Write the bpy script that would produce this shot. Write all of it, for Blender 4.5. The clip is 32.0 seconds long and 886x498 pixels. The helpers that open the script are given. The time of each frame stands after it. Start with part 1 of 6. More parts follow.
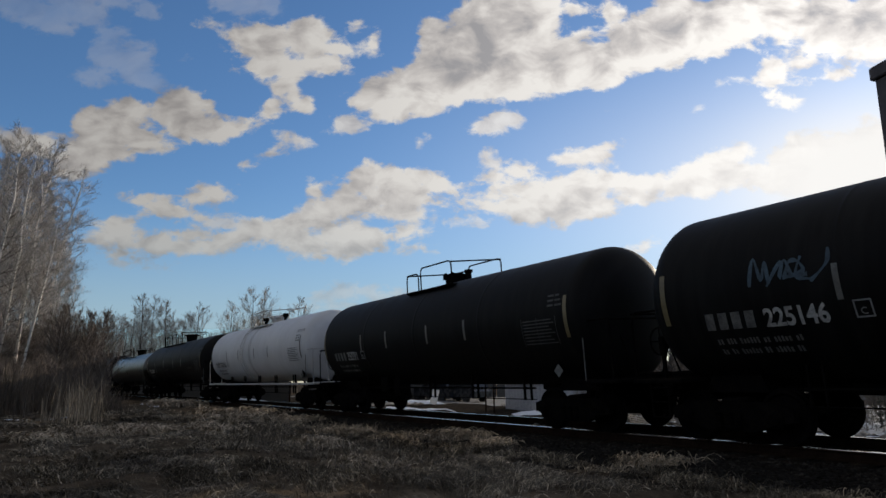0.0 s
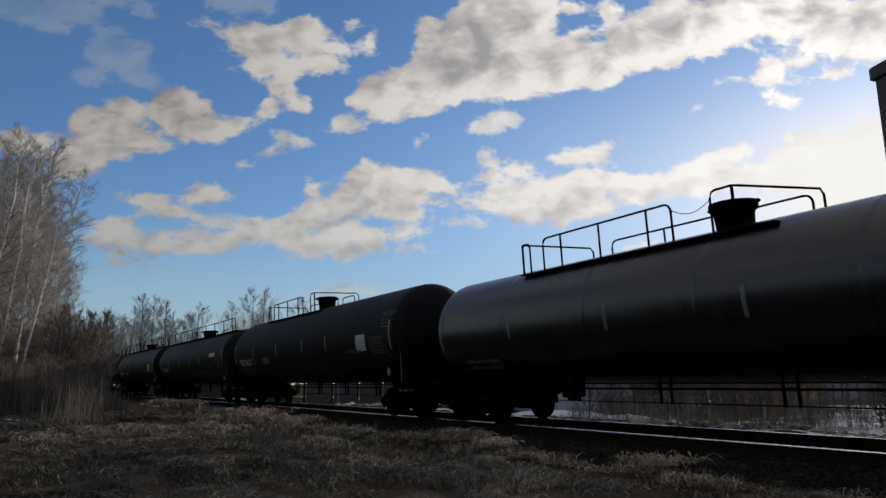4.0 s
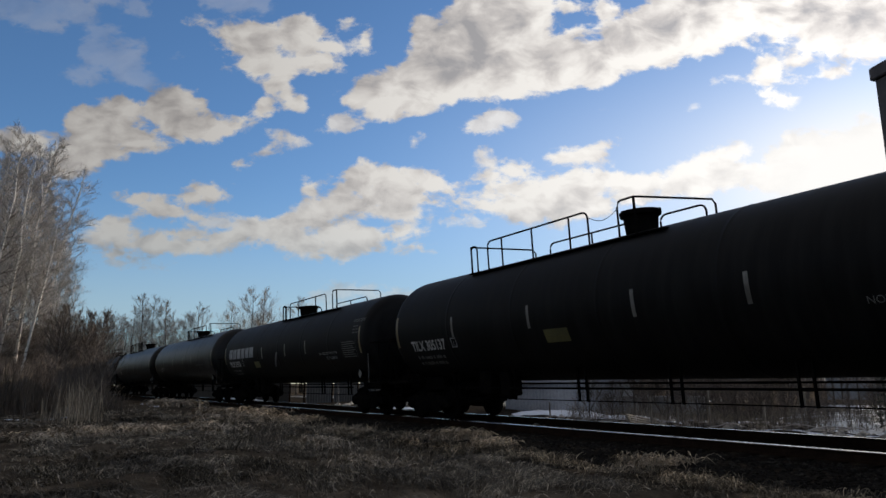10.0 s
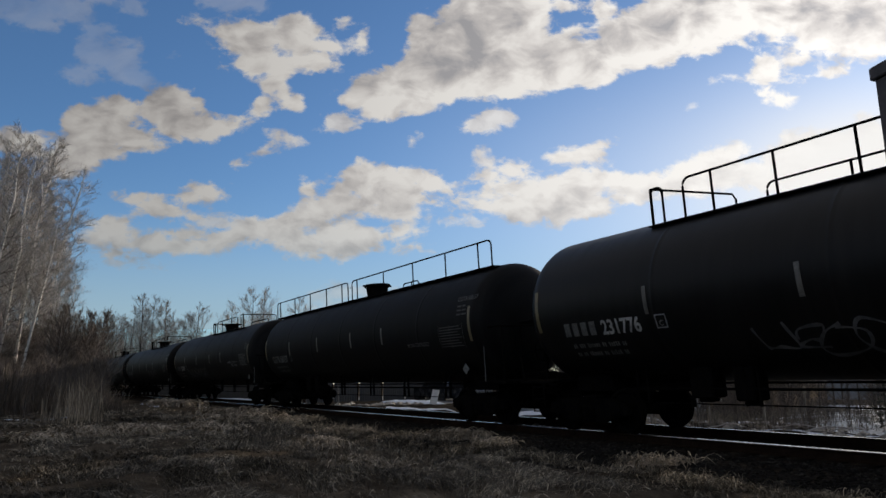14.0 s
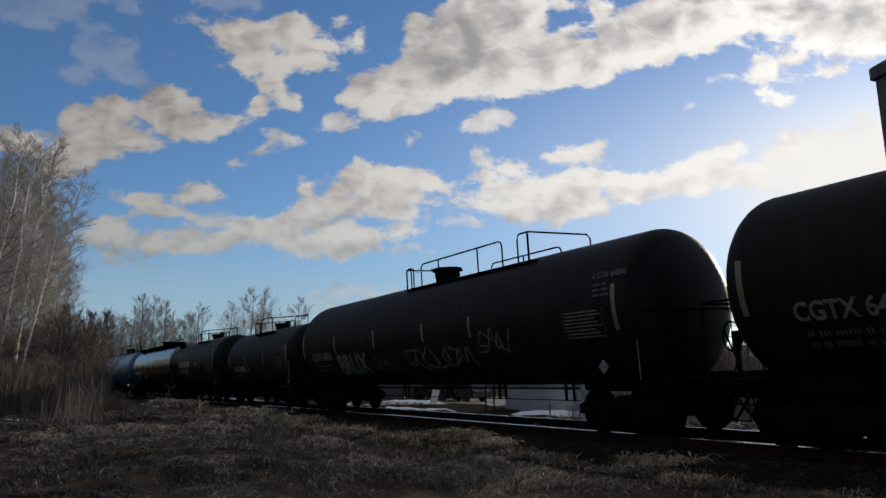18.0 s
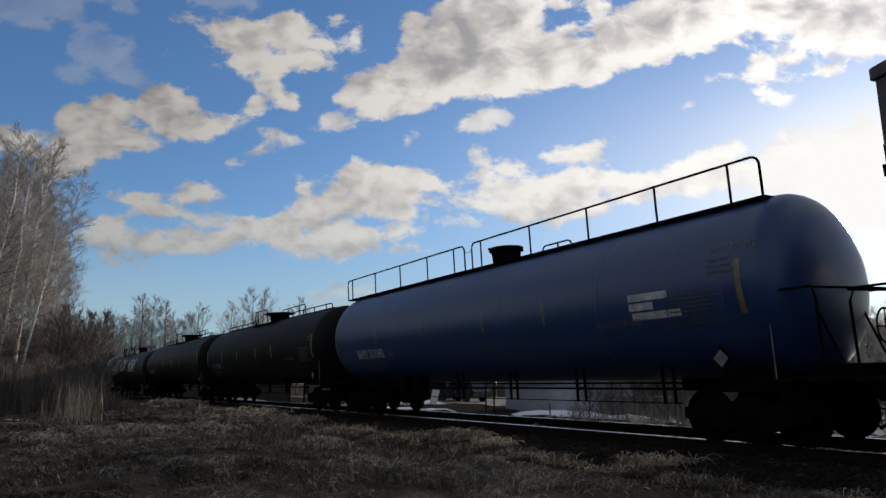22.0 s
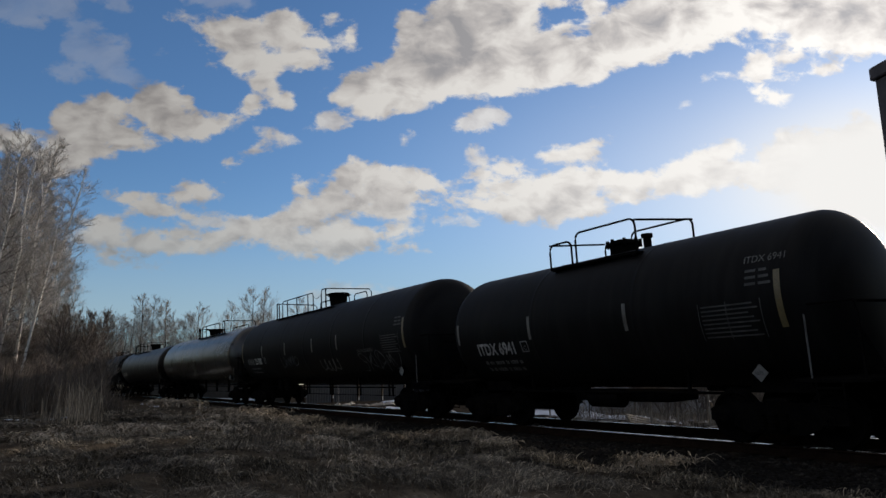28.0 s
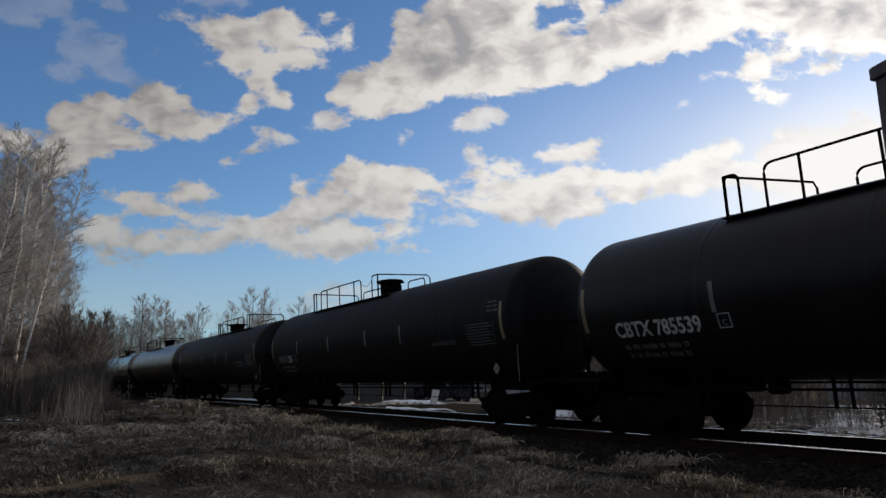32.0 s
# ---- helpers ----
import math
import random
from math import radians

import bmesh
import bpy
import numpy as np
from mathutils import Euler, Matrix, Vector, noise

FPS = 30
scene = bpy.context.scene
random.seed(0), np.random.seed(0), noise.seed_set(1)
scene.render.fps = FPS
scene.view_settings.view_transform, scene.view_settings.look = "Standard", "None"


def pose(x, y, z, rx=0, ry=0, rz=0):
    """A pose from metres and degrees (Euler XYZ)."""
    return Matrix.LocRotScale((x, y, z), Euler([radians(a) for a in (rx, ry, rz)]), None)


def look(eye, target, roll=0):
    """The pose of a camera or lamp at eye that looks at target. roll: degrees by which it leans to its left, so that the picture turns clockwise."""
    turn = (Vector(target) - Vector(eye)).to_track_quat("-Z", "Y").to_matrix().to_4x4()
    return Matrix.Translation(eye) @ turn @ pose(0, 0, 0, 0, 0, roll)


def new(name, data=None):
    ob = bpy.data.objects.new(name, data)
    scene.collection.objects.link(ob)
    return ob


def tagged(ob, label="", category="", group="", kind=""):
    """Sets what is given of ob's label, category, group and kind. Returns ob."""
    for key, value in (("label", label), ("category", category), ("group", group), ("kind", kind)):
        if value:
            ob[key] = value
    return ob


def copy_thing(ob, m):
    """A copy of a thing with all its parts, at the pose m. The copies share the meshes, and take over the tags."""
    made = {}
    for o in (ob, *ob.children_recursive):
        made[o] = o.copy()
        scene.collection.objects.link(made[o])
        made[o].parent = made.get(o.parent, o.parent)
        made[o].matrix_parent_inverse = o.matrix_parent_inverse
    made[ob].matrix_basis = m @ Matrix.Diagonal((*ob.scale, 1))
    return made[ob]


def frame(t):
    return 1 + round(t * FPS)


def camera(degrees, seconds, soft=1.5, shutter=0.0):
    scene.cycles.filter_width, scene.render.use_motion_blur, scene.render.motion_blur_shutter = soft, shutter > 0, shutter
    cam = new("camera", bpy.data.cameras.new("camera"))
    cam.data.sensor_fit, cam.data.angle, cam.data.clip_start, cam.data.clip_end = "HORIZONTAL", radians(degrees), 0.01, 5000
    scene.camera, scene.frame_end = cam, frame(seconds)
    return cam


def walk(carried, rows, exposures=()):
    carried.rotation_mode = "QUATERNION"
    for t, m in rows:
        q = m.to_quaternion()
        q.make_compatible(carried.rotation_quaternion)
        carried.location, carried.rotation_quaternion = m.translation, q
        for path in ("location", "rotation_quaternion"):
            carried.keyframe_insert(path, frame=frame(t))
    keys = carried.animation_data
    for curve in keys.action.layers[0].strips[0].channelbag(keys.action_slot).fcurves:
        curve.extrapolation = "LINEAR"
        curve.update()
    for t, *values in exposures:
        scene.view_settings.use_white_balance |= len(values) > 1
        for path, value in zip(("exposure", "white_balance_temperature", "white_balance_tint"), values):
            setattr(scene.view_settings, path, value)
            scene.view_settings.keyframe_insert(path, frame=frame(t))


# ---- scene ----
cam = camera(65.71, 32.0, soft=1.5)
EYE = (0.0, 0.0, 1.6)
YAW, PITCH, ROLL = radians(31.216), radians(11.13), -0.21
AIM = (EYE[0] - math.cos(YAW) * math.cos(PITCH), EYE[1] + math.sin(YAW) * math.cos(PITCH), EYE[2] + math.sin(PITCH))
STAND = look(EYE, AIM, ROLL)
# the film camera's own small swings of exposure, in stops
LIGHTENING = [(0.0, 0.0), (1.0, -0.09), (2.0, -0.04), (3.0, -0.04), (6.0, -0.09), (9.0, -0.07), (10.0, 0.08), (11.0, -0.03), (12.0, -0.07), (14.0, -0.04), (17.0, -0.08), (19.0, -0.08), (21.0, -0.10), (22.0, 0.04), (25.0, 0.0), (28.0, -0.08), (30.0, 0.04), (32.0, 0.0)]
walk(cam, [(0.0, STAND), (32.0, STAND)], exposures=[(t, ev, 6540, 10) for t, ev in LIGHTENING])

# ---- light ----
SUN_EL, SUN_AZ = radians(14.2), radians(-20.0)      # azimuth from +y, positive towards +x
SUN_DIR = Vector((math.sin(SUN_AZ) * math.cos(SUN_EL), math.cos(SUN_AZ) * math.cos(SUN_EL), math.sin(SUN_EL)))
world = bpy.data.worlds.new("sky")
scene.world = world
world.use_nodes = True
wn = world.node_tree.nodes
wn.clear()
sky = wn.new("ShaderNodeTexSky")
sky.sky_type = "NISHITA"
sky.sun_disc = False
sky.sun_elevation = SUN_EL
sky.sun_rotation = SUN_AZ
sky.air_density, sky.dust_density, sky.ozone_density = 1.0, 0.35, 5.2
bg = wn.new("ShaderNodeBackground")
bg.inputs["Strength"].default_value = 0.13
wout = wn.new("ShaderNodeOutputWorld")
world.node_tree.links.new(sky.outputs[0], bg.inputs[0])
world.node_tree.links.new(bg.outputs[0], wout.inputs[0])
sun_data = bpy.data.lights.new("sun", "SUN")
sun_data.energy, sun_data.angle, sun_data.color = 4.6, radians(0.6), (1.0, 0.86, 0.68)
sun = new("sun", sun_data)
sun.matrix_world = look(SUN_DIR * 100, (0, 0, 0))

# ---- materials ----


def nodes_of(name):
    m = bpy.data.materials.new(name)
    m.use_nodes = True
    nt = m.node_tree
    return m, nt, nt.nodes["Principled BSDF"]


def noise_node(nt, scale, detail=4.0, rough=0.6, coord="Object"):
    tc = nt.nodes.new("ShaderNodeTexCoord")
    n = nt.nodes.new("ShaderNodeTexNoise")
    n.inputs["Scale"].default_value = scale
    n.inputs["Detail"].default_value = detail
    n.inputs["Roughness"].default_value = rough
    nt.links.new(tc.outputs[coord], n.inputs["Vector"])
    return n


def ramp_node(nt, fac, stops):
    r = nt.nodes.new("ShaderNodeValToRGB")
    e = r.color_ramp.elements
    while len(e) < len(stops):
        e.new(0.5)
    for el, (p, c) in zip(e, stops):
        el.position = p
        el.color = (*c, 1) if len(c) == 3 else c
    nt.links.new(fac, r.inputs[0])
    return r


def mixed(nt, fac, a, b, mode="MIX"):
    m = nt.nodes.new("ShaderNodeMixRGB")
    m.blend_type = mode
    for s, v in ((m.inputs[0], fac), (m.inputs[1], a), (m.inputs[2], b)):
        if hasattr(v, "is_output"):
            nt.links.new(v, s)
        elif isinstance(v, (int, float)):
            s.default_value = v
        else:
            s.default_value = (*v, 1)
    return m.outputs[0]


def surface(name, dark, light, scale=3.0, fine=40.0, rough=0.7, metal=0.0, bump=0.2, depth=0.01, spread=0.12, island=False, coord="Object", spec=0.5, isl=((0.0, 0.45), (1.0, 1.5))):
    """A procedural surface: large stains and fine grain between two colours, with relief."""
    m, nt, b = nodes_of(name)
    big = noise_node(nt, scale, 5, 0.65, coord)
    small = noise_node(nt, fine, 3, 0.7, coord)
    r1 = ramp_node(nt, big.outputs[0], [(0.35, dark), (0.68, light)])
    g = ramp_node(nt, small.outputs[0], [(0.3, (1 - spread * 3,) * 3), (0.7, (1 + spread,) * 3)])
    col = mixed(nt, 1.0, r1.outputs[0], g.outputs[0], "MULTIPLY")
    if island:
        geo = nt.nodes.new("ShaderNodeNewGeometry")
        ri = ramp_node(nt, geo.outputs["Random Per Island"], [(p, (k, k * 0.98, k * 0.93)) for p, k in isl])
        col = mixed(nt, 1.0, col, ri.outputs[0], "MULTIPLY")
    nt.links.new(col, b.inputs["Base Color"])
    rr = ramp_node(nt, big.outputs[0], [(0.3, (max(rough - 0.1, 0.03),) * 3), (0.7, (min(rough + 0.1, 1.0),) * 3)])
    nt.links.new(rr.outputs[0], b.inputs["Roughness"])
    b.inputs["Metallic"].default_value = metal
    b.inputs["Specular IOR Level"].default_value = spec
    if bump:
        bp = nt.nodes.new("ShaderNodeBump")
        bp.inputs["Strength"].default_value = bump
        bp.inputs["Distance"].default_value = depth
        nt.links.new(small.outputs[0], bp.inputs["Height"])
        nt.links.new(bp.outputs[0], b.inputs["Normal"])
    return m


def tank_paint(name, dark, light, rough, streak=0.5, gloss=0.5, dull=0.22, dent=0.12, spill=False):
    """Enamel on a tank: road grime in streaks that run down the shell, duller low down by spatter."""
    m, nt, b = nodes_of(name)
    tc = nt.nodes.new("ShaderNodeTexCoord")
    mp = nt.nodes.new("ShaderNodeMapping")
    mp.inputs["Scale"].default_value = (3.0, 0.35, 0.35)
    nt.links.new(tc.outputs["Object"], mp.inputs[0])
    st = nt.nodes.new("ShaderNodeTexNoise")
    st.inputs["Scale"].default_value = 1.6
    st.inputs["Detail"].default_value = 5
    nt.links.new(mp.outputs[0], st.inputs["Vector"])
    big = noise_node(nt, 0.7, 4)
    fine = noise_node(nt, 25, 3)
    c1 = ramp_node(nt, st.outputs[0], [(0.4, dark), (0.72, light)])
    c2 = ramp_node(nt, big.outputs[0], [(0.35, (1, 1, 1)), (0.75, (1.0 - 0.35 * streak,) * 3)])
    col = mixed(nt, 1.0, c1.outputs[0], c2.outputs[0], "MULTIPLY")
    if spill:
        # dark cargo spilt from the manway and run down the shell
        sx = nt.nodes.new("ShaderNodeSeparateXYZ")
        nt.links.new(tc.outputs["Object"], sx.inputs[0])
        add = nt.nodes.new("ShaderNodeMath")
        add.operation = "MULTIPLY_ADD"
        add.inputs[1].default_value = 0.55
        nt.links.new(st.outputs[0], add.inputs[0])
        nt.links.new(sx.outputs[0], add.inputs[2])
        f = ramp_node(nt, add.outputs[0], [(0.04, (0, 0, 0)), (0.20, (1, 1, 1)), (0.42, (0.8, 0.8, 0.8)), (0.62, (0, 0, 0))])
        g2 = ramp_node(nt, fine.outputs[0], [(0.38, (0, 0, 0)), (0.6, (0.75, 0.75, 0.75))])
        k = mixed(nt, 1.0, f.outputs[0], g2.outputs[0], "MULTIPLY")
        col = mixed(nt, k, col, (0.10, 0.09, 0.085))
    nt.links.new(col, b.inputs["Base Color"])
    rr = ramp_node(nt, st.outputs[0], [(0.35, (rough,) * 3), (0.75, (min(rough + dull, 0.95),) * 3)])
    nt.links.new(rr.outputs[0], b.inputs["Roughness"])
    b.inputs["Specular IOR Level"].default_value = gloss
    bp = nt.nodes.new("ShaderNodeBump")
    bp.inputs["Strength"].default_value = dent
    bp.inputs["Distance"].default_value = 0.01
    nt.links.new(big.outputs[0], bp.inputs["Height"])
    nt.links.new(bp.outputs[0], b.inputs["Normal"])
    return m


M_BLACK = tank_paint("black_tank_enamel", (0.006, 0.006, 0.0062), (0.013, 0.0128, 0.0125), 0.5, 0.5, 0.06, 0.1, 0.08)
M_GLOSS = tank_paint("glossy_black_tank_enamel", (0.003, 0.003, 0.0035), (0.006, 0.006, 0.006), 0.13, 0.3, 0.85, 0.05, 0.03)
M_SATIN = tank_paint("satin_black_tank_enamel", (0.003, 0.003, 0.0035), (0.006, 0.006, 0.006), 0.27, 0.3, 0.6, 0.08, 0.03)
M_DULL = tank_paint("dull_black_tank_enamel", (0.005, 0.005, 0.0052), (0.010, 0.0098, 0.0096), 0.38, 0.4, 0.16, 0.1, 0.05)
M_BLUE = tank_paint("blue_tank_enamel", (0.011, 0.036, 0.105), (0.016, 0.046, 0.125), 0.32, 0.4, 0.45, 0.1, 0.05)
M_WHITE = tank_paint("white_tank_enamel", (0.47, 0.47, 0.48), (0.54, 0.54, 0.55), 0.42, 0.45, 0.5, 0.22, 0.12, True)
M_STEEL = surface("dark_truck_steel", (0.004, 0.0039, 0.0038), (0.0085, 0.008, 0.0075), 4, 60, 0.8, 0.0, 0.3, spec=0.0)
M_WSTEEL = surface("dirty_white_steel", (0.32, 0.31, 0.3), (0.5, 0.49, 0.48), 4, 50, 0.55)
M_RAILTOP = surface("polished_rail_steel", (0.42, 0.41, 0.4), (0.6, 0.59, 0.57), 3, 80, 0.22, 1.0, 0.05)
M_RAILSIDE = surface("rusty_rail_steel", (0.012, 0.008, 0.006), (0.026, 0.017, 0.012), 5, 70, 0.9, spec=0.0)
M_LETTER = surface("weathered_white_lettering", (0.24, 0.24, 0.235), (0.52, 0.52, 0.5), 5, 40, 0.6, 0, 0)
M_DIMLETTER = surface("worn_grey_lettering", (0.022, 0.022, 0.022), (0.085, 0.085, 0.082), 2.5, 30, 0.7, 0, 0)
M_BLACKLETTER = surface("black_lettering", (0.015, 0.015, 0.016), (0.03, 0.03, 0.03), 2.5, 30, 0.5, 0, 0)
M_GRAFF = surface("white_spray_paint", (0.42, 0.45, 0.46), (0.66, 0.68, 0.68), 2.6, 16, 0.7, 0, 0)
M_GRAFF2 = surface("faded_grey_spray_paint", (0.045, 0.047, 0.05), (0.13, 0.13, 0.13), 1.6, 12, 0.8, 0, 0)
M_REFL = surface("yellow_reflective_tape", (0.10, 0.078, 0.034), (0.18, 0.145, 0.07), 3, 30, 0.4, 0, 0)
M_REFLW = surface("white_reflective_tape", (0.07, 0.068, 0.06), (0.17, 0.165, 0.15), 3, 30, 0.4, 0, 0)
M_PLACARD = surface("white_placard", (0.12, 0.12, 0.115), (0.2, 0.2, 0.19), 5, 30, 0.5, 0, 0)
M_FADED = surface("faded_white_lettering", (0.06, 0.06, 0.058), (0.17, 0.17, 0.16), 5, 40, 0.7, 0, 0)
M_GRAFF3 = surface("pale_grey_spray_paint", (0.15, 0.155, 0.16), (0.34, 0.345, 0.35), 3.0, 14, 0.75, 0, 0)
M_GRAFFB = surface("faint_blue_spray_paint", (0.02, 0.04, 0.06), (0.06, 0.10, 0.13), 4.0, 16, 0.75, 0, 0)
M_PANEL = surface("yellow_stencil_panel", (0.06, 0.055, 0.018), (0.11, 0.10, 0.03), 3, 30, 0.6, 0, 0)
M_WOOD = surface("weathered_creosote_timber", (0.012, 0.010, 0.008), (0.034, 0.028, 0.023), 3, 45, 0.9, 0, 0.6, 0.02, spec=0.0)
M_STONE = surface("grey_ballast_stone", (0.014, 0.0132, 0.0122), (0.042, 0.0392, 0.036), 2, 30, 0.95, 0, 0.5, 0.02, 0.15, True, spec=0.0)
M_GRASS = surface("dead_winter_grass", (0.075, 0.063, 0.049), (0.37, 0.32, 0.25), 0.9, 9, 0.9, 0, 0, 0.01, 0.1, True, "Object", 0.2, ((0.0, 0.25), (0.72, 0.62), (1.0, 2.2)))
M_REED = surface("dry_reed_stalks", (0.042, 0.034, 0.028), (0.15, 0.118, 0.09), 0.5, 9, 0.85, 0, 0, 0.01, 0.1, True, "Object")
M_SNOW = surface("old_crusted_snow", (0.62, 0.65, 0.7), (0.82, 0.84, 0.87), 0.7, 12, 0.6, 0, 0.5, 0.05, 0.06)
M_BARK = surface("grey_brown_bark", (0.05, 0.042, 0.036), (0.13, 0.11, 0.095), 1.5, 22, 0.9, 0, 0.6, 0.02)
M_BIRCHTWIG = surface("dark_birch_twigs", (0.28, 0.262, 0.258), (0.52, 0.495, 0.485), 0.3, 5, 0.9, 0, 0, 0.01, 0.1, True)
M_SHRUBTWIG = surface("dull_brown_twigs", (0.10, 0.083, 0.074), (0.24, 0.20, 0.175), 0.3, 5, 0.9, 0, 0, 0.01, 0.1, True)
M_WEED = surface("dead_brown_weeds", (0.10, 0.085, 0.07), (0.32, 0.28, 0.235), 0.4, 9, 0.9, 0, 0, 0.01, 0.1, True)
M_FARTWIG = surface("far_bare_twigs", (0.26, 0.232, 0.215), (0.46, 0.42, 0.39), 0.3, 5, 0.9, 0, 0, 0.01, 0.1, True)
M_STRAW = surface("bleached_straw", (0.22, 0.18, 0.135), (0.55, 0.47, 0.37), 1.2, 9, 0.9, 0, 0, 0.01, 0.1, True, "Object", 0.2, ((0.0, 0.4), (0.6, 0.8), (1.0, 1.6)))
M_TWIG = surface("bare_twigs", (0.36, 0.335, 0.32), (0.58, 0.545, 0.525), 0.3, 5, 0.9, 0, 0, 0.01, 0.1, True)


def birch_bark():
    m, nt, b = nodes_of("white_birch_bark")
    tc = nt.nodes.new("ShaderNodeTexCoord")
    mp = nt.nodes.new("ShaderNodeMapping")
    mp.inputs["Scale"].default_value = (2.0, 2.0, 9.0)
    nt.links.new(tc.outputs["Object"], mp.inputs[0])
    n = nt.nodes.new("ShaderNodeTexNoise")
    n.inputs["Scale"].default_value = 1.5
    n.inputs["Detail"].default_value = 4
    nt.links.new(mp.outputs[0], n.inputs["Vector"])
    c = ramp_node(nt, n.outputs[0], [(0.36, (0.05, 0.045, 0.04)), (0.43, (0.5, 0.485, 0.46)), (0.75, (0.72, 0.70, 0.67))])
    nt.links.new(c.outputs[0], b.inputs["Base Color"])
    b.inputs["Roughness"].default_value = 0.75
    return m


M_BIRCH = birch_bark()


def ground_material():
    """Dead turf, bare soil and, by the track, cinders."""
    m, nt, b = nodes_of("winter_ground")
    big = noise_node(nt, 0.22, 5)
    mid = noise_node(nt, 1.7, 5)
    fine = noise_node(nt, 14, 4, 0.75)
    turf = ramp_node(nt, mid.outputs[0], [(0.3, (0.042, 0.033, 0.024)), (0.55, (0.105, 0.083, 0.060)), (0.75, (0.19, 0.152, 0.11))])
    soil = ramp_node(nt, mid.outputs[0], [(0.3, (0.045, 0.036, 0.026)), (0.7, (0.105, 0.084, 0.062))])
    f = ramp_node(nt, big.outputs[0], [(0.44, (0, 0, 0)), (0.58, (1, 1, 1))])
    c = mixed(nt, f.outputs[0], soil.outputs[0], turf.outputs[0])
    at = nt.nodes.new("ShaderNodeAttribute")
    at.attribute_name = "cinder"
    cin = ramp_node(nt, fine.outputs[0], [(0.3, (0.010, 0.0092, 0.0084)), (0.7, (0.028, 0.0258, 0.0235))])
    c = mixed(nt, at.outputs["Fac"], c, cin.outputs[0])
    g = ramp_node(nt, fine.outputs[0], [(0.3, (0.65, 0.65, 0.65)), (0.7, (1.2, 1.2, 1.2))])
    c = mixed(nt, 1.0, c, g.outputs[0], "MULTIPLY")
    nt.links.new(c, b.inputs["Base Color"])
    b.inputs["Roughness"].default_value = 0.95
    b.inputs["Specular IOR Level"].default_value = 0.0
    bp = nt.nodes.new("ShaderNodeBump")
    bp.inputs["Strength"].default_value = 0.9
    bp.inputs["Distance"].default_value = 0.06
    nt.links.new(fine.outputs[0], bp.inputs["Height"])
    nt.links.new(bp.outputs[0], b.inputs["Normal"])
    return m


M_GROUND = ground_material()

# ---- small mesh tools ----


def to_mesh(name, verts, faces, material, smooth=False):
    me = bpy.data.meshes.new(name)
    me.from_pydata([tuple(v) for v in verts], [], faces)
    me.materials.append(material)
    if smooth:
        me.polygons.foreach_set("use_smooth", [True] * len(me.polygons))
    me.update()
    return me


def part(name, mesh, parent, label="", m=None):
    """Links a mesh as one part under its thing."""
    ob = new(name, mesh)
    ob.parent = parent
    if m is not None:
        ob.matrix_basis = m
    return tagged(ob, label)


def root(name, label, category, group="", kind=""):
    return tagged(new(name), label, category, group, kind)


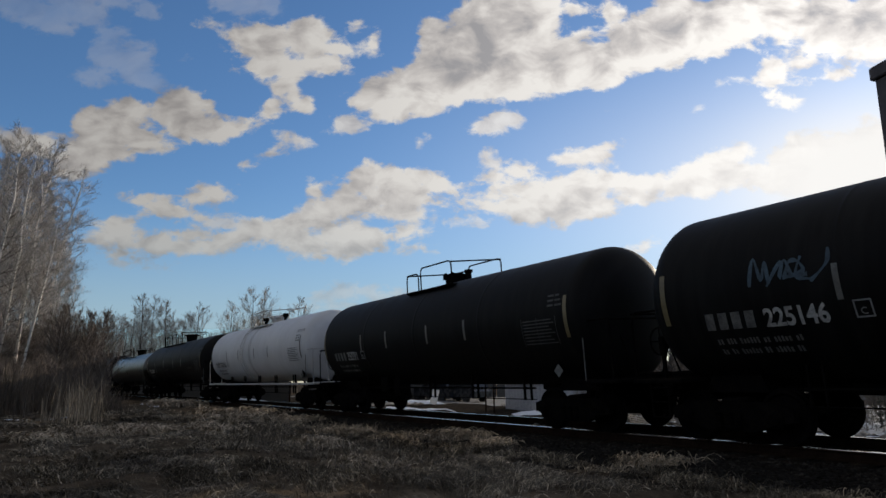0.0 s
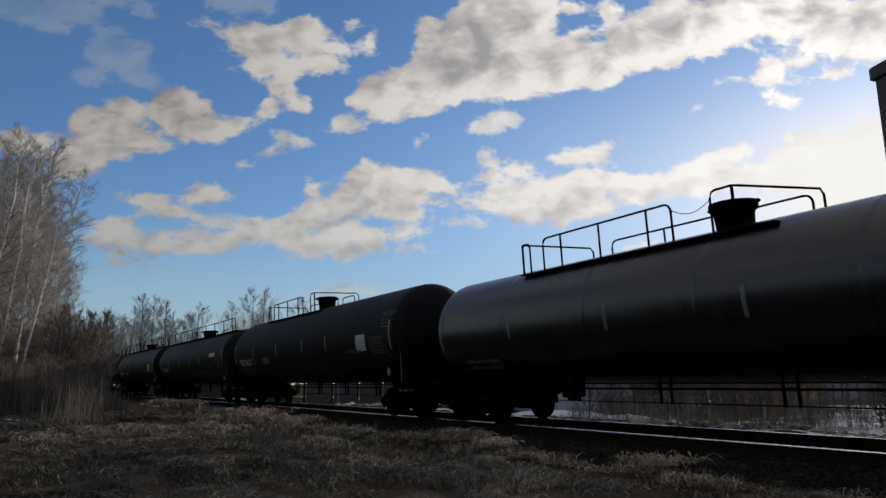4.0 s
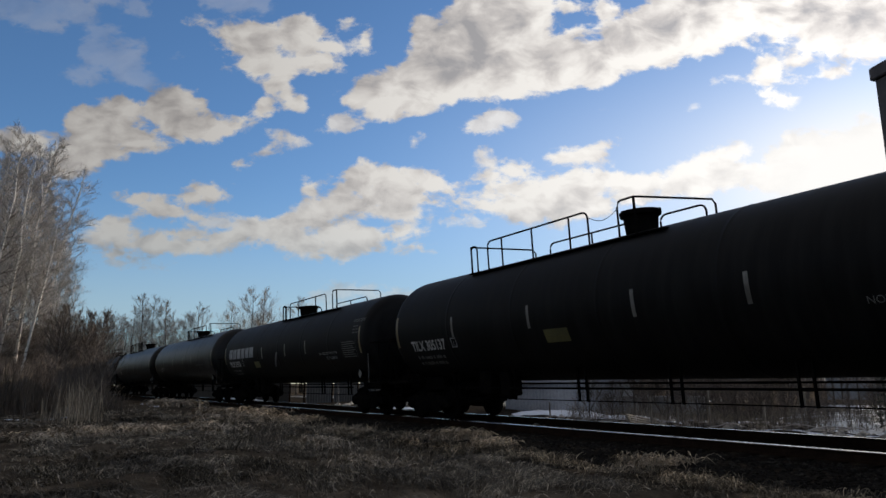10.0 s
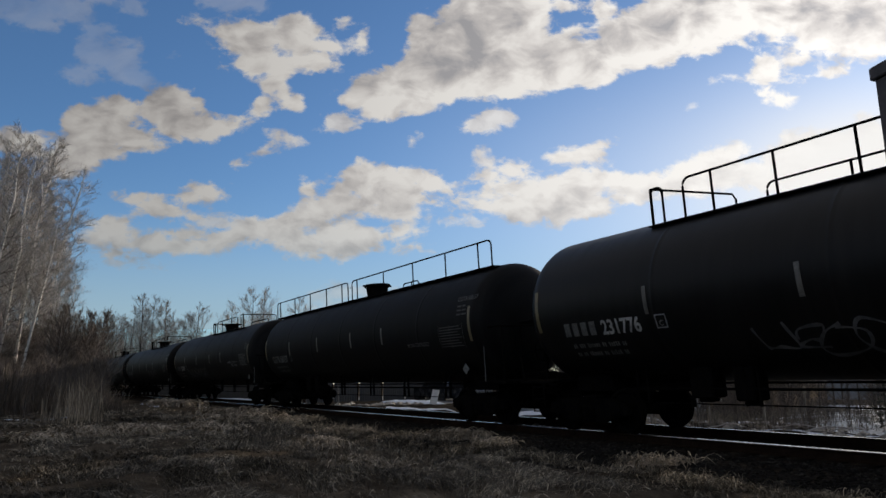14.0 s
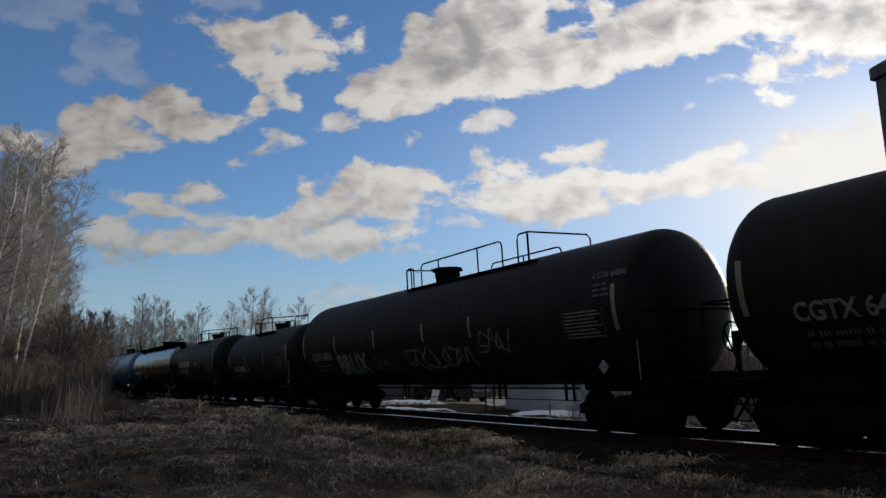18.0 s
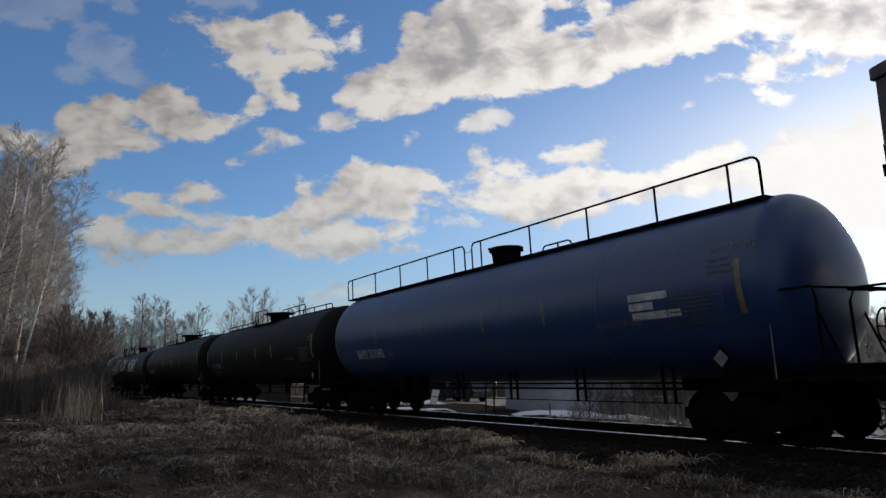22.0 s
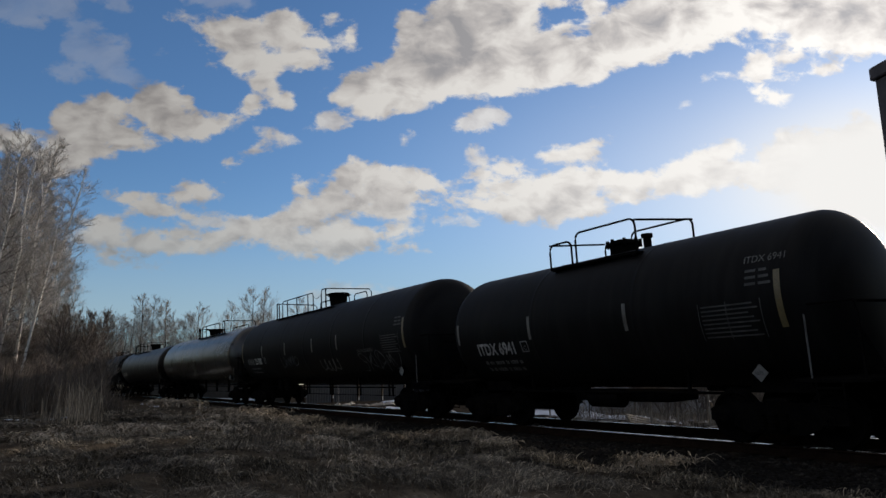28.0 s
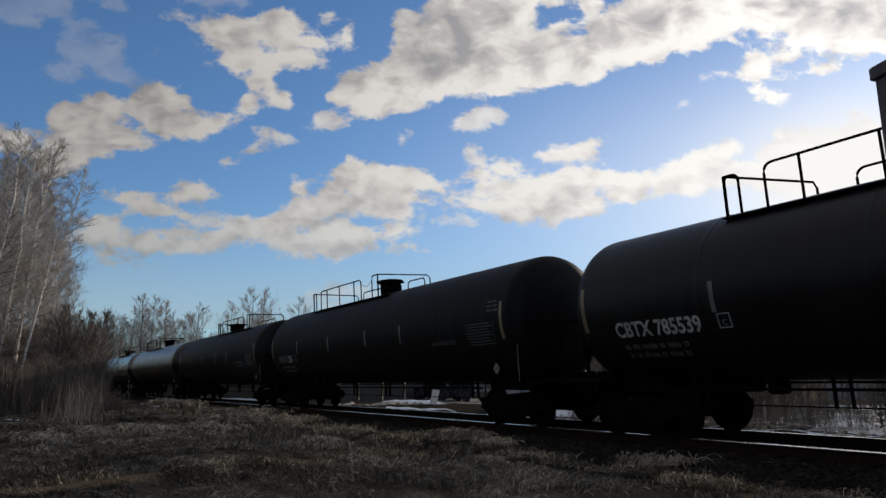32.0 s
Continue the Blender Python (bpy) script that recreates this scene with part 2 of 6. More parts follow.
class Geo:
    """Collects vertices and faces for one mesh."""

    def __init__(self):
        self.v, self.f = [], []

    def add(self, verts, faces):
        n = len(self.v)
        self.v += [tuple(p) for p in verts]
        self.f += [tuple(i + n for i in q) for q in faces]

    def box(self, x0, x1, y0, y1, z0, z1, bevel=0.0):
        if bevel <= 0:
            p = [(x, y, z) for x in (x0, x1) for y in (y0, y1) for z in (z0, z1)]
            self.add(p, [(0, 1, 3, 2), (4, 6, 7, 5), (0, 4, 5, 1), (2, 3, 7, 6), (0, 2, 6, 4), (1, 5, 7, 3)])
            return
        b = bevel
        rings = []
        for z, i in ((z0, b), (z0 + b, 0), (z1 - b, 0), (z1, b)):
            xa, xb, ya, yb = x0 + i, x1 - i, y0 + i, y1 - i
            rings.append([(xa + b, ya, z), (xb - b, ya, z), (xb, ya + b, z), (xb, yb - b, z), (xb - b, yb, z), (xa + b, yb, z), (xa, yb - b, z), (xa, ya + b, z)])
        p = [q for r in rings for q in r]
        f = [tuple(range(7, -1, -1)), tuple(range(24, 32))]
        for k in range(3):
            for j in range(8):
                f.append((k * 8 + j, k * 8 + (j + 1) % 8, k * 8 + 8 + (j + 1) % 8, k * 8 + 8 + j))
        self.add(p, f)

    def tube(self, pts, r, n=6, r2=None, cap=True):
        pts = [Vector(p) for p in pts]
        r2 = r if r2 is None else r2
        verts, faces = [], []
        up = Vector((0, 0, 1))
        for i, p in enumerate(pts):
            t = (pts[min(i + 1, len(pts) - 1)] - pts[max(i - 1, 0)]).normalized()
            a = t.cross(up if abs(t.z) < 0.95 else Vector((1, 0, 0))).normalized()
            b = t.cross(a)
            rr = r + (r2 - r) * i / max(len(pts) - 1, 1)
            for j in range(n):
                an = 2 * math.pi * j / n
                verts.append(p + (a * math.cos(an) + b * math.sin(an)) * rr)
        for i in range(len(pts) - 1):
            for j in range(n):
                faces.append((i * n + j, i * n + (j + 1) % n, (i + 1) * n + (j + 1) % n, (i + 1) * n + j))
        if cap:
            faces.append(tuple(range(n - 1, -1, -1)))
            faces.append(tuple(range((len(pts) - 1) * n, len(pts) * n)))
        self.add(verts, faces)

    def lathe(self, profile, axis="x", n=24, at=(0, 0, 0)):
        """Turns (distance along the axis, radius) round it."""
        verts, faces = [], []
        for d, r in profile:
            for j in range(n):
                an = 2 * math.pi * j / n
                c, s = r * math.cos(an), r * math.sin(an)
                p = {"x": (d, c, s), "y": (s, d, c), "z": (c, s, d)}[axis]
                verts.append((p[0] + at[0], p[1] + at[1], p[2] + at[2]))
        for i in range(len(profile) - 1):
            for j in range(n):
                faces.append((i * n + j, i * n + (j + 1) % n, (i + 1) * n + (j + 1) % n, (i + 1) * n + j))
        faces.append(tuple(range(n - 1, -1, -1)))
        faces.append(tuple(range((len(profile) - 1) * n, len(profile) * n)))
        self.add(verts, faces)

    def prism(self, poly, y0, y1):
        """An outline in x and z, drawn out along y."""
        n = len(poly)
        v = [(x, y0, z) for x, z in poly] + [(x, y1, z) for x, z in poly]
        f = [tuple(range(n)), tuple(range(2 * n - 1, n - 1, -1))]
        f += [(i, i + n, (i + 1) % n + n, (i + 1) % n) for i in range(n)]
        self.add(v, f)

    def mesh(self, name, material, smooth=False):
        me = to_mesh(name, self.v, self.f, material)
        bm = bmesh.new()
        bm.from_mesh(me)
        bmesh.ops.recalc_face_normals(bm, faces=bm.faces)
        if smooth:
            for fc in bm.faces:
                fc.smooth = True
            for e in bm.edges:
                if len(e.link_faces) == 2 and e.calc_face_angle(0) > 0.7:
                    e.smooth = False
        bm.to_mesh(me)
        bm.free()
        return me


# ---- the track: a wide curve, canted towards its inside ----
CURVE = 0.0005
CANT = math.asin(0.0907 / 1.505)
GAUGE = 1.505
NEAR_RAIL_Y, RAIL_Z = 11.033, 0.5754


def track_y(s):
    return NEAR_RAIL_Y - CURVE * s * s / 2


def track_pose(s):
    """The pose on the track at s: x along it, y across and away, z square to the rails; origin between the rail tops."""
    o = GAUGE / 2
    y = track_y(s) + o * math.cos(CANT)
    z = RAIL_Z + o * math.sin(CANT)
    return Matrix.Translation((s, y, z)) @ Matrix.Rotation(-math.atan(CURVE * s), 4, "Z") @ Matrix.Rotation(CANT, 4, "X")


def on_track(s, o, h):
    return track_pose(s) @ Vector((0, o, h))


# ---- ground ----
def lump(x, y, seed=0.0):
    return noise.noise(Vector((x, y, seed)))


def smooth01(a, b, x):
    t = min(max((x - a) / (b - a), 0.0), 1.0)
    return t * t * (3 - 2 * t)


def ground_z(x, y):
    q = y - (track_y(max(min(x, 260), -260)) + GAUGE / 2)
    shelf = 0.52 * smooth01(-4.9, -6.4, q) + 0.30 * smooth01(-18, -40, x) * (1 - smooth01(-4.4, -6.6, q))
    z = 0.10 + max(shelf * 0.9, 0.0) if q < 0 else 0.28 * smooth01(2.0, 6.0, q)
    z += 0.09 * lump(x * 0.25, y * 0.25) + 0.075 * lump(x * 0.9, y * 0.9, 3)
    near = max(0.0, 1 - (abs(x + 20) + abs(y)) / 120)
    z += 0.06 * near * lump(x * 2.6, y * 2.6, 7)
    # a hollow beside the bank, and the tussocky rim above it
    z -= 0.30 * math.exp(-((x + 11.5) / 3.6) ** 2 - ((y - 6.5) / 0.9) ** 2)
    z += 0.16 * math.exp(-((q + 3.6) / 0.5) ** 2) * (0.7 + 0.8 * lump(x * 0.5, 4.0, 9))
    bed = 0.40 + 0.06 * q / 1.5
    w = 1 - smooth01(1.65, 3.2, abs(q))
    z = z * (1 - w) + (bed + 0.012 * lump(x * 6, y * 6, 5)) * w
    far = smooth01(90, 600, math.hypot(x, y))
    return z * (1 - far)


def make_ground():
    def steps(a, b, fine_a, fine_b, fine):
        out, x = [], fine_a
        while x < fine_b:
            out.append(x)
            x += fine
        st, x = fine, fine_b
        while x < b:
            out.append(x)
            st *= 1.16
            x += st
        out.append(b)
        st, x = fine, fine_a
        while x > a:
            st *= 1.16
            x -= st
            out.append(max(x, a))
        return sorted(set(out))
    xs = steps(-4500, 4500, -44, 6, 0.2)
    ys = steps(-4500, 4500, -3, 26, 0.18)
    v = [(x, y, ground_z(x, y)) for x in xs for y in ys]
    n = len(ys)
    f = [(i * n + j, (i + 1) * n + j, (i + 1) * n + j + 1, i * n + j + 1) for i in range(len(xs) - 1) for j in range(n - 1)]
    me = to_mesh("ground", v, f, M_GROUND, True)
    at = me.attributes.new("cinder", "FLOAT", "POINT")
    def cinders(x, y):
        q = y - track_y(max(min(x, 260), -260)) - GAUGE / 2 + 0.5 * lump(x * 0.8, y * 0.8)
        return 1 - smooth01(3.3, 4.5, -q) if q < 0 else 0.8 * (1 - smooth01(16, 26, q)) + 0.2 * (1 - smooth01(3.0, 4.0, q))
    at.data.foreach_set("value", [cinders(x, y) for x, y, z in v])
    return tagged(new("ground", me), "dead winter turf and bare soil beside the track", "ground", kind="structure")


make_ground()


def make_track():
    tr = root("railway_track", "single railway track with polished rail tops on dark ties", "railway track", kind="structure")
    ss = [-330 + 3 * i for i in range(91)] + [-58 + 1.5 * i for i in range(1, 60)] + [32 + 8 * i for i in range(70)]
    for o, nm in ((-GAUGE / 2, "near"), (GAUGE / 2, "far")):
        foot, head = Geo(), Geo()
        prof = [(-0.07, -0.17), (0.07, -0.17), (0.02, -0.145), (0.015, -0.05), (0.036, -0.035), (0.036, -0.008), (-0.036, -0.008), (-0.036, -0.035), (-0.015, -0.05), (-0.02, -0.145)]
        top = [(-0.0362, -0.009), (-0.030, 0.0), (0.030, 0.0), (0.0362, -0.009)]
        for g, pr in ((foot, prof), (head, top)):
            vs, fs, n = [], [], len(pr)
            for s in ss:
                vs += [on_track(s, o + a, b) for a, b in pr]
            for i in range(len(ss) - 1):
                for j in range(n if g is foot else n - 1):
                    fs.append((i * n + j, i * n + (j + 1) % n, (i + 1) * n + (j + 1) % n, (i + 1) * n + j))
            g.add(vs, fs)
        rail = part("rail", foot.mesh("rail", M_RAILSIDE), tr, "rusty steel rail")
        part("rail_head", head.mesh("rail_head", M_RAILTOP), rail, "bright worn rail head")
    g = Geo()
    g.box(-0.115, 0.115, -1.3, 1.3, -0.36, -0.178, 0.012)
    tie = g.mesh("tie", M_WOOD)
    g = Geo()
    g.box(-0.09, 0.09, -0.14, 0.14, -0.178, -0.165, 0.004)
    s = -75.0
    while s < 4:
        part("tie", tie, tr, "", track_pose(s + random.uniform(-0.02, 0.02)) @ pose(0, random.uniform(-0.04, 0.04), 0, 0, 0, random.uniform(-1.2, 1.2)))
        s += 0.52
    rest = Geo()
    while s < 60:
        m = track_pose(s)
        rest.add([m @ Vector(p.co) for p in tie.vertices], [tuple(q.vertices) for q in tie.polygons])
        s += 0.52
    s = -75.5
    while s > -260:
        m = track_pose(s)
        rest.add([m @ Vector(p.co) for p in tie.vertices], [tuple(q.vertices) for q in tie.polygons])
        s -= 0.52
    tagged(part("tie_run", to_mesh("tie_run", rest.v, rest.f, M_WOOD), tr), kind="stuff")


make_track()

# ---- tank cars ----
WHEEL_R = 0.457
AXLES = []


def wheelset_mesh():
    g = Geo()
    for sgn in (-1, 1):
        y = sgn * 0.7525
        g.lathe([(y - sgn * 0.065, 0.485), (y - sgn * 0.03, 0.487), (y - sgn * 0.022, 0.462), (y + sgn * 0.07, 0.452), (y + sgn * 0.075, 0.40), (y + sgn * 0.03, 0.36), (y + sgn * 0.02, 0.17), (y + sgn * 0.07, 0.14), (y + sgn * 0.08, 0.0)], "y", 28)
    g.lathe([(-1.16, 0.06), (-1.15, 0.1), (-0.95, 0.1), (-0.94, 0.08), (0.94, 0.08), (0.95, 0.1), (1.15, 0.1), (1.16, 0.06)], "y", 12)
    for k in range(3):
        c, s = 0.06 * math.cos(k * 2.094), 0.06 * math.sin(k * 2.094)
        for y in (-1.18, 1.15):
            g.box(c - 0.017, c + 0.017, y, y + 0.03, s - 0.017, s + 0.017)
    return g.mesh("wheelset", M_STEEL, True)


def side_frame_mesh(sgn):
    g = Geo()
    y0, y1 = sgn * 0.93, sgn * 1.07
    g.prism([(-1.2, 0.40), (-1.2, 0.60), (-0.8, 0.72), (0.8, 0.72), (1.2, 0.60), (1.2, 0.40), (0.92, 0.38), (0.5, 0.22), (-0.5, 0.22), (-0.92, 0.38)], min(y0, y1), max(y0, y1))
    for x in (-0.889, 0.889):
        g.lathe([(min(y0, y1) - 0.02, 0.15), (max(y0, y1) + 0.03, 0.15), (max(y0, y1) + 0.06, 0.1)] if sgn > 0 else [(min(y0, y1) - 0.06, 0.1), (min(y0, y1) - 0.03, 0.15), (max(y0, y1) + 0.02, 0.15)], "y", 14, (x, 0, WHEEL_R))
    for x in (-0.2, 0.0, 0.2):
        for k in range(5):
            z = 0.27 + k * 0.055
            g.lathe([(z, 0.075), (z + 0.03, 0.085), (z + 0.05, 0.075)], "z", 8, (x, sgn * 1.08, 0))
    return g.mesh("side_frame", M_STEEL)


MESH_WHEELSET = wheelset_mesh()
MESH_SIDE = {s: side_frame_mesh(s) for s in (-1, 1)}
g = Geo()
g.box(-0.22, 0.22, -0.95, 0.95, 0.5, 0.78, 0.03)
g.lathe([(0.78, 0.2), (0.86, 0.2)], "z", 12)
for x in (-0.55, 0.55):
    g.box(x - 0.05, x + 0.05, -0.85, 0.85, 0.33, 0.45, 0.01)
    for y in (-0.75, 0.75):
        g.box(x - 0.08, x + 0.08, y - 0.06, y + 0.06, 0.3, 0.6, 0.01)
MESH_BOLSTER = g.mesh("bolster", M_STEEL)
g = Geo()
g.box(-0.9, 0.0, -0.13, 0.13, 0.68, 0.98, 0.02)
g.box(0.0, 0.35, -0.09, 0.09, 0.74, 0.92, 0.02)
g.box(0.33, 0.62, -0.14, 0.10, 0.70, 0.98, 0.03)
g.box(0.50, 0.64, 0.06, 0.16, 0.72, 0.96, 0.02)
MESH_COUPLER = g.mesh("coupler", M_STEEL)


def hose_mesh():
    g = Geo()
    g.tube([(0.25, 0.25, 0.75), (0.36, 0.3, 0.55), (0.46, 0.34, 0.38), (0.58, 0.3, 0.30), (0.68, 0.2, 0.36)], 0.028, 6)
    return g.mesh("air_hose", M_STEEL, True)


MESH_HOSE = hose_mesh()


def tank_mesh(L, R, za, paint, head=0.78):
    """Shell with raised weld seams and dished heads."""
    prof = []
    n = 12
    for i in range(n + 1):
        u = i / n * math.pi / 2
        prof.append((-L / 2 + head - head * math.cos(u), max(R * math.sin(u) ** 0.92, 0.001)))
    seams = max(3, int(L / 3.1))
    for i in range(1, seams):
        x = -L / 2 + head + (L - 2 * head) * i / seams
        prof += [(x - 0.09, R), (x - 0.03, R), (x - 0.012, R + 0.006), (x + 0.012, R + 0.006), (x + 0.03, R), (x + 0.09, R)]
    prof.insert(n + 1, (-L / 2 + head + 0.06, R))
    prof += [(L / 2 - head - 0.06, R)] + [(-a, r) for a, r in reversed(prof[:n + 1])]
    g = Geo()
    g.lathe(prof, "x", 56, (0, 0, za))
    return g.mesh("tank", paint, True)


def on_shell(x, z, R, za, out=0.008):
    """A point on the near side of the shell at that height."""
    h = max(min((z - za) / (R + out), 0.999), -0.999)
    return (x, -(R + out) * math.sqrt(1 - h * h), z)


def shell_patch(name, x0, x1, z0, z1, R, za, material, lean=0.0, out=0.008):
    """A rectangle of tape or paint that lies on the shell."""
    n = max(2, int((z1 - z0) / 0.12) + 1)
    v, f = [], []
    for i in range(n + 1):
        z = z0 + (z1 - z0) * i / n
        dx = lean * (z - z0)
        v += [on_shell(x0 + dx, z, R, za, out), on_shell(x1 + dx, z, R, za, out)]
    for i in range(n):
        f.append((2 * i, 2 * i + 1, 2 * i + 3, 2 * i + 2))
    return to_mesh(name, v, f, material)


TEXT_CACHE = {}


def text_flat(body, size, shear=0.0):
    key = (body, size, shear)
    if key not in TEXT_CACHE:
        cu = bpy.data.curves.new("lettering", "FONT")
        cu.body, cu.size, cu.shear, cu.resolution_u = body, size, shear, 3
        cu.offset = 0.011 if 0.3 < size < 0.6 else 0.03 if body == "BRUX" else 0.0
        ob = bpy.data.objects.new("lettering", cu)
        scene.collection.objects.link(ob)
        dg = bpy.context.evaluated_depsgraph_get()
        me = bpy.data.meshes.new_from_object(ob.evaluated_get(dg))
        if size > 0.3:
            bm = bmesh.new()
            bm.from_mesh(me)
            step = 0.1 if size < 1 else 0.12
            for k in range(-4, int(size / step) + 1):
                bmesh.ops.bisect_plane(bm, geom=bm.verts[:] + bm.edges[:] + bm.faces[:], plane_co=(0, k * step + 0.013, 0), plane_no=(0, 1, 0))
            bm.to_mesh(me)
            bm.free()
        TEXT_CACHE[key] = ([tuple(v.co) for v in me.vertices], [tuple(p.vertices) for p in me.polygons])
        bpy.data.objects.remove(ob)
        bpy.data.meshes.remove(me)
    return TEXT_CACHE[key]


def shell_text(body, x, z, size, R, za, material, shear=0.0, stretch=1.0):
    vs, fs = text_flat(body, size, shear)
    v = [on_shell(x + a * stretch, z + b, R, za, 0.009) for a, b, c in vs]
    return to_mesh("lettering", v, fs, material)


def rail_loop(g, x0, x1, y, z0, z1, r=0.024, round_=0.16, posts=()):
    """A handrail: up, along and down again, with bent corners."""
    pts = [(x0, y, z0), (x0, y, z1 - round_)]
    for k in range(1, 4):
        a = k / 4 * math.pi / 2
        pts.append((x0 + round_ * (1 - math.cos(a)), y, z1 - round_ + round_ * math.sin(a)))
    pts.append((x0 + round_, y, z1))
    pts.append((x1 - round_, y, z1))
    for k in range(1, 4):
        a = k / 4 * math.pi / 2
        pts.append((x1 - round_ + round_ * math.sin(a), y, z1 - round_ + round_ * math.cos(a)))
    pts += [(x1, y, z1 - round_), (x1, y, z0)]
    g.tube(pts, r, 6)
    for p in posts:
        g.tube([(p, y, z0), (p, y, z1)], r, 6)


def squiggle(rng, x0, x1, z0, z1, R, za, material, loops=5, w=0.05):
    """Sprayed scrawl: loops of a broad line on the shell."""
    g = Geo()
    n = loops * 12
    pts = []
    ph = [rng.uniform(0, 6.3) for _ in range(4)]
    for i in range(n + 1):
        u = i / n
        x = x0 + (x1 - x0) * u + 0.16 * (x1 - x0) / loops * 3 * math.sin(u * loops * 6.28 + ph[0]) * 0.7
        z = (z0 + z1) / 2 + (z1 - z0) / 2 * (0.75 * math.sin(u * loops * 6.28 * 1.0 + ph[1]) + 0.25 * math.sin(u * loops * 15 + ph[2]))
        pts.append((x, z))
    v, f = [], []
    for i, (x, z) in enumerate(pts):
        xa, za_ = pts[max(i - 1, 0)]
        xb, zb = pts[min(i + 1, n)]
        t = Vector((xb - xa, zb - za_, 0))
        t = t.normalized() if t.length else Vector((1, 0, 0))
        d = w * (0.6 + 0.5 * abs(math.sin(i * 0.7)))
        v += [on_shell(x - t.y * d / 2, z + t.x * d / 2, R, za), on_shell(x + t.y * d / 2, z - t.x * d / 2, R, za)]
    for i in range(n):
        f.append((2 * i, 2 * i + 1, 2 * i + 3, 2 * i + 2))
    return to_mesh("graffiti", v, f, material)


def dome_mesh(r, h, flare=0.0):
    g = Geo()
    g.lathe([(-0.25, r * 0.84), (0.0, r * 0.84), (h * 0.74, r * 0.92), (h * 0.76, r + 0.03 + flare), (h * 0.95, r + 0.04 + flare), (h, r + flare), (h + 0.02, 0.0)], "z", 24)
    for a, b in ((-r - 0.14 - flare, -r + 0.02), (r - 0.02, r + 0.14 + flare)):
        g.box(a, b, -0.05, 0.05, h * 0.80, h * 0.93, 0.01)
        g.box(-0.05, 0.05, a, b, h * 0.80, h * 0.93, 0.01)
    return g.mesh("protective_housing", M_STEEL, True)


def tank_car(spec):
    (L, R, za, paint, top, flip, label) = spec
    steel = M_WSTEEL if paint is M_WHITE else M_STEEL
    car = root("tank_car", label, "tank car", "tank cars of the passing train")
    tank = part("tank", tank_mesh(L, R, za, paint), car)
    zt = za + R
    # trucks
    for end in (-1, 1):
        cx = end * (L / 2 - 1.5)
        tk = part("truck", MESH_BOLSTER, car, "black cast steel truck", pose(cx, 0, 0))
        for s in (-1, 1):
            part("side_frame", MESH_SIDE[s], tk)
        for x in (-0.889, 0.889):
            AXLES.append((part("wheelset", MESH_WHEELSET, tk, "", pose(x, 0, WHEEL_R)), car, cx + x, x))
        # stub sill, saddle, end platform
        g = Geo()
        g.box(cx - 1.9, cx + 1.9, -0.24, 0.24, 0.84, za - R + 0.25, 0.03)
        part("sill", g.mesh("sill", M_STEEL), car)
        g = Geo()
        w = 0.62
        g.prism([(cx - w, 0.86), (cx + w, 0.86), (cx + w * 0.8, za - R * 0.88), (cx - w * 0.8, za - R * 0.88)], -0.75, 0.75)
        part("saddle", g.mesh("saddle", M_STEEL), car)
        px = end * (L / 2 + 0.12)
        g = Geo()
        a, b = sorted((px - end * 0.95, px + end * 0.2))
        g.box(a, b, -1.42, 1.42, 1.06, 1.13, 0.012)
        part("end_platform", g.mesh("end_platform", steel), car)
        g = Geo()
        zr = za - 0.15
        for y in (-1.38, 1.38):
            g.tube([(px + end * 0.12, y, 1.1), (px + end * 0.12, y, zr - 0.2), (px + end * 0.06, y * 0.97, zr), (px - end * 0.9, y * 1.0, zr)], 0.022, 6)
        g.tube([(px + end * 0.12, -1.38, zr - 0.02), (px + end * 0.12, 1.38, zr - 0.02)], 0.022, 6)
        g.tube([(px + end * 0.12, -0.7, 1.1), (px - end * 0.35, -0.7, za - 0.25)], 0.02, 6)
        g.tube([(px + end * 0.12, 0.7, 1.1), (px - end * 0.35, 0.7, za - 0.25)], 0.02, 6)
        part("end_handrail", g.mesh("end_handrail", steel, True), car)
        for y in (-1.40, 1.40):
            g = Geo()
            for x in (px - end * 0.62, px - end * 0.22):
                g.tube([(x, y, 1.12), (x, y, 0.42)], 0.016, 5)
            for z in (0.44, 0.72, 0.98):
                g.tube([(px - end * 0.62, y, z), (px - end * 0.22, y, z)], 0.016, 5)
            part("corner_step", g.mesh("corner_step", M_STEEL), car)
        part("coupler", MESH_COUPLER, car, "", pose(end * (L / 2 - 0.05), 0, 0) if end > 0 else pose(-L / 2 + 0.05, 0, 0, 0, 0, 180))
        part("air_hose", MESH_HOSE, car, "", pose(end * (L / 2 + 0.05), 0, 0) if end > 0 else pose(-L / 2 - 0.05, 0, 0, 0, 0, 180))
    if paint is M_WHITE:
        g = Geo()
        g.box(-L / 2 + 0.86, L / 2 - 0.86, -1.42, -1.37, 1.06, 1.13, 0.008)
        part("side_beam", g.mesh("side_beam", steel), car)
    # brake wheel at one end
    g = Geo()
    bx = -(L / 2 + 0.05)
    ring = [(bx, -0.85 + 0.27 * math.cos(a * math.pi / 8), 1.85 + 0.27 * math.sin(a * math.pi / 8)) for a in range(17)]
    g.tube(ring, 0.016, 5, cap=False)
    for a in range(4):
        g.tube([(bx, -0.85, 1.85), (bx, -0.85 + 0.27 * math.cos(a * math.pi / 2), 1.85 + 0.27 * math.sin(a * math.pi / 2))], 0.012, 4)
    g.box(bx + 0.01, bx + 0.13, -0.92, -0.78, 1.60, 1.95, 0.02)
    g.box(bx + 0.03, bx + 0.10, -0.885, -0.815, 1.10, 1.62, 0.01)
    part("brake_wheel", g.mesh("brake_wheel", M_STEEL), car)
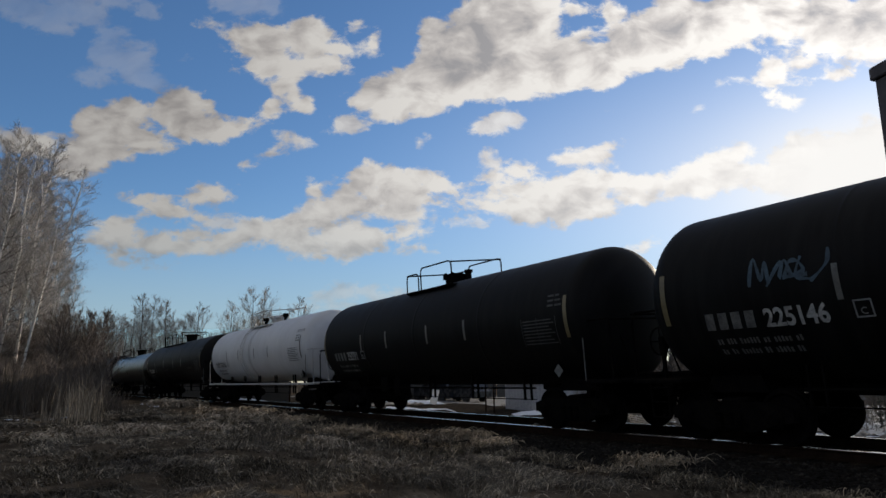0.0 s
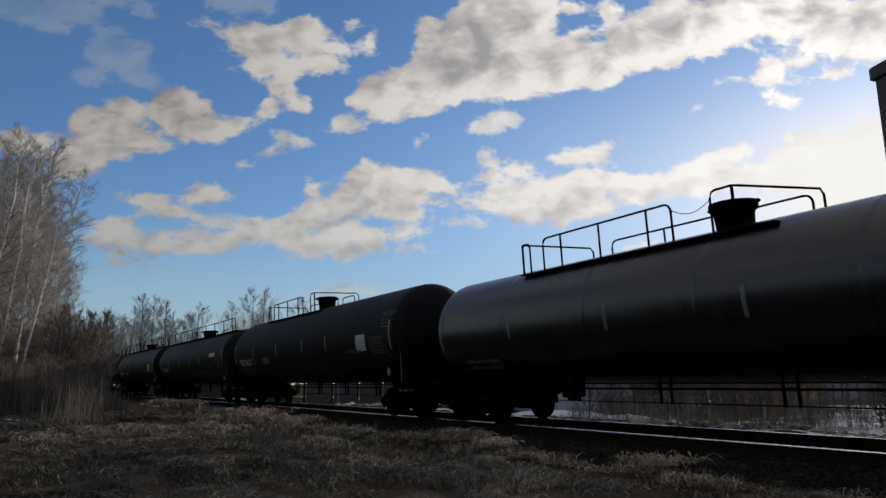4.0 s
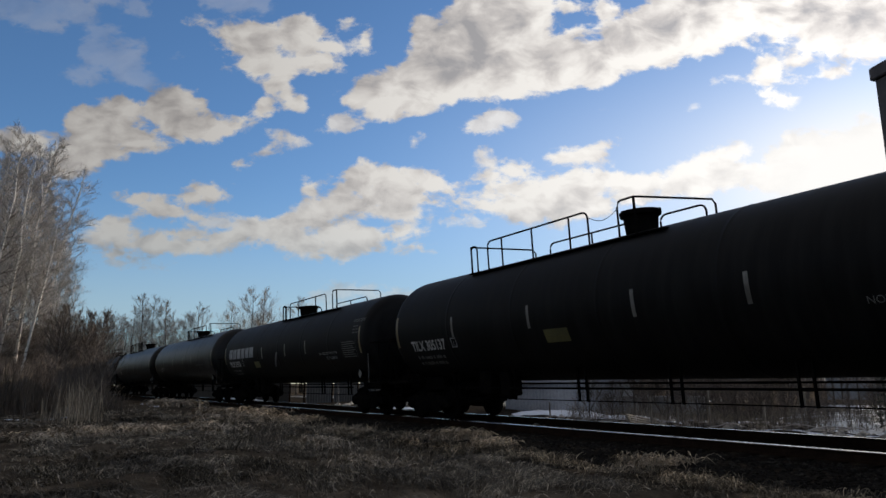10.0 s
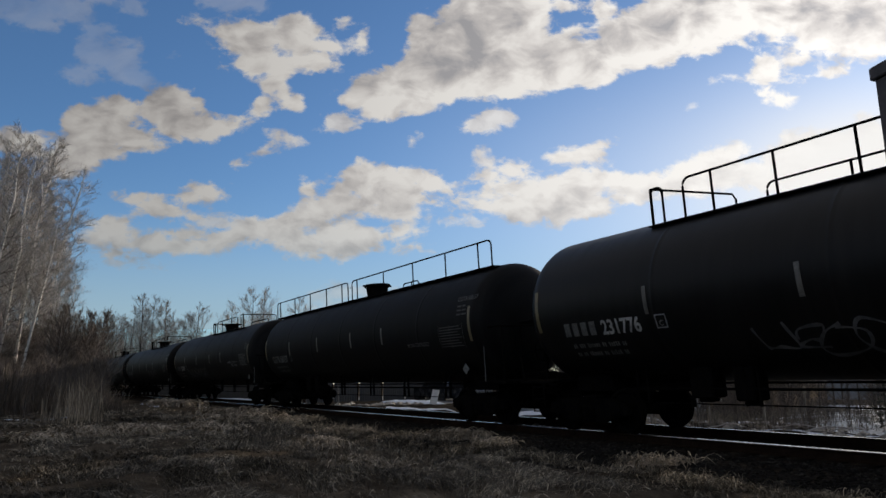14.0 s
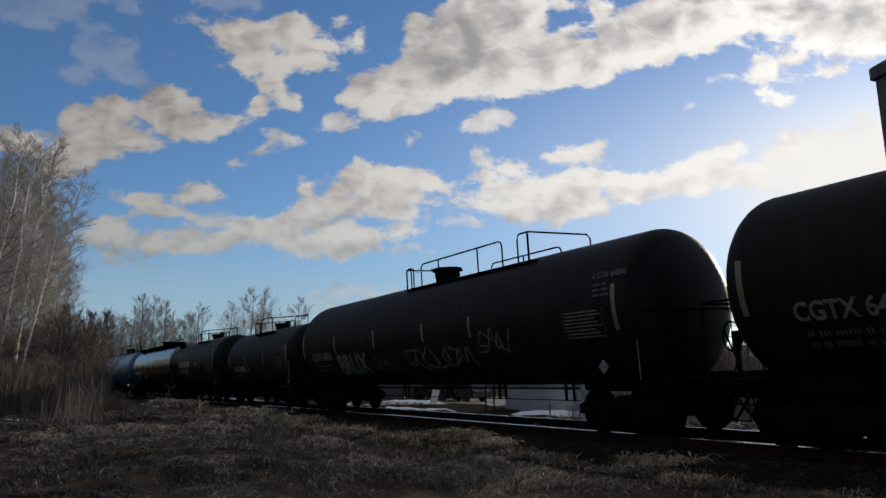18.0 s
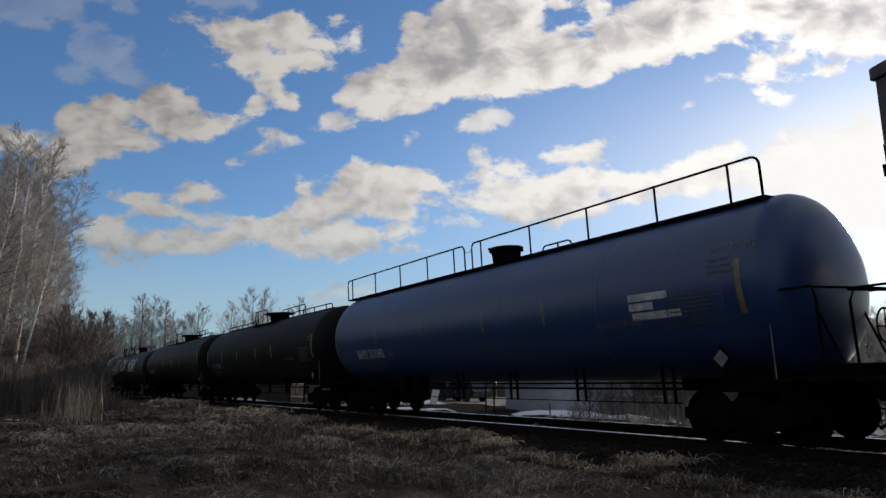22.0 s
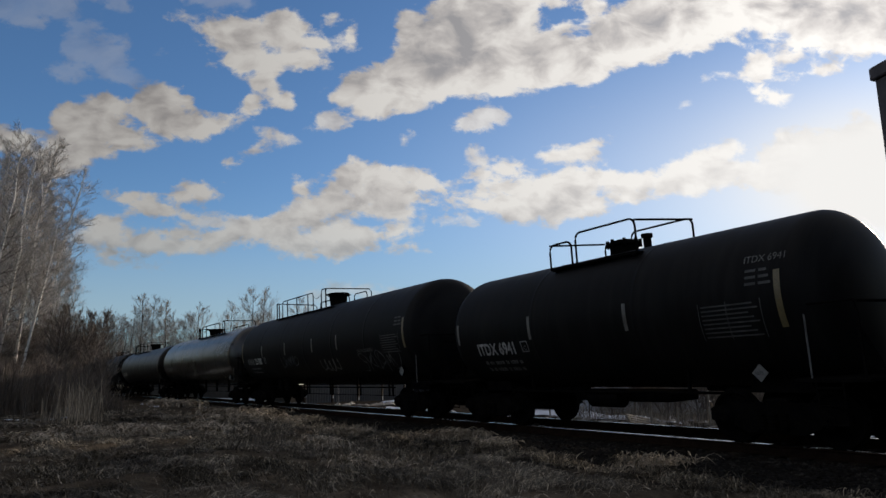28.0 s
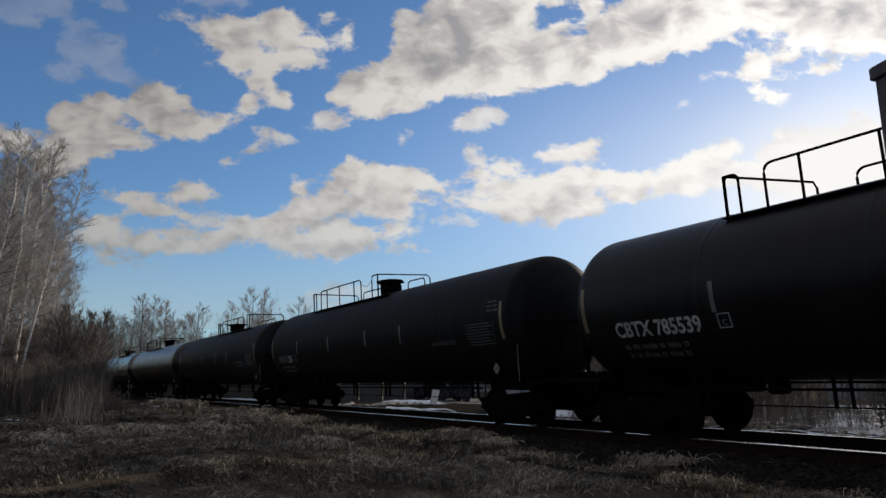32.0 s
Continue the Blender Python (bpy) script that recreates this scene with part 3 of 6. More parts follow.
    # brake rods with hangers under the belly
    x0, x1 = -L / 2 + 2.8, L / 2 - 2.8
    zb = za - R
    if L > 14:
        for y, z, r in ((-0.95, 0.93, 0.026), (-0.95, 0.66, 0.012), (0.95, 0.93, 0.026)):
            g = Geo()
            g.tube([(x0, y, z), (x1, y, z)], r, 6)
            part("brake_pipe", g.mesh("brake_pipe", M_STEEL, True), car)
        n = int((x1 - x0) / 2.4)
        for i in range(n + 1):
            x = x0 + 0.3 + (x1 - x0 - 0.6) * i / n
            g = Geo()
            for dx in (-0.13, 0.13):
                g.box(x + dx - 0.016, x + dx + 0.016, -0.985, -0.925, 0.64, za - math.sqrt(max(R * R - 0.9, 0.01)) + 0.03)
            g.box(x - 0.15, x + 0.15, -0.98, -0.92, 0.9, 0.96, 0.01)
            part("pipe_hanger", g.mesh("pipe_hanger", M_STEEL), car)
    else:
        g = Geo()
        g.box(-1.4, 1.4, -0.45, 0.45, 0.62, 0.84, 0.03)
        g.lathe([(-0.9, 0.0), (-0.88, 0.2), (0.0, 0.2), (0.02, 0.0)], "x", 14, (0.4, -0.75, 0.72))
        part("belly_outlet", g.mesh("belly_outlet", steel), car)
        for y in (-0.95, 0.95):
            g = Geo()
            g.tube([(x0 - 0.3, y, 0.86), (x1 + 0.3, y, 0.86)], 0.03, 6)
            for x in (x0 + 0.4, x1 - 0.4):
                g.box(x - 0.025, x + 0.025, y - 0.03, y + 0.03, 0.84, zb + 0.5)
            part("brake_pipe", g.mesh("brake_pipe", steel), car)
    g = Geo()
    lo = zb - 0.06
    g.lathe([(0.0, 0.0), (0.02, 0.13), (0.5, 0.13), (0.53, 0.0)], "x", 14, (-L / 2 + 3.3, -0.2, lo))
    g.box(-L / 2 + 4.0, -L / 2 + 4.3, -0.36, -0.08, lo - 0.16, lo + 0.1, 0.03)
    part("brake_cylinder", g.mesh("brake_cylinder", M_STEEL), car)
    # fittings on top
    sg = -1 if flip and top == "platform" else 1
    pl, rl = Geo(), []

    def loop(x0, x1, y, z1, posts=(), z0=None):
        a, b = sorted((sg * x0, sg * x1))
        h = Geo()
        rail_loop(h, a, b, y, (zt - 0.06 - 0.25 * y * y) if z0 is None else z0, z1, posts=[sg * p for p in posts])
        rl.append(h)
    if top == "platform":
        a, b = (-1.25, 5.45) if flip else (-5.62, 1.35)
        for y in (-0.74, 0.74):
            pl.box(a, b, y - 0.16, y + 0.16, zt - 0.20, zt - 0.172)
        for k in range(6):
            x = a + (b - a) * (k + 0.5) / 6
            pl.box(x - 0.03, x + 0.03, -0.8, 0.8, zt - 0.26, zt - 0.2)
        part("protective_housing", dome_mesh(0.45 if flip else 0.42, 0.40 if flip else 0.50, 0.0), car, "black steel valve housing", pose(0, 0, zt))
        if flip:
            spans = ((-1.2, -0.75, -0.82, 0.50, ()), (-0.25, 4.05, -0.82, 0.54, (0.8, 2.9)), (1.3, 4.55, 0.82, 0.38, (2.9,)))
            guards = ((4.72, 5.15, -0.82, 0.58, 5.55, 0.95, 0.52), (-0.9, -1.2, -0.82, 0.48, -0.65, 0.9, 0.42))
            droop = (-0.75, -0.25)
        else:
            spans = ((-5.55, -5.26, -0.82, 0.58, ()), (-4.75, -0.82, -0.82, 0.61, (-4.1, -2.83, -1.45)), (-4.05, -0.7, 0.82, 0.5, (-2.4,)), (-0.15, 1.1, 0.82, 0.48, ()))
            guards = ((0.1, 0.58, -0.82, 0.63, 1.25, 0.95, 0.55), (-5.26, -5.55, -0.82, 0.58, -4.85, 0.95, 0.46))
            droop = (-0.82, 0.1)
        for u0, u1, y, h, po in spans:
            e = Geo()
            rail_loop(e, u0, u1, y, zt - 0.2, zt + h, posts=po, round_=min(0.16, (u1 - u0) * 0.4))
            rl.append(e)
        # end guards: up on the near side, along, and across the tank to the far side
        for u0, u1, y0, h, u2, y2, h2 in guards:
            e = Geo()
            d = 0.12 if u1 > u0 else -0.12
            e.tube([(u0, y0, zt - 0.2), (u0, y0, zt + h - 0.14), (u0 + d * 0.35, y0, zt + h - 0.03), (u0 + d, y0, zt + h), (u1, y0, zt + h), (u1 + (u2 - u1) * 0.06, y0 + 0.1, zt + h), (u2, y2 - 0.1, zt + h2), (u2, y2, zt + h2 - 0.1), (u2, y2, zt - 0.25)], 0.024, 6)
            e.tube([(u1, y0, zt - 0.2), (u1, y0, zt + h)], 0.03, 6)
            rl.append(e)
        e = Geo()
        u0, u1 = droop
        e.tube([(u0 + (u1 - u0) * q / 6, -0.82, zt + 0.47 - 0.16 * math.sin(q / 6 * math.pi)) for q in range(7)], 0.008, 4)
        part("safety_chain", e.mesh("safety_chain", steel), car)
    elif top == "walkway":
        a, b = -L / 2 + 0.05, L / 2 - 0.75
        pl.box(a, b, -0.78, -0.32, zt - 0.12, zt - 0.07)
        for k in range(9):
            x = a + (b - a) * (k + 0.5) / 9
            pl.box(x - 0.03, x + 0.03, -0.75, 0.0, zt - 0.22, zt - 0.12)
        part("protective_housing", dome_mesh(0.46, 0.46, 0.0), car, "black steel valve housing", pose(-0.2 if flip else 0.05, 0, zt))
        for (u0, u1) in ((a + 0.1, -0.62), (0.1, b)) if flip else ((a + 0.1, -0.88), (-0.5, b)):
            h = Geo()
            rl.append(h)
            rail_loop(h, u0, u1, -0.8, zt - 0.12, zt + 0.64, posts=[u0 + (u1 - u0) * k for k in (0.05, 0.29, 0.52, 0.74, 0.93)])
        e = Geo()
        u0, u1 = (-0.62, 0.1) if flip else (-0.88, -0.5)
        e.tube([(u0 + (u1 - u0) * q / 6, -0.8, zt + 0.5 - 0.1 * math.sin(q / 6 * math.pi)) for q in range(7)], 0.008, 4)
        part("safety_chain", e.mesh("safety_chain", steel), car)
        loop(0.75, 1.95, 0.75, zt + 0.4, (1.4,))
        loop(-1.2, -0.7, 0.75, zt + 0.4, ())
        if flip:
            for u in (a + 0.45, b + 0.22):
                e = Geo()
                rail_loop(e, u, u + 0.5, -0.55, zt - 0.1, zt + 0.5)
                rl.append(e)
    elif top == "lowrail":
        a, b = -L / 2 + 2.0, L / 2 - 0.9
        pl.box(a, b, -0.55, -0.2, zt - 0.09, zt - 0.05)
        part("protective_housing", dome_mesh(0.55, 0.42, 0.12), car, "black steel valve housing", pose(0.1, 0, zt))
        for (u0, u1) in ((a, -1.9), (1.7, b)):
            h = Geo()
            rl.append(h)
            rail_loop(h, u0, u1, -0.6, zt - 0.12, zt + 0.12, posts=[u0 + (u1 - u0) * (k + 0.5) / 5 for k in range(5)])
        loop(-1.7, 1.7, 0.78, zt + 0.72, (-0.8, 0.9))
        loop(-1.4, 0.55, -0.8, zt + 0.56, (-1.0,))
        pl.box(-1.8, 1.8, -0.85, -0.55, zt - 0.16, zt - 0.12)
    elif top == "plate":
        a, b = -L / 2 + 0.3, L / 2 - 0.1
        pl.box(a, b, -0.95, -0.45, zt - 0.05, zt + 0.02)
        pl.box(a, b, -0.97, -0.93, zt - 0.14, zt + 0.04)
        for k in range(10):
            x = a + (b - a) * (k + 0.5) / 10
            pl.box(x - 0.03, x + 0.03, -0.95, -0.2, zt - 0.25, zt - 0.05)
        part("protective_housing", dome_mesh(0.55, 0.42), car, "black steel valve housing", pose(0, 0, zt))
        loop(-1.95, 1.6, 0.8, zt + 0.55, (-0.6,))
        loop(-1.95, -1.2, -0.9, zt + 0.55)
        for x in (-L / 2 + 0.35, L / 2 - 0.75):
            e = Geo()
            rail_loop(e, x, x + 0.6, -0.9, zt, zt + 0.5)
            rl.append(e)
    else:
        w = 1.6 if top == "fittings" else 1.35
        pl.box(-w, w, -0.95, -0.6, zt - 0.22, zt - 0.17)
        pl.box(-w, w, 0.6, 0.95, zt - 0.22, zt - 0.17)
        for x in (-w + 0.1, 0, w - 0.1):
            pl.box(x - 0.03, x + 0.03, -0.95, 0.95, zt - 0.26, zt - 0.2)
        for y, z1 in ((-0.92, zt + 0.46), (0.92, zt + 0.58)):
            for u0, u1, lift in ((-w, -w + 0.75, -0.08), (-w + 0.9, w, 0.06)):
                h = Geo()
                rail_loop(h, u0, u1, y, zt - 0.2, z1 + lift)
                rl.append(h)
        for u in (-w, w):
            h = Geo()
            h.tube([(u, -0.92, zt + 0.38 + 0.1 * (u > 0)), (u, 0.92, zt + 0.5 + 0.1 * (u > 0))], 0.024, 6)
            rl.append(h)
        q = Geo()
        q.lathe([(-0.1, 0.32), (0.16, 0.32), (0.18, 0.38), (0.24, 0.38), (0.3, 0.2), (0.31, 0.0)], "z", 18, (0.15, 0, zt))
        manway = part("manway", q.mesh("manway", steel, True), car, "bolted manway")
        for j in range(8):
            a = j * math.pi / 4
            q = Geo()
            q.box(0.15 + 0.36 * math.cos(a) - 0.03, 0.15 + 0.36 * math.cos(a) + 0.03, 0.36 * math.sin(a) - 0.03, 0.36 * math.sin(a) + 0.03, zt + 0.12, zt + 0.3)
            part("bolt", q.mesh("bolt", steel), manway)
        q = Geo()
        q.lathe([(-0.1, 0.09), (0.24, 0.09), (0.26, 0.13), (0.34, 0.13), (0.35, 0.0)], "z", 12, (0.75, 0.1, zt))
        part("valve", q.mesh("valve", steel, True), car)
        if top == "fittings":
            for x in (-1.75, 1.35):
                q = Geo()
                q.lathe([(-0.1, 0.09), (0.18, 0.09), (0.2, 0.15), (0.36, 0.15), (0.38, 0.0)], "z", 12, (x, 0.0, zt))
                part("safety_valve", q.mesh("safety_valve", M_STEEL, True), car, "dark capped safety valve")
    part("top_walkway", pl.mesh("top_walkway", steel), car)
    for h in rl:
        part("handrail", h.mesh("handrail", steel, True), car)
    # side ladder
    if top == "fittings":
        lx = -0.9
        g = Geo()
        for dx in (-0.22, 0.22):
            g.tube([on_shell(lx + dx, za + R * math.sin(a), R, za, 0.12) for a in [radians(q) for q in range(-60, 76, 9)]], 0.018, 5)
        for q in range(-56, 74, 11):
            p = on_shell(lx, za + R * math.sin(radians(q)), R, za, 0.12)
            g.tube([(lx - 0.22, p[1], p[2]), (lx + 0.22, p[1], p[2])], 0.014, 5)
        part("ladder", g.mesh("ladder", steel), car)
    return car, L, R, za


def diamond(x, y, z, r, material):
    """A square hazard placard stood on its corner in a flat holder."""
    g = Geo()
    g.add([(x, y, z - r), (x + r, y, z), (x, y, z + r), (x - r, y, z), (x, y - 0.012, z - r), (x + r, y - 0.012, z), (x, y - 0.012, z + r), (x - r, y - 0.012, z)], [(4, 5, 6, 7), (0, 3, 2, 1), (0, 1, 5, 4), (1, 2, 6, 5), (2, 3, 7, 6), (3, 0, 4, 7)])
    return g.mesh("placard", material)


GLYPHS = (
    [(0.1, 0.0), (0.08, 0.95), (0.6, 1.0), (0.75, 0.75), (0.2, 0.52), (0.85, 0.4), (0.8, 0.05), (0.1, 0.0)],
    [(0.05, 0.4), (0.35, 0.95), (0.8, 0.9), (0.7, 0.45), (0.3, 0.4), (0.35, 0.05), (0.95, 0.1)],
    [(0.08, 1.0), (0.05, 0.3), (0.35, 0.0), (0.75, 0.05), (0.9, 0.4), (0.88, 1.0)],
    [(0.1, 0.0), (0.15, 0.9), (0.6, 1.0), (0.85, 0.7), (0.5, 0.45), (0.2, 0.5), (0.9, 0.0)],
    [(0.5, 1.0), (0.1, 0.75), (0.05, 0.3), (0.45, 0.0), (0.9, 0.3), (0.85, 0.8), (0.5, 1.0)],
    [(0.05, 0.05), (0.3, 0.95), (0.5, 0.3), (0.7, 1.0), (0.95, 0.0)],
    [(0.9, 0.8), (0.4, 1.0), (0.05, 0.5), (0.4, 0.0), (0.9, 0.25), (0.55, 0.5)],
)


def stroke_word(rng, x0, x1, z0, z1, n, R, za, material, w=0.06):
    """Sprayed scrawl of n rounded letters that cannot be read, run into one another."""
    v, f = [], []
    for k in range(n):
        cw = (x1 - x0) / n
        xa = x0 + cw * k - cw * 0.06
        up = rng.uniform(-0.08, 0.08)
        sl = rng.uniform(0.0, 0.25) * (z1 - z0)
        gl = rng.choice(GLYPHS)
        mir = rng.choice((-1, 1))
        raw = [(xa + cw * 1.5 * (0.5 + mir * (a - 0.5) + rng.uniform(-0.2, 0.2)) + sl * b, z0 + (z1 - z0) * (b + up + rng.uniform(-0.17, 0.17))) for a, b in gl]
        pts = []
        for i in range(len(raw) - 1):
            p0, p1, p2, p3 = raw[max(i - 1, 0)], raw[i], raw[i + 1], raw[min(i + 2, len(raw) - 1)]
            for q in range(5):
                t = q / 5
                pts.append(tuple(0.5 * (2 * b + (c - a) * t + (2 * a - 5 * b + 4 * c - d) * t * t + (3 * b - a - 3 * c + d) * t ** 3) for a, b, c, d in zip(p0, p1, p2, p3)))
        pts.append(raw[-1])
        m = len(v)
        for i, (x, z) in enumerate(pts):
            (ax, az), (bx, bz) = pts[max(i - 1, 0)], pts[min(i + 1, len(pts) - 1)]
            t = Vector((bx - ax, bz - az))
            t = t.normalized() if t.length > 1e-5 else Vector((1, 0))
            d = w * (0.75 + 0.3 * math.sin(i * 0.8 + k))
            lift = 0.008 + 0.0012 * (k % 3)
            v += [on_shell(x - t.y * d / 2, z + t.x * d / 2, R, za, lift), on_shell(x + t.y * d / 2, z - t.x * d / 2, R, za, lift)]
        f += [(m + 2 * q, m + 2 * q + 1, m + 2 * q + 3, m + 2 * q + 2) for q in range(len(pts) - 1)]
    return to_mesh("graffiti", v, f, material)


def plate_mark(x, z, size, R, za, material):
    """A small stencilled square with a letter in it."""
    v, f = [], []
    w = size * 0.09
    for x0, x1, z0, z1 in ((0, size, 0, w), (0, size, size - w, size), (0, w, w, size - w), (size - w, size, w, size - w)):
        n = len(v)
        v += [on_shell(x + a, z + b, R, za) for a, b in ((x0, z0), (x1, z0), (x1, z1), (x0, z1))]
        f.append((n, n + 1, n + 2, n + 3))
    vs, fs = text_flat("C", size * 0.55)
    n = len(v)
    v += [on_shell(x + a + size * 0.3, z + b + size * 0.18, R, za) for a, b, c in vs]
    f += [tuple(i + n for i in q) for q in fs]
    return to_mesh("plate_mark", v, f, material)


def mark_blocks(car, x, z, wide, high, pitch, n, R, za, material, label=""):
    """A row of plain blocks in place of the owner's name."""
    for i in range(n):
        part("owner_mark", shell_patch("owner_mark", x + i * pitch, x + i * pitch + wide, z, z + high, R, za, material, 0.08), car, label)


def print_line(rg, car, x, z, words, high, R, za, material):
    """A line of small print too fine to read: one short bar for each letter, a part for each word."""
    for w in words:
        v, f = [], []
        for _ in range(w):
            k = high * rg.uniform(0.75, 1.0)
            n = len(v)
            v += [on_shell(x + a, z + b, R, za) for a, b in ((0, 0), (high * 0.42, 0), (high * 0.42, k), (0, k))]
            f.append((n, n + 1, n + 2, n + 3))
            x += high * 0.62
        x += high * 0.62
        part("small_print", to_mesh("small_print", v, f, material), car)

# ---- the train ----
# kind of car: left end of its tank along the train, shell radius, axis height, paint, top fittings, turned round, number, label
CARS = [
    (9.48, 1.60, 2.58, M_BLACK, "small", 0, "225146", "black tank car with white lettering and faint blue scrawl"),
    (25.96, 1.57, 2.54, M_BLACK, "small", 0, "35591", "black tank car with a small railed top platform"),
    (43.45, 1.52, 2.66, M_WHITE, "fittings", 0, "SHPX 202436", "white tank car with grimy belly and side ladder"),
    (64.09, 1.58, 2.64, M_BLACK, "platform", 0, "CTCX 780200", "black tank car with railed platform and faded scrawl"),
    (84.42, 1.46, 2.46, M_SATIN, "platform", 0, "", "glossy black tank car that mirrors the sky"),
    (105.01, 1.62, 2.66, M_BLACK, "platform", 0, "TILX 305127", "black pressure tank car with railed top platform"),
    (125.71, 1.57, 2.63, M_BLACK, "walkway", 0, "TILX 301911", "black pressure tank car with full-length top walkway"),
    (146.13, 1.60, 2.66, M_BLACK, "walkway", 1, "TILX 400608", "black pressure tank car with full-length top walkway"),
    (166.94, 1.60, 2.66, M_BLACK, "walkway", 1, "TILX 400609", "black pressure tank car with full-length top walkway"),
    (187.34, 1.60, 2.66, M_BLACK, "platform", 0, "TILX 305137", "black pressure tank car with railed top platform"),
    (207.66, 1.57, 2.62, M_BLACK, "platform", 1, "PROX 31936", "black pressure tank car with large white owner mark"),
    (227.46, 1.66, 2.68, M_DULL, "platform", 1, "231771", "black pressure tank car with scrawl along its side"),
    (247.16, 1.66, 2.68, M_DULL, "platform", 0, "231776", "black pressure tank car with grey sprayed scrawl"),
    (267.14, 1.62, 2.66, M_BLACK, "walkway", 0, "CGTX 68157", "black pressure tank car with full-length top walkway"),
    (287.28, 1.66, 2.66, M_BLACK, "platform", 1, "230814", "black pressure tank car with grey sprayed words"),
    (308.03, 1.66, 2.62, M_BLACK, "platform", 1, "CGTX 64901", "black pressure tank car with railed top platform"),
    (328.31, 1.64, 2.60, M_BLACK, "platform", 1, "CGTX 64856", "black pressure tank car with large grey scrawl"),
    (340.28, 1.44, 2.35, M_BLACK, "small", 0, "21410", "short black tank car with small railed platform"),
    (352.88, 1.55, 2.45, M_BLACK, "small", 0, "PROX 13602", "short black tank car with white owner mark"),
    (370.89, 1.58, 2.58, M_GLOSS, "plate", 0, "VMSX 311674", "glossy black tank car with flat top walkway"),
    (390.39, 1.64, 2.68, M_BLUE, "walkway", 0, "SHPX 221242", "blue pressure tank car with full-length top walkway"),
    (409.87, 1.60, 2.62, M_BLACK, "lowrail", 0, "63134", "black pressure tank car with low rail along its top"),
    (429.50, 1.62, 2.64, M_BLACK, "lowrail", 0, "SHPX 222040", "black pressure tank car with low rail along its top"),
    (449.26, 1.56, 2.60, M_BLACK, "platform", 0, "", "black tank car with large white sprayed slogan"),
    (468.92, 1.60, 2.62, M_SATIN, "platform", 1, "CBTX 785612", "glossy black tank car with railed top platform"),
    (481.07, 1.49, 2.41, M_BLACK, "small", 0, "ITDX 6941", "short black tank car with white stencils"),
    (501.15, 1.66, 2.66, M_BLACK, "platform", 0, "231788", "black pressure tank car with sprayed scrawl"),
    (521.54, 1.62, 2.64, M_SATIN, "platform", 1, "CBTX 785543", "glossy black tank car covered in white scrawl"),
    (541.84, 1.57, 2.59, M_DULL, "platform", 0, "CBTX 785539", "black tank car with white lettering"),
    (562.32, 1.62, 2.64, M_BLACK, "platform", 0, "230", "black pressure tank car with railed top platform"),
    (581.97, 1.60, 2.62, M_BLACK, "platform", 1, "", "black pressure tank car with railed top platform"),
    (601.60, 1.60, 2.62, M_SATIN, "platform", 0, "", "glossy black tank car with railed top platform"),
    (621.8, 1.60, 2.62, M_GLOSS, "platform", 1, "", "glossy black tank car with railed top platform"),
    (642.0, 1.60, 2.62, M_BLACK, "platform", 0, "", "black pressure tank car with railed top platform"),
    (662.2, 1.60, 2.62, M_BLACK, "platform", 1, "", "black pressure tank car with railed top platform"),
]
RUN_T = [2.0 * i for i in range(17)]
RUN_S = [0.0, 33.27, 66.76, 100.24, 133.84, 167.33, 200.69, 234.09, 267.31, 300.2, 332.89, 365.66, 398.63, 431.57, 464.4, 497.21, 530.18]


def run(t):
    return float(np.interp(t, RUN_T, RUN_S))


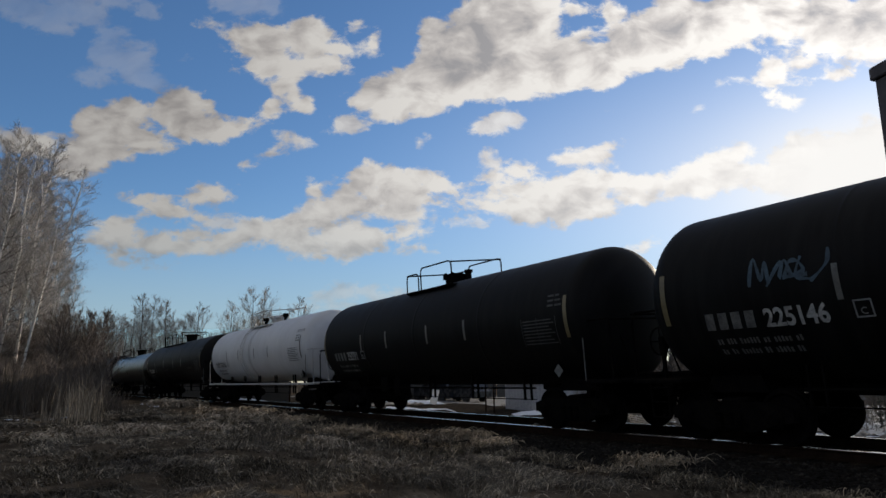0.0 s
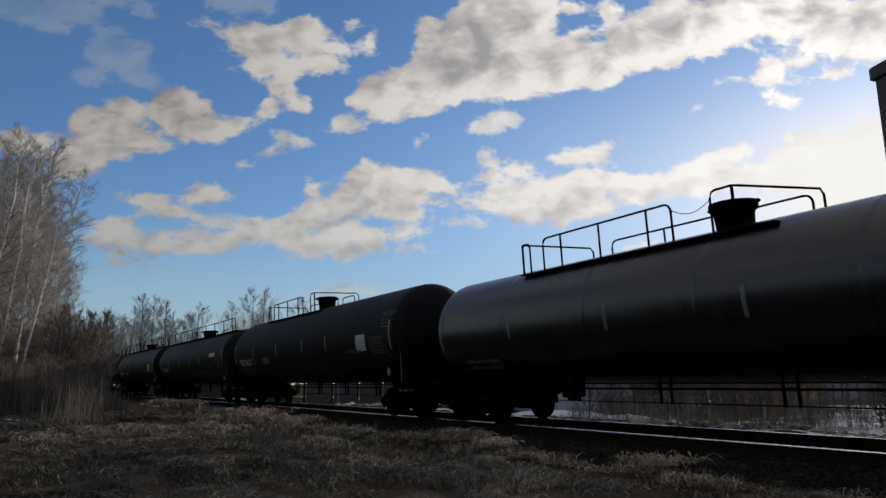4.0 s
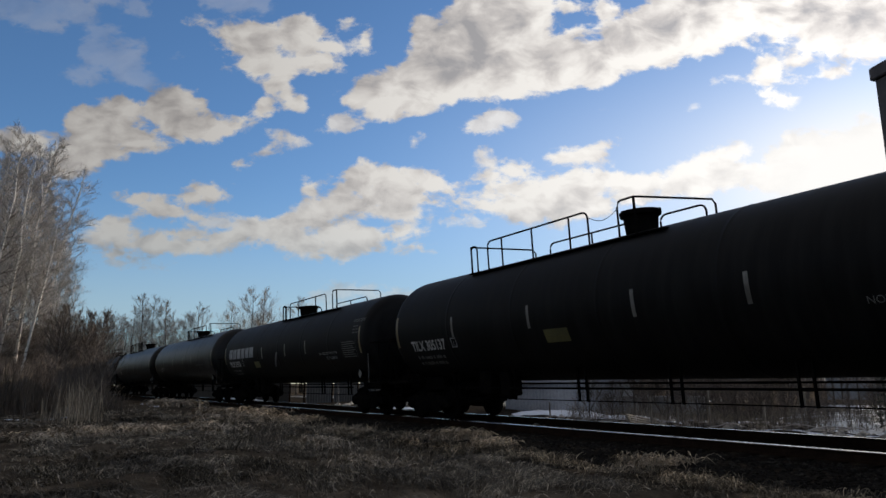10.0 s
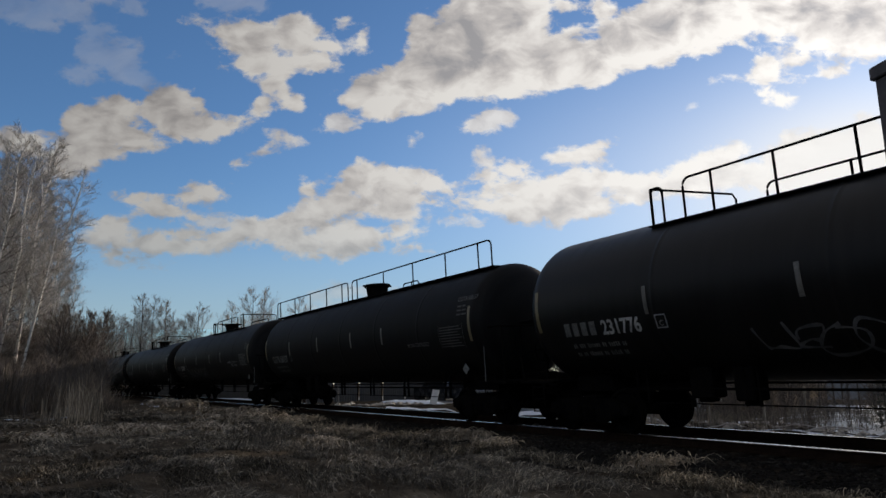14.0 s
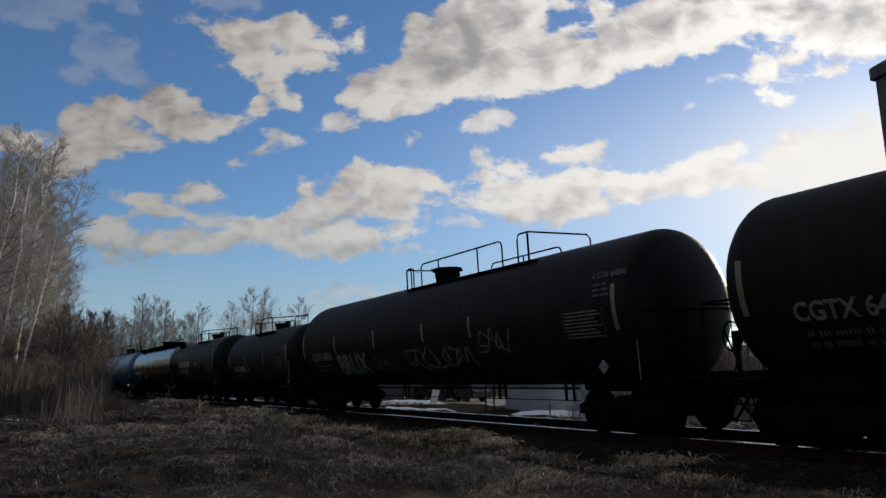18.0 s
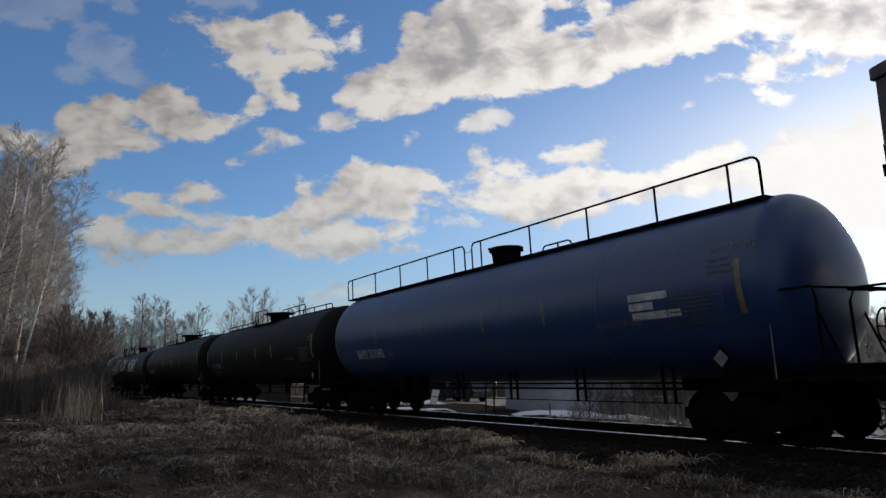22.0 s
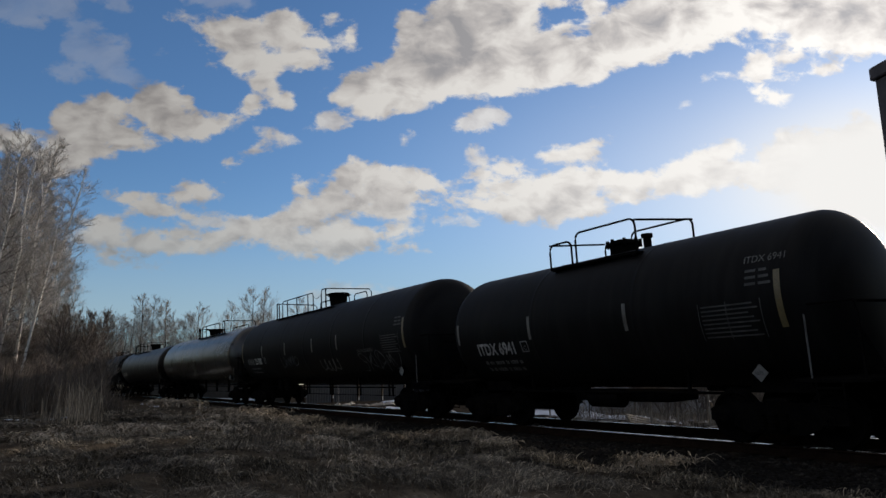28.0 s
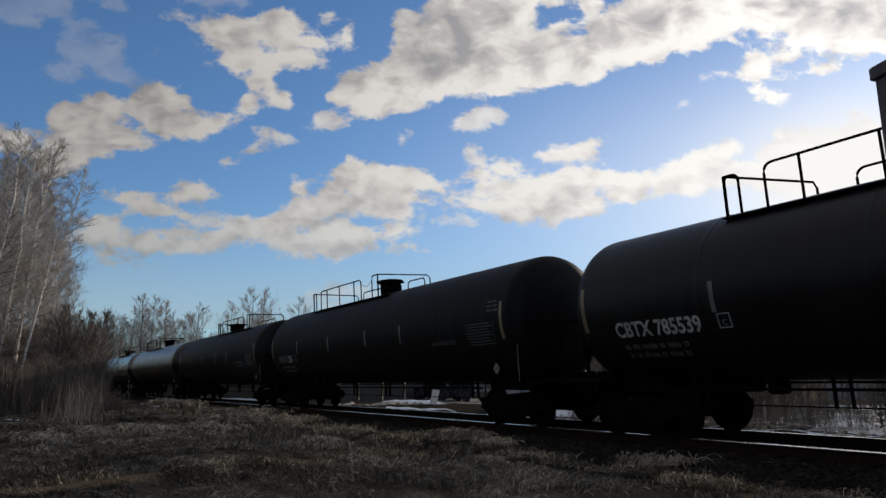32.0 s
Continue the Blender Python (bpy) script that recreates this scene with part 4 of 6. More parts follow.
TRAIN = []
rng = random.Random(5)
previous = -6.5
for c, R, za, paint, top, flip, number, label in CARS:
    L = c - previous - (1.12 if number in ("35591", "21410", "ITDX 6941") else 1.55 if top == "small" else 1.0 if paint is M_BLUE or top == "lowrail" else 1.25)
    previous = c
    car, L, R, za = tank_car((L, R, za, paint, top, flip, label))
    TRAIN.append((car, c, L))
    ink = M_BLACKLETTER if paint is M_WHITE else M_FADED if number[:4] == "CGTX" else M_GRAFF3 if top == "lowrail" else M_LETTER
    dim = M_BLACKLETTER if paint is M_WHITE else M_DIMLETTER
    x0 = -L / 2 + (2.4 if paint is M_BLUE else 1.6)
    zn = za - (0.74 if paint is M_BLUE else 0.62)
    if number:
        say = "white stencilled reporting mark and number" if paint is not M_WHITE else "black stencilled reporting mark and number"
        if number[0].isalpha():
            part("lettering", shell_text(number, x0, zn, 0.40, R, za, ink, stretch=0.88), car, say)
        else:
            mark_blocks(car, x0, zn, 0.17, 0.28, 0.255, 4, R, za, M_FADED if ink is M_LETTER else M_DIMLETTER)
            part("lettering", shell_text(number, x0 + 1.12, zn, 0.40, R, za, ink, stretch=0.88), car, say)
    # load limits in broken lines of small print, the plate mark, and the number again near the end
    fine = M_BLACKLETTER if paint is M_WHITE else M_FADED if ink is M_LETTER else dim
    if number == "TILX 305127":
        for k, words in enumerate(("LD LMT 163100 LB 73950 KG", "LT WT 99900 LB 45350 KG")):
            part("small_print", shell_text(words, x0 + 0.1, zn - 0.27 - 0.2 * k, 0.16, R, za, M_FADED, stretch=0.9), car, "grey stencilled load limits")
    else:
        print_line(rng, car, x0 + 0.1, zn - 0.25, (2, 3, 6, 2, 5, 2), 0.1, R, za, fine)
        print_line(rng, car, x0 + 0.1, zn - 0.42, (2, 2, 6, 2, 5, 2), 0.1, R, za, fine)
    if number:
        wide = 0.88 * max(p[0] for p in text_flat(number, 0.40)[0]) + (0 if number[0].isalpha() else 1.12)
        part("plate_mark", plate_mark(x0 + wide * 1.17, zn + 0.02, 0.26, R, za, dim if ink is not M_LETTER else M_GRAFF3), car, "stencilled square with a letter")
        if number[0].isalpha():
            part("lettering", shell_text(number, L / 2 - 1.5, za + 0.62, 0.17, R, za, M_FADED if paint is not M_WHITE else ink), car, "small stencilled number")
    # boxes of the bottom outlet and the brake gear
    if L > 14 and paint is not M_WHITE and len(TRAIN) - 1 not in (14, 15, 16, 22, 24, 27, 28):
        for u0, u1, low in ((4.25, 4.75, 0.76), (5.2, 5.6, 0.72)):
            g = Geo()
            g.box(u0 - L / 2, u1 - L / 2, -0.98, -0.55, low, za - R + 0.32, 0.03)
            g.box(u0 - L / 2 + 0.1, u1 - L / 2 - 0.1, -0.9, -0.65, low - 0.07, low, 0.02)
            part("brake_box", g.mesh("brake_box", M_STEEL), car)
    # reflective strips
    tape = [(0.75, 1), (3.95, 0), (L * 0.38, 0), (L * 0.55, 0), (L * 0.68, 0), (L - 0.9, 1)] if L > 14 else [(0.75, 0), (3.8, 0), (L * 0.62, 0), (L - 0.9, 1)]
    for x, big in tape:
        x -= L / 2
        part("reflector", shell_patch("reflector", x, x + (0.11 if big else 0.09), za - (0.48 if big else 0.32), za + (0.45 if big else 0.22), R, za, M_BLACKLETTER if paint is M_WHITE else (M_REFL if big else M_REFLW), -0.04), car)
    # stencilled data table, gas name, hazard placard, numbers at the end
    tx = L / 2 - 2.35
    for k in range(8):
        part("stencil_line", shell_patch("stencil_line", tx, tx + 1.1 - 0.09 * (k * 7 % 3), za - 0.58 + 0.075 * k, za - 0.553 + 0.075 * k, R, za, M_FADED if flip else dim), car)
    for x in (tx - 0.06, tx + 0.5, tx + 1.15):
        part("stencil_line", shell_patch("stencil_line", x, x + 0.016, za - 0.62, za + 0.02, R, za, dim, 0.0, 0.01), car)
    for k in range(3):
        for u0, u1 in ((1.45, 1.25), (1.2, 0.98 + 0.04 * k)):
            part("stencil_line", shell_patch("stencil_line", L / 2 - u0, L / 2 - u1, za + 0.24 + 0.11 * k, za + 0.285 + 0.11 * k, R, za, dim), car)
    if L > 17 and paint is not M_WHITE:
        if flip and number[:4] != "CGTX":
            part("lettering", shell_text("LIQUEFIED PETROLEUM GAS", L / 2 - 4.6, za - 0.42, 0.135, R, za, M_FADED if ink is M_FADED else M_GRAFF3), car, "grey stencilled words")
            part("lettering", shell_text("NOT ODORIZED", L / 2 - 4.0, za - 0.6, 0.135, R, za, M_FADED if ink is M_FADED else M_GRAFF3), car, "grey stencilled words")
        elif not flip:
            part("lettering", shell_text("NON-ODORIZED", L / 2 - 4.3, za - 0.5, 0.16, R, za, M_FADED), car, "grey stencilled words")
    py = -math.sqrt(R * R - 1.05) - 0.03
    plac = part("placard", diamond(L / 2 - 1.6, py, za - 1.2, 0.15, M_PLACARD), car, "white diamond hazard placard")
    vs, fs = text_flat("1075", 0.085)
    part("placard_number", to_mesh("placard_number", [(L / 2 - 1.70 + a, py - 0.016, za - 1.23 + b) for a, b, c in vs], fs, M_BLACKLETTER), plac)
    g = Geo()
    g.box(L / 2 - 1.64, L / 2 - 1.56, py + 0.002, py + 0.2, za - 1.33, za - 0.93, 0.01)
    part("placard_holder", g.mesh("placard_holder", M_STEEL), plac)
    # pale upright hand rod before the far end
    g = Geo()
    g.tube([(L / 2 - 0.55, -1.40, 1.1), (L / 2 - 0.55, -1.40, za - 0.32), (L / 2 - 0.62, -1.34, za - 0.25)], 0.014, 6)
    part("hand_rod", g.mesh("hand_rod", M_FADED, True), car, "pale upright hand rod")


def on_car(i):
    car, c, L = TRAIN[i]
    return car, L, CARS[i][1], CARS[i][2]


# sprayed words and scrawl, owner marks, panels
car, L, R, za = on_car(23)
for word, x, z, st in (("CLIMATE", 1.45, -0.02, 0.46), ("ACTION", 5.75, -0.14, 0.50), ("NOW!!", 10.55, -0.30, 0.62)):
    part("slogan", shell_text(word, x - L / 2, za + z, 1.55 if word != "NOW!!" else 1.75, R, za, M_GRAFF, shear=0.12, stretch=st), car, "large white sprayed word")
part("graffiti", stroke_word(rng, 11.0 - L / 2, 12.7 - L / 2, za - 0.62, za - 0.38, 7, R, za, M_GRAFF2, 0.04), car, "small grey scrawl")
car, L, R, za = on_car(3)
for letter, x in (("H", 6.25), ("I", 7.3), ("C", 7.65), ("C", 8.25)):
    part("graffiti", shell_text(letter, x - L / 2, za - 1.0, 0.85, R, za, M_DIMLETTER, stretch=0.95), car, "large faint sprayed letter")
car, L, R, za = on_car(16)
part("graffiti", shell_text("BRUX", 3.85 - L / 2, za - 1.18, 1.0, R, za, M_FADED, shear=0.2, stretch=0.95), car, "fat grey sprayed letters")
car, L, R, za = on_car(10)
mark_blocks(car, 1.6 - L / 2, za - 0.2, 0.60, 0.50, 0.735, 6, R, za, M_GRAFF3, "large white owner mark")
part("graffiti", shell_patch("graffiti", L * 0.46 - L / 2, L * 0.46 - L / 2 + 0.22, za - 0.75, za - 0.1, R, za, M_GRAFF2, 0.9), car, "pale sprayed stroke")
car, L, R, za = on_car(18)
mark_blocks(car, 1.62 - L / 2, za - 0.2, 0.36, 0.36, 0.445, 6, R, za, M_GRAFF3, "white owner mark")
part("emblem", shell_patch("emblem", 1.22 - L / 2, 1.33 - L / 2, za - 0.2, za + 0.18, R, za, M_LETTER, 0.25), car, "white slanted emblem")
for i, x, z, w in ((5, 5.3, -0.5, 0.9), (7, 5.2, -0.55, 1.0), (8, 5.4, -0.6, 0.8), (10, 5.9, -0.6, 0.8), (9, 7.8, -0.55, 0.8), (18, 5.6, -0.1, 0.7), (19, 6.6, -0.1, 0.7), (19, 5.2, -0.85, 0.9)):
    car, L, R, za = on_car(i)
    part("stencil_panel", shell_patch("stencil_panel", x - L / 2, x - L / 2 + w, za + z - 0.13, za + z + 0.17, R, za, M_PANEL, -0.05), car, "dull yellow stencil panel")
car, L, R, za = on_car(20)
for x0, x1, z in ((-3.3, -2.35, -0.06), (-3.3, -2.7, -0.24), (-3.25, -2.1, -0.42)):
    part("owner_mark", shell_patch("owner_mark", L / 2 + x0, L / 2 + x1, za + z, za + z + 0.14, R, za, M_LETTER), car, "white owner mark of three bars")
car, L, R, za = on_car(6)
part("stencil_panel", shell_patch("stencil_panel", L / 2 - 3.7, L / 2 - 2.5, za + 0.08, za + 0.3, R, za, M_LETTER), car, "white stencilled panel")
for i, x in ((7, -3.0), (8, -3.2), (5, -3.4)):
    car, L, R, za = on_car(i)
    part("stencil_panel", shell_patch("stencil_panel", L / 2 + x, L / 2 + x + 0.75, za - 0.45, za + 0.1, R, za, M_LETTER), car, "white notice panel")
# scrawl: car, from and to along it, foot and head of it, letters, breadth of line
for i, x0, x1, z0, z1, n, w, mat in ((0, 2.6, 3.7, 0.02, 0.42, 4, 0.07, M_GRAFFB), (11, 6.9, 12.6, -1.05, -0.5, 12, 0.05, M_GRAFF2), (12, 6.0, 9.2, -1.15, -0.75, 6, 0.06, M_GRAFF2), (14, 4.2, 9.0, -1.05, -0.6, 11, 0.05, M_GRAFF2), (15, 11.0, 14.2, -1.0, -0.35, 9, 0.05, M_GRAFF2), (16, 6.8, 8.5, -1.12, -0.75, 5, 0.035, M_GRAFF2), (16, 9.0, 12.5, -1.1, -0.5, 6, 0.08, M_GRAFF2), (16, 13.2, 14.5, -0.7, -0.2, 3, 0.06, M_GRAFF2), (26, 6.5, 8.4, -0.8, -0.45, 5, 0.04, M_GRAFF2), (26, 14.5, 17.2, -1.1, -0.55, 6, 0.04, M_GRAFF2), (27, 5.0, 6.0, -1.0, -0.4, 2, 0.06, M_GRAFF2), (27, 7.2, 8.6, -1.05, -0.45, 4, 0.05, M_FADED), (27, 9.0, 10.5, -0.95, -0.25, 4, 0.06, M_FADED), (27, 11.9, 13.4, -0.95, -0.4, 5, 0.05, M_FADED), (24, 4.6, 6.0, -0.6, -0.2, 3, 0.05, M_GRAFF2), (27, 15.6, 17.2, 0.15, 0.8, 5, 0.04, M_GRAFF)):
    car, L, R, za = on_car(i)
    part("graffiti", stroke_word(rng, x0 - L / 2, x1 - L / 2, za + z0, za + z1, n, R, za, mat, w), car, "sprayed scrawl")
for i, x0, x1, z0, z1, lp, w, mat in ((27, 17.6, 18.3, 0.25, 0.8, 2, 0.04, M_GRAFF), (12, 9.4, 11.8, -1.1, -0.6, 4, 0.06, M_GRAFF2), (26, 11.0, 12.6, -1.12, -0.62, 4, 0.05, M_FADED), (11, 9.5, 11.5, -1.0, -0.55, 4, 0.04, M_GRAFF2)):
    car, L, R, za = on_car(i)
    part("graffiti", squiggle(rng, x0 - L / 2, x1 - L / 2, za + z0, za + z1, R, za, mat, lp, w), car, "looping sprayed scrawl")


def motions():
    marks = [0.0, 1 / 30] + [float(k) for k in range(1, 32)] + [32.0 - 1 / 30, 32.0]
    for car, c, L in TRAIN:
        walk(car, [(t, track_pose(run(t) - c + L / 2)) for t in marks])
    # wheels turn with the way that their car runs
    reach = {car.name: c for car, c, L in TRAIN}
    half = {car.name: L / 2 for car, c, L in TRAIN}
    for ws, car, along, x in AXLES:
        off = along + half[car.name] - reach[car.name]
        rows = [(0.0, pose(x, 0, WHEEL_R))]
        first = None
        for k in range(1, 960):
            t = k / 30
            s = run(t) + off
            if -130 < s < 24:
                first = s if first is None else first
                rows.append((t, pose(x, 0, WHEEL_R, 0, math.degrees((s - first) / WHEEL_R) % 360, 0)))
        rows.append((32.0, rows[-1][1]))
        walk(ws, rows)
    walk(CLOUDS, [(t, pose(0, -33.5 * t / 32.0, 0)) for t in marks])


# ---- clouds: a broken sheet at one height, which drifts ----
def cloud_material():
    m = bpy.data.materials.new("backlit_cloud")
    m.use_nodes = True
    nt = m.node_tree
    nt.nodes.clear()
    out = nt.nodes.new("ShaderNodeOutputMaterial")
    uv = nt.nodes.new("ShaderNodeUVMap")
    uv.uv_map = "UVMap"

    def nz(scale, detail, rough, off=0.0):
        mp = nt.nodes.new("ShaderNodeMapping")
        mp.inputs["Location"].default_value = (off, off * 0.7, off)
        mp.inputs["Scale"].default_value = (0.85, 1.3, 1.0)
        nt.links.new(uv.outputs[0], mp.inputs[0])
        n = nt.nodes.new("ShaderNodeTexNoise")
        n.inputs["Scale"].default_value = scale
        n.inputs["Detail"].default_value = detail
        n.inputs["Roughness"].default_value = rough
        n.inputs["Distortion"].default_value = 0.35
        nt.links.new(mp.outputs[0], n.inputs["Vector"])
        return n.outputs[0]

    def mth(op, a, b=None, c=None):
        n = nt.nodes.new("ShaderNodeMath")
        n.operation = op
        for s, v in zip(n.inputs, (a, b, c)):
            if v is None:
                continue
            if hasattr(v, "is_output"):
                nt.links.new(v, s)
            else:
                s.default_value = v
        return n.outputs[0]
    def attr(name):
        a = nt.nodes.new("ShaderNodeAttribute")
        a.attribute_name = name
        return a.outputs["Fac"]

    def span(v, a, b, lo=0.0, hi=1.0):
        r = nt.nodes.new("ShaderNodeMapRange")
        r.interpolation_type = "SMOOTHSTEP"
        for k, q in (("From Min", a), ("From Max", b), ("To Min", lo), ("To Max", hi)):
            r.inputs[k].default_value = q
        nt.links.new(v, r.inputs["Value"])
        return r.outputs[0]
    inside, dense, lit = attr("inside"), attr("dense"), attr("lit")
    shape = nz(11.0, 12, 0.58)
    ragged = nz(42.0, 8, 0.6, 3.0)
    soft = nz(17.0, 7, 0.53)
    toward = nz(17.0, 7, 0.53, 0.012)
    core = nz(5.0, 5, 0.5, 7.0)
    d = mth("ADD", inside, mth("ADD", mth("MULTIPLY", mth("SUBTRACT", shape, 0.5), 1.5), mth("MULTIPLY", mth("SUBTRACT", ragged, 0.5), 0.8)))
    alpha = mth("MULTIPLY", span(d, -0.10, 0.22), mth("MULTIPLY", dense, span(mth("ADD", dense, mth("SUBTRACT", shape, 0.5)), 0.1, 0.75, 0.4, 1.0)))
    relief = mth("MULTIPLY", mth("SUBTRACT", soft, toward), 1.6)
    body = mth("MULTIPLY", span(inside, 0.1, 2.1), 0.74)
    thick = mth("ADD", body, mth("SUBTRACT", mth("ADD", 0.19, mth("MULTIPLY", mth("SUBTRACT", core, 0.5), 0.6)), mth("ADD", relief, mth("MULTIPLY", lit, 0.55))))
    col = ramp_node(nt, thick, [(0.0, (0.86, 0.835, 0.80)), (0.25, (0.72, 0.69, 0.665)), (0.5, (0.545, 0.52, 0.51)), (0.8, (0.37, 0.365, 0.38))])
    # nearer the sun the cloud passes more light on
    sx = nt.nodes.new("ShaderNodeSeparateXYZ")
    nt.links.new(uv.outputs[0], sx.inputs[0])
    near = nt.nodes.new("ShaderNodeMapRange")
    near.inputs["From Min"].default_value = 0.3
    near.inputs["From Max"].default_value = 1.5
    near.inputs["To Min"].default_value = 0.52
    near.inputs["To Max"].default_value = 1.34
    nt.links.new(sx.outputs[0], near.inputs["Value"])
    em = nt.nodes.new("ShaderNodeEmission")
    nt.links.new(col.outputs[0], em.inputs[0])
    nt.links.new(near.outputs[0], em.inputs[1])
    tr = nt.nodes.new("ShaderNodeBsdfTransparent")
    mx = nt.nodes.new("ShaderNodeMixShader")
    nt.links.new(alpha, mx.inputs[0])
    nt.links.new(tr.outputs[0], mx.inputs[1])
    nt.links.new(em.outputs[0], mx.inputs[2])
    # grey-blue haze low down
    low = nt.nodes.new("ShaderNodeEmission")
    low.inputs[0].default_value = (0.365, 0.48, 0.545, 1)
    mx1 = nt.nodes.new("ShaderNodeMixShader")
    nt.links.new(attr("haze"), mx1.inputs[0])
    nt.links.new(mx.outputs[0], mx1.inputs[1])
    nt.links.new(low.outputs[0], mx1.inputs[2])
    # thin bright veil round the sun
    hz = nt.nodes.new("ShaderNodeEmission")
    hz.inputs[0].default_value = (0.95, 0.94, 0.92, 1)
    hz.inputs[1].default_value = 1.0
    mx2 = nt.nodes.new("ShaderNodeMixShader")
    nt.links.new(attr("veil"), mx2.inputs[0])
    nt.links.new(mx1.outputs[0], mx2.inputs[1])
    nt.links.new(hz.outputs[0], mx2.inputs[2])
    nt.links.new(mx2.outputs[0], out.inputs[0])
    return m


# each cloud bank: centre, half-widths and tilt of its puffs across the sky, in thousandths of the view
BANK_HIGH = [(640, 183, 34, 14, 0), (690, 172, 50, 46, 0), (745, 152, 62, 54, 0), (800, 120, 78, 76, 0), (765, 60, 26, 32, 0), (862, 85, 82, 108, 0), (905, 135, 82, 48, 0), (930, 50, 66, 58, 0), (985, 122, 76, 54, 0), (940, 8, 72, 45, 0)]
BANK_CREST = [(1062, 118, 60, 48, -10), (1132, 76, 62, 50, -15), (1085, 24, 34, 28, 0), (1182, 58, 80, 66, -12), (1252, 50, 78, 52, -12), (1312, 34, 56, 44, 0), (1012, 12, 44, 13, 10), (982, 34, 16, 22, 0), (1028, 60, 30, 8, -8), (985, 78, 30, 13, 0), (1050, 44, 26, 7, 0)]
BANK_BRIGHT = [(1400, 38, 62, 40, 0), (1472, 45, 72, 56, 0), (1552, 48, 66, 62, 0), (1372, 12, 55, 44, 0), (1522, 88, 54, 18, -8), (1436, 86, 40, 14, 0), (1620, 60, 60, 70, 0)]
FLAKES = [(1370, 135, 33, 18, -8), (1340, 149, 24, 6, -5), (1420, 143, 21, 8, -5), (1475, 134, 31, 10, -8), (1380, 171, 31, 14, 12), (1396, 181, 15, 8, 0), (1412, 112, 22, 8, 0)]
BANK_TOP_LEFT = [(468, 76, 66, 36, 0), (408, 58, 18, 11, 20), (540, 72, 48, 36, 0), (600, 86, 44, 13, 8), (492, 114, 72, 30, 0), (562, 116, 52, 18, 5), (546, 40, 12, 13, 30), (500, 150, 34, 24, 0), (546, 190, 19, 16, 40), (520, 176, 22, 14, 30), (475, 186, 15, 24, 40), (659, 78, 13, 18, 0), (625, 42, 18, 9, 0)]
BANK_LEFT = [(165, 216, 36, 28, 0), (205, 236, 66, 42, 0), (240, 195, 52, 24, 10), (256, 246, 62, 30, 0), (326, 202, 46, 46, 0), (300, 200, 40, 34, 0), (350, 230, 72, 28, 0), (410, 231, 46, 18, -8), (446, 212, 22, 9, -20), (150, 276, 52, 32, 0), (212, 270, 52, 22, -8), (280, 262, 36, 14, 5), (60, 256, 78, 28, 12), (130, 302, 36, 20, -15), (372, 196, 22, 14, 30)]
BANK_MID = [(680, 316, 76, 27, 3), (649, 284, 6, 10, 0), (770, 328, 62, 21, 8), (640, 335, 36, 16, 0), (700, 346, 92, 25, 0), (700, 376, 86, 22, 0), (792, 363, 46, 11, 5), (620, 367, 40, 14, 0), (572, 376, 46, 22, -15), (540, 395, 42, 18, -10), (640, 420, 92, 27, 0), (722, 410, 56, 19, -10), (560, 430, 62, 20, 0), (545, 446, 42, 11, 0), (640, 446, 62, 9, -6), (556, 338, 16, 26, -25)]
BANK_MID_LEFT = [(470, 406, 66, 17, 0), (420, 421, 58, 21, -12), (500, 421, 62, 20, 0), (300, 438, 72, 14, 5), (372, 440, 62, 15, 0), (300, 372, 62, 21, 10), (252, 352, 20, 6, 10), (346, 385, 48, 15, 8), (376, 344, 40, 14, -10), (356, 354, 32, 7, 0), (330, 414, 40, 9, -5), (202, 416, 58, 30, 0), (200, 448, 62, 11, 0)]
BANK_RIGHT = [(915, 311, 46, 16, -5), (930, 335, 48, 22, 0), (868, 346, 42, 9, 0), (936, 371, 56, 27, 0), (892, 366, 42, 14, 0), (986, 346, 66, 40, 0), (1010, 282, 52, 13, -5), (1062, 271, 32, 9, -20), (1076, 291, 26, 8, 0), (1052, 321, 62, 28, 0), (1102, 326, 52, 22, 0), (1062, 366, 56, 19, -12), (1030, 381, 52, 10, -12), (1156, 326, 46, 17, 0), (1122, 354, 42, 12, -5), (860, 313, 22, 9, -10)]
BANK_SUN = [(1202, 336, 62, 15, -8), (1232, 310, 72, 24, -22), (1290, 284, 52, 27, -20), (1320, 269, 22, 15, 0), (1272, 325, 92, 19, -8), (1352, 310, 82, 30, 0), (1432, 300, 92, 50, 0), (1482, 272, 82, 40, 0), (1545, 270, 66, 52, 0), (1556, 332, 84, 62, 0), (1402, 250, 22, 14, 0), (1462, 234, 32, 11, -8)]
WISPS = [(610, 220, 37, 18, 0), (590, 233, 31, 8, -12), (530, 248, 36, 10, 15), (480, 268, 17, 7, -8), (445, 295, 15, 6, 0), (756, 238, 12, 11, 0), (742, 251, 8, 9, -40), (856, 222, 39, 18, -8), (896, 211, 19, 12, 0), (865, 276, 14, 8, 0), (872, 289, 18, 9, 0), (1144, 439, 26, 8, -15), (1166, 430, 8, 3, 0), (545, 366, 8, 4, 0), (1530, 212, 10, 5, 0)]
VEILS = [(185, 96, 28, 24, 20), (196, 60, 34, 17, -15), (236, 116, 38, 26, 30), (266, 140, 24, 15, 20), (166, 135, 34, 13, 10), (256, 14, 28, 17, 40), (214, 4, 24, 11, 10), (72, 26, 50, 26, 25), (132, 16, 52, 24, 20), (28, 12, 42, 22, 10), (252, 80, 22, 6, 0), (320, 108, 13, 9, 0), (428, 6, 42, 20, 0), (481, 8, 20, 18, 0)]
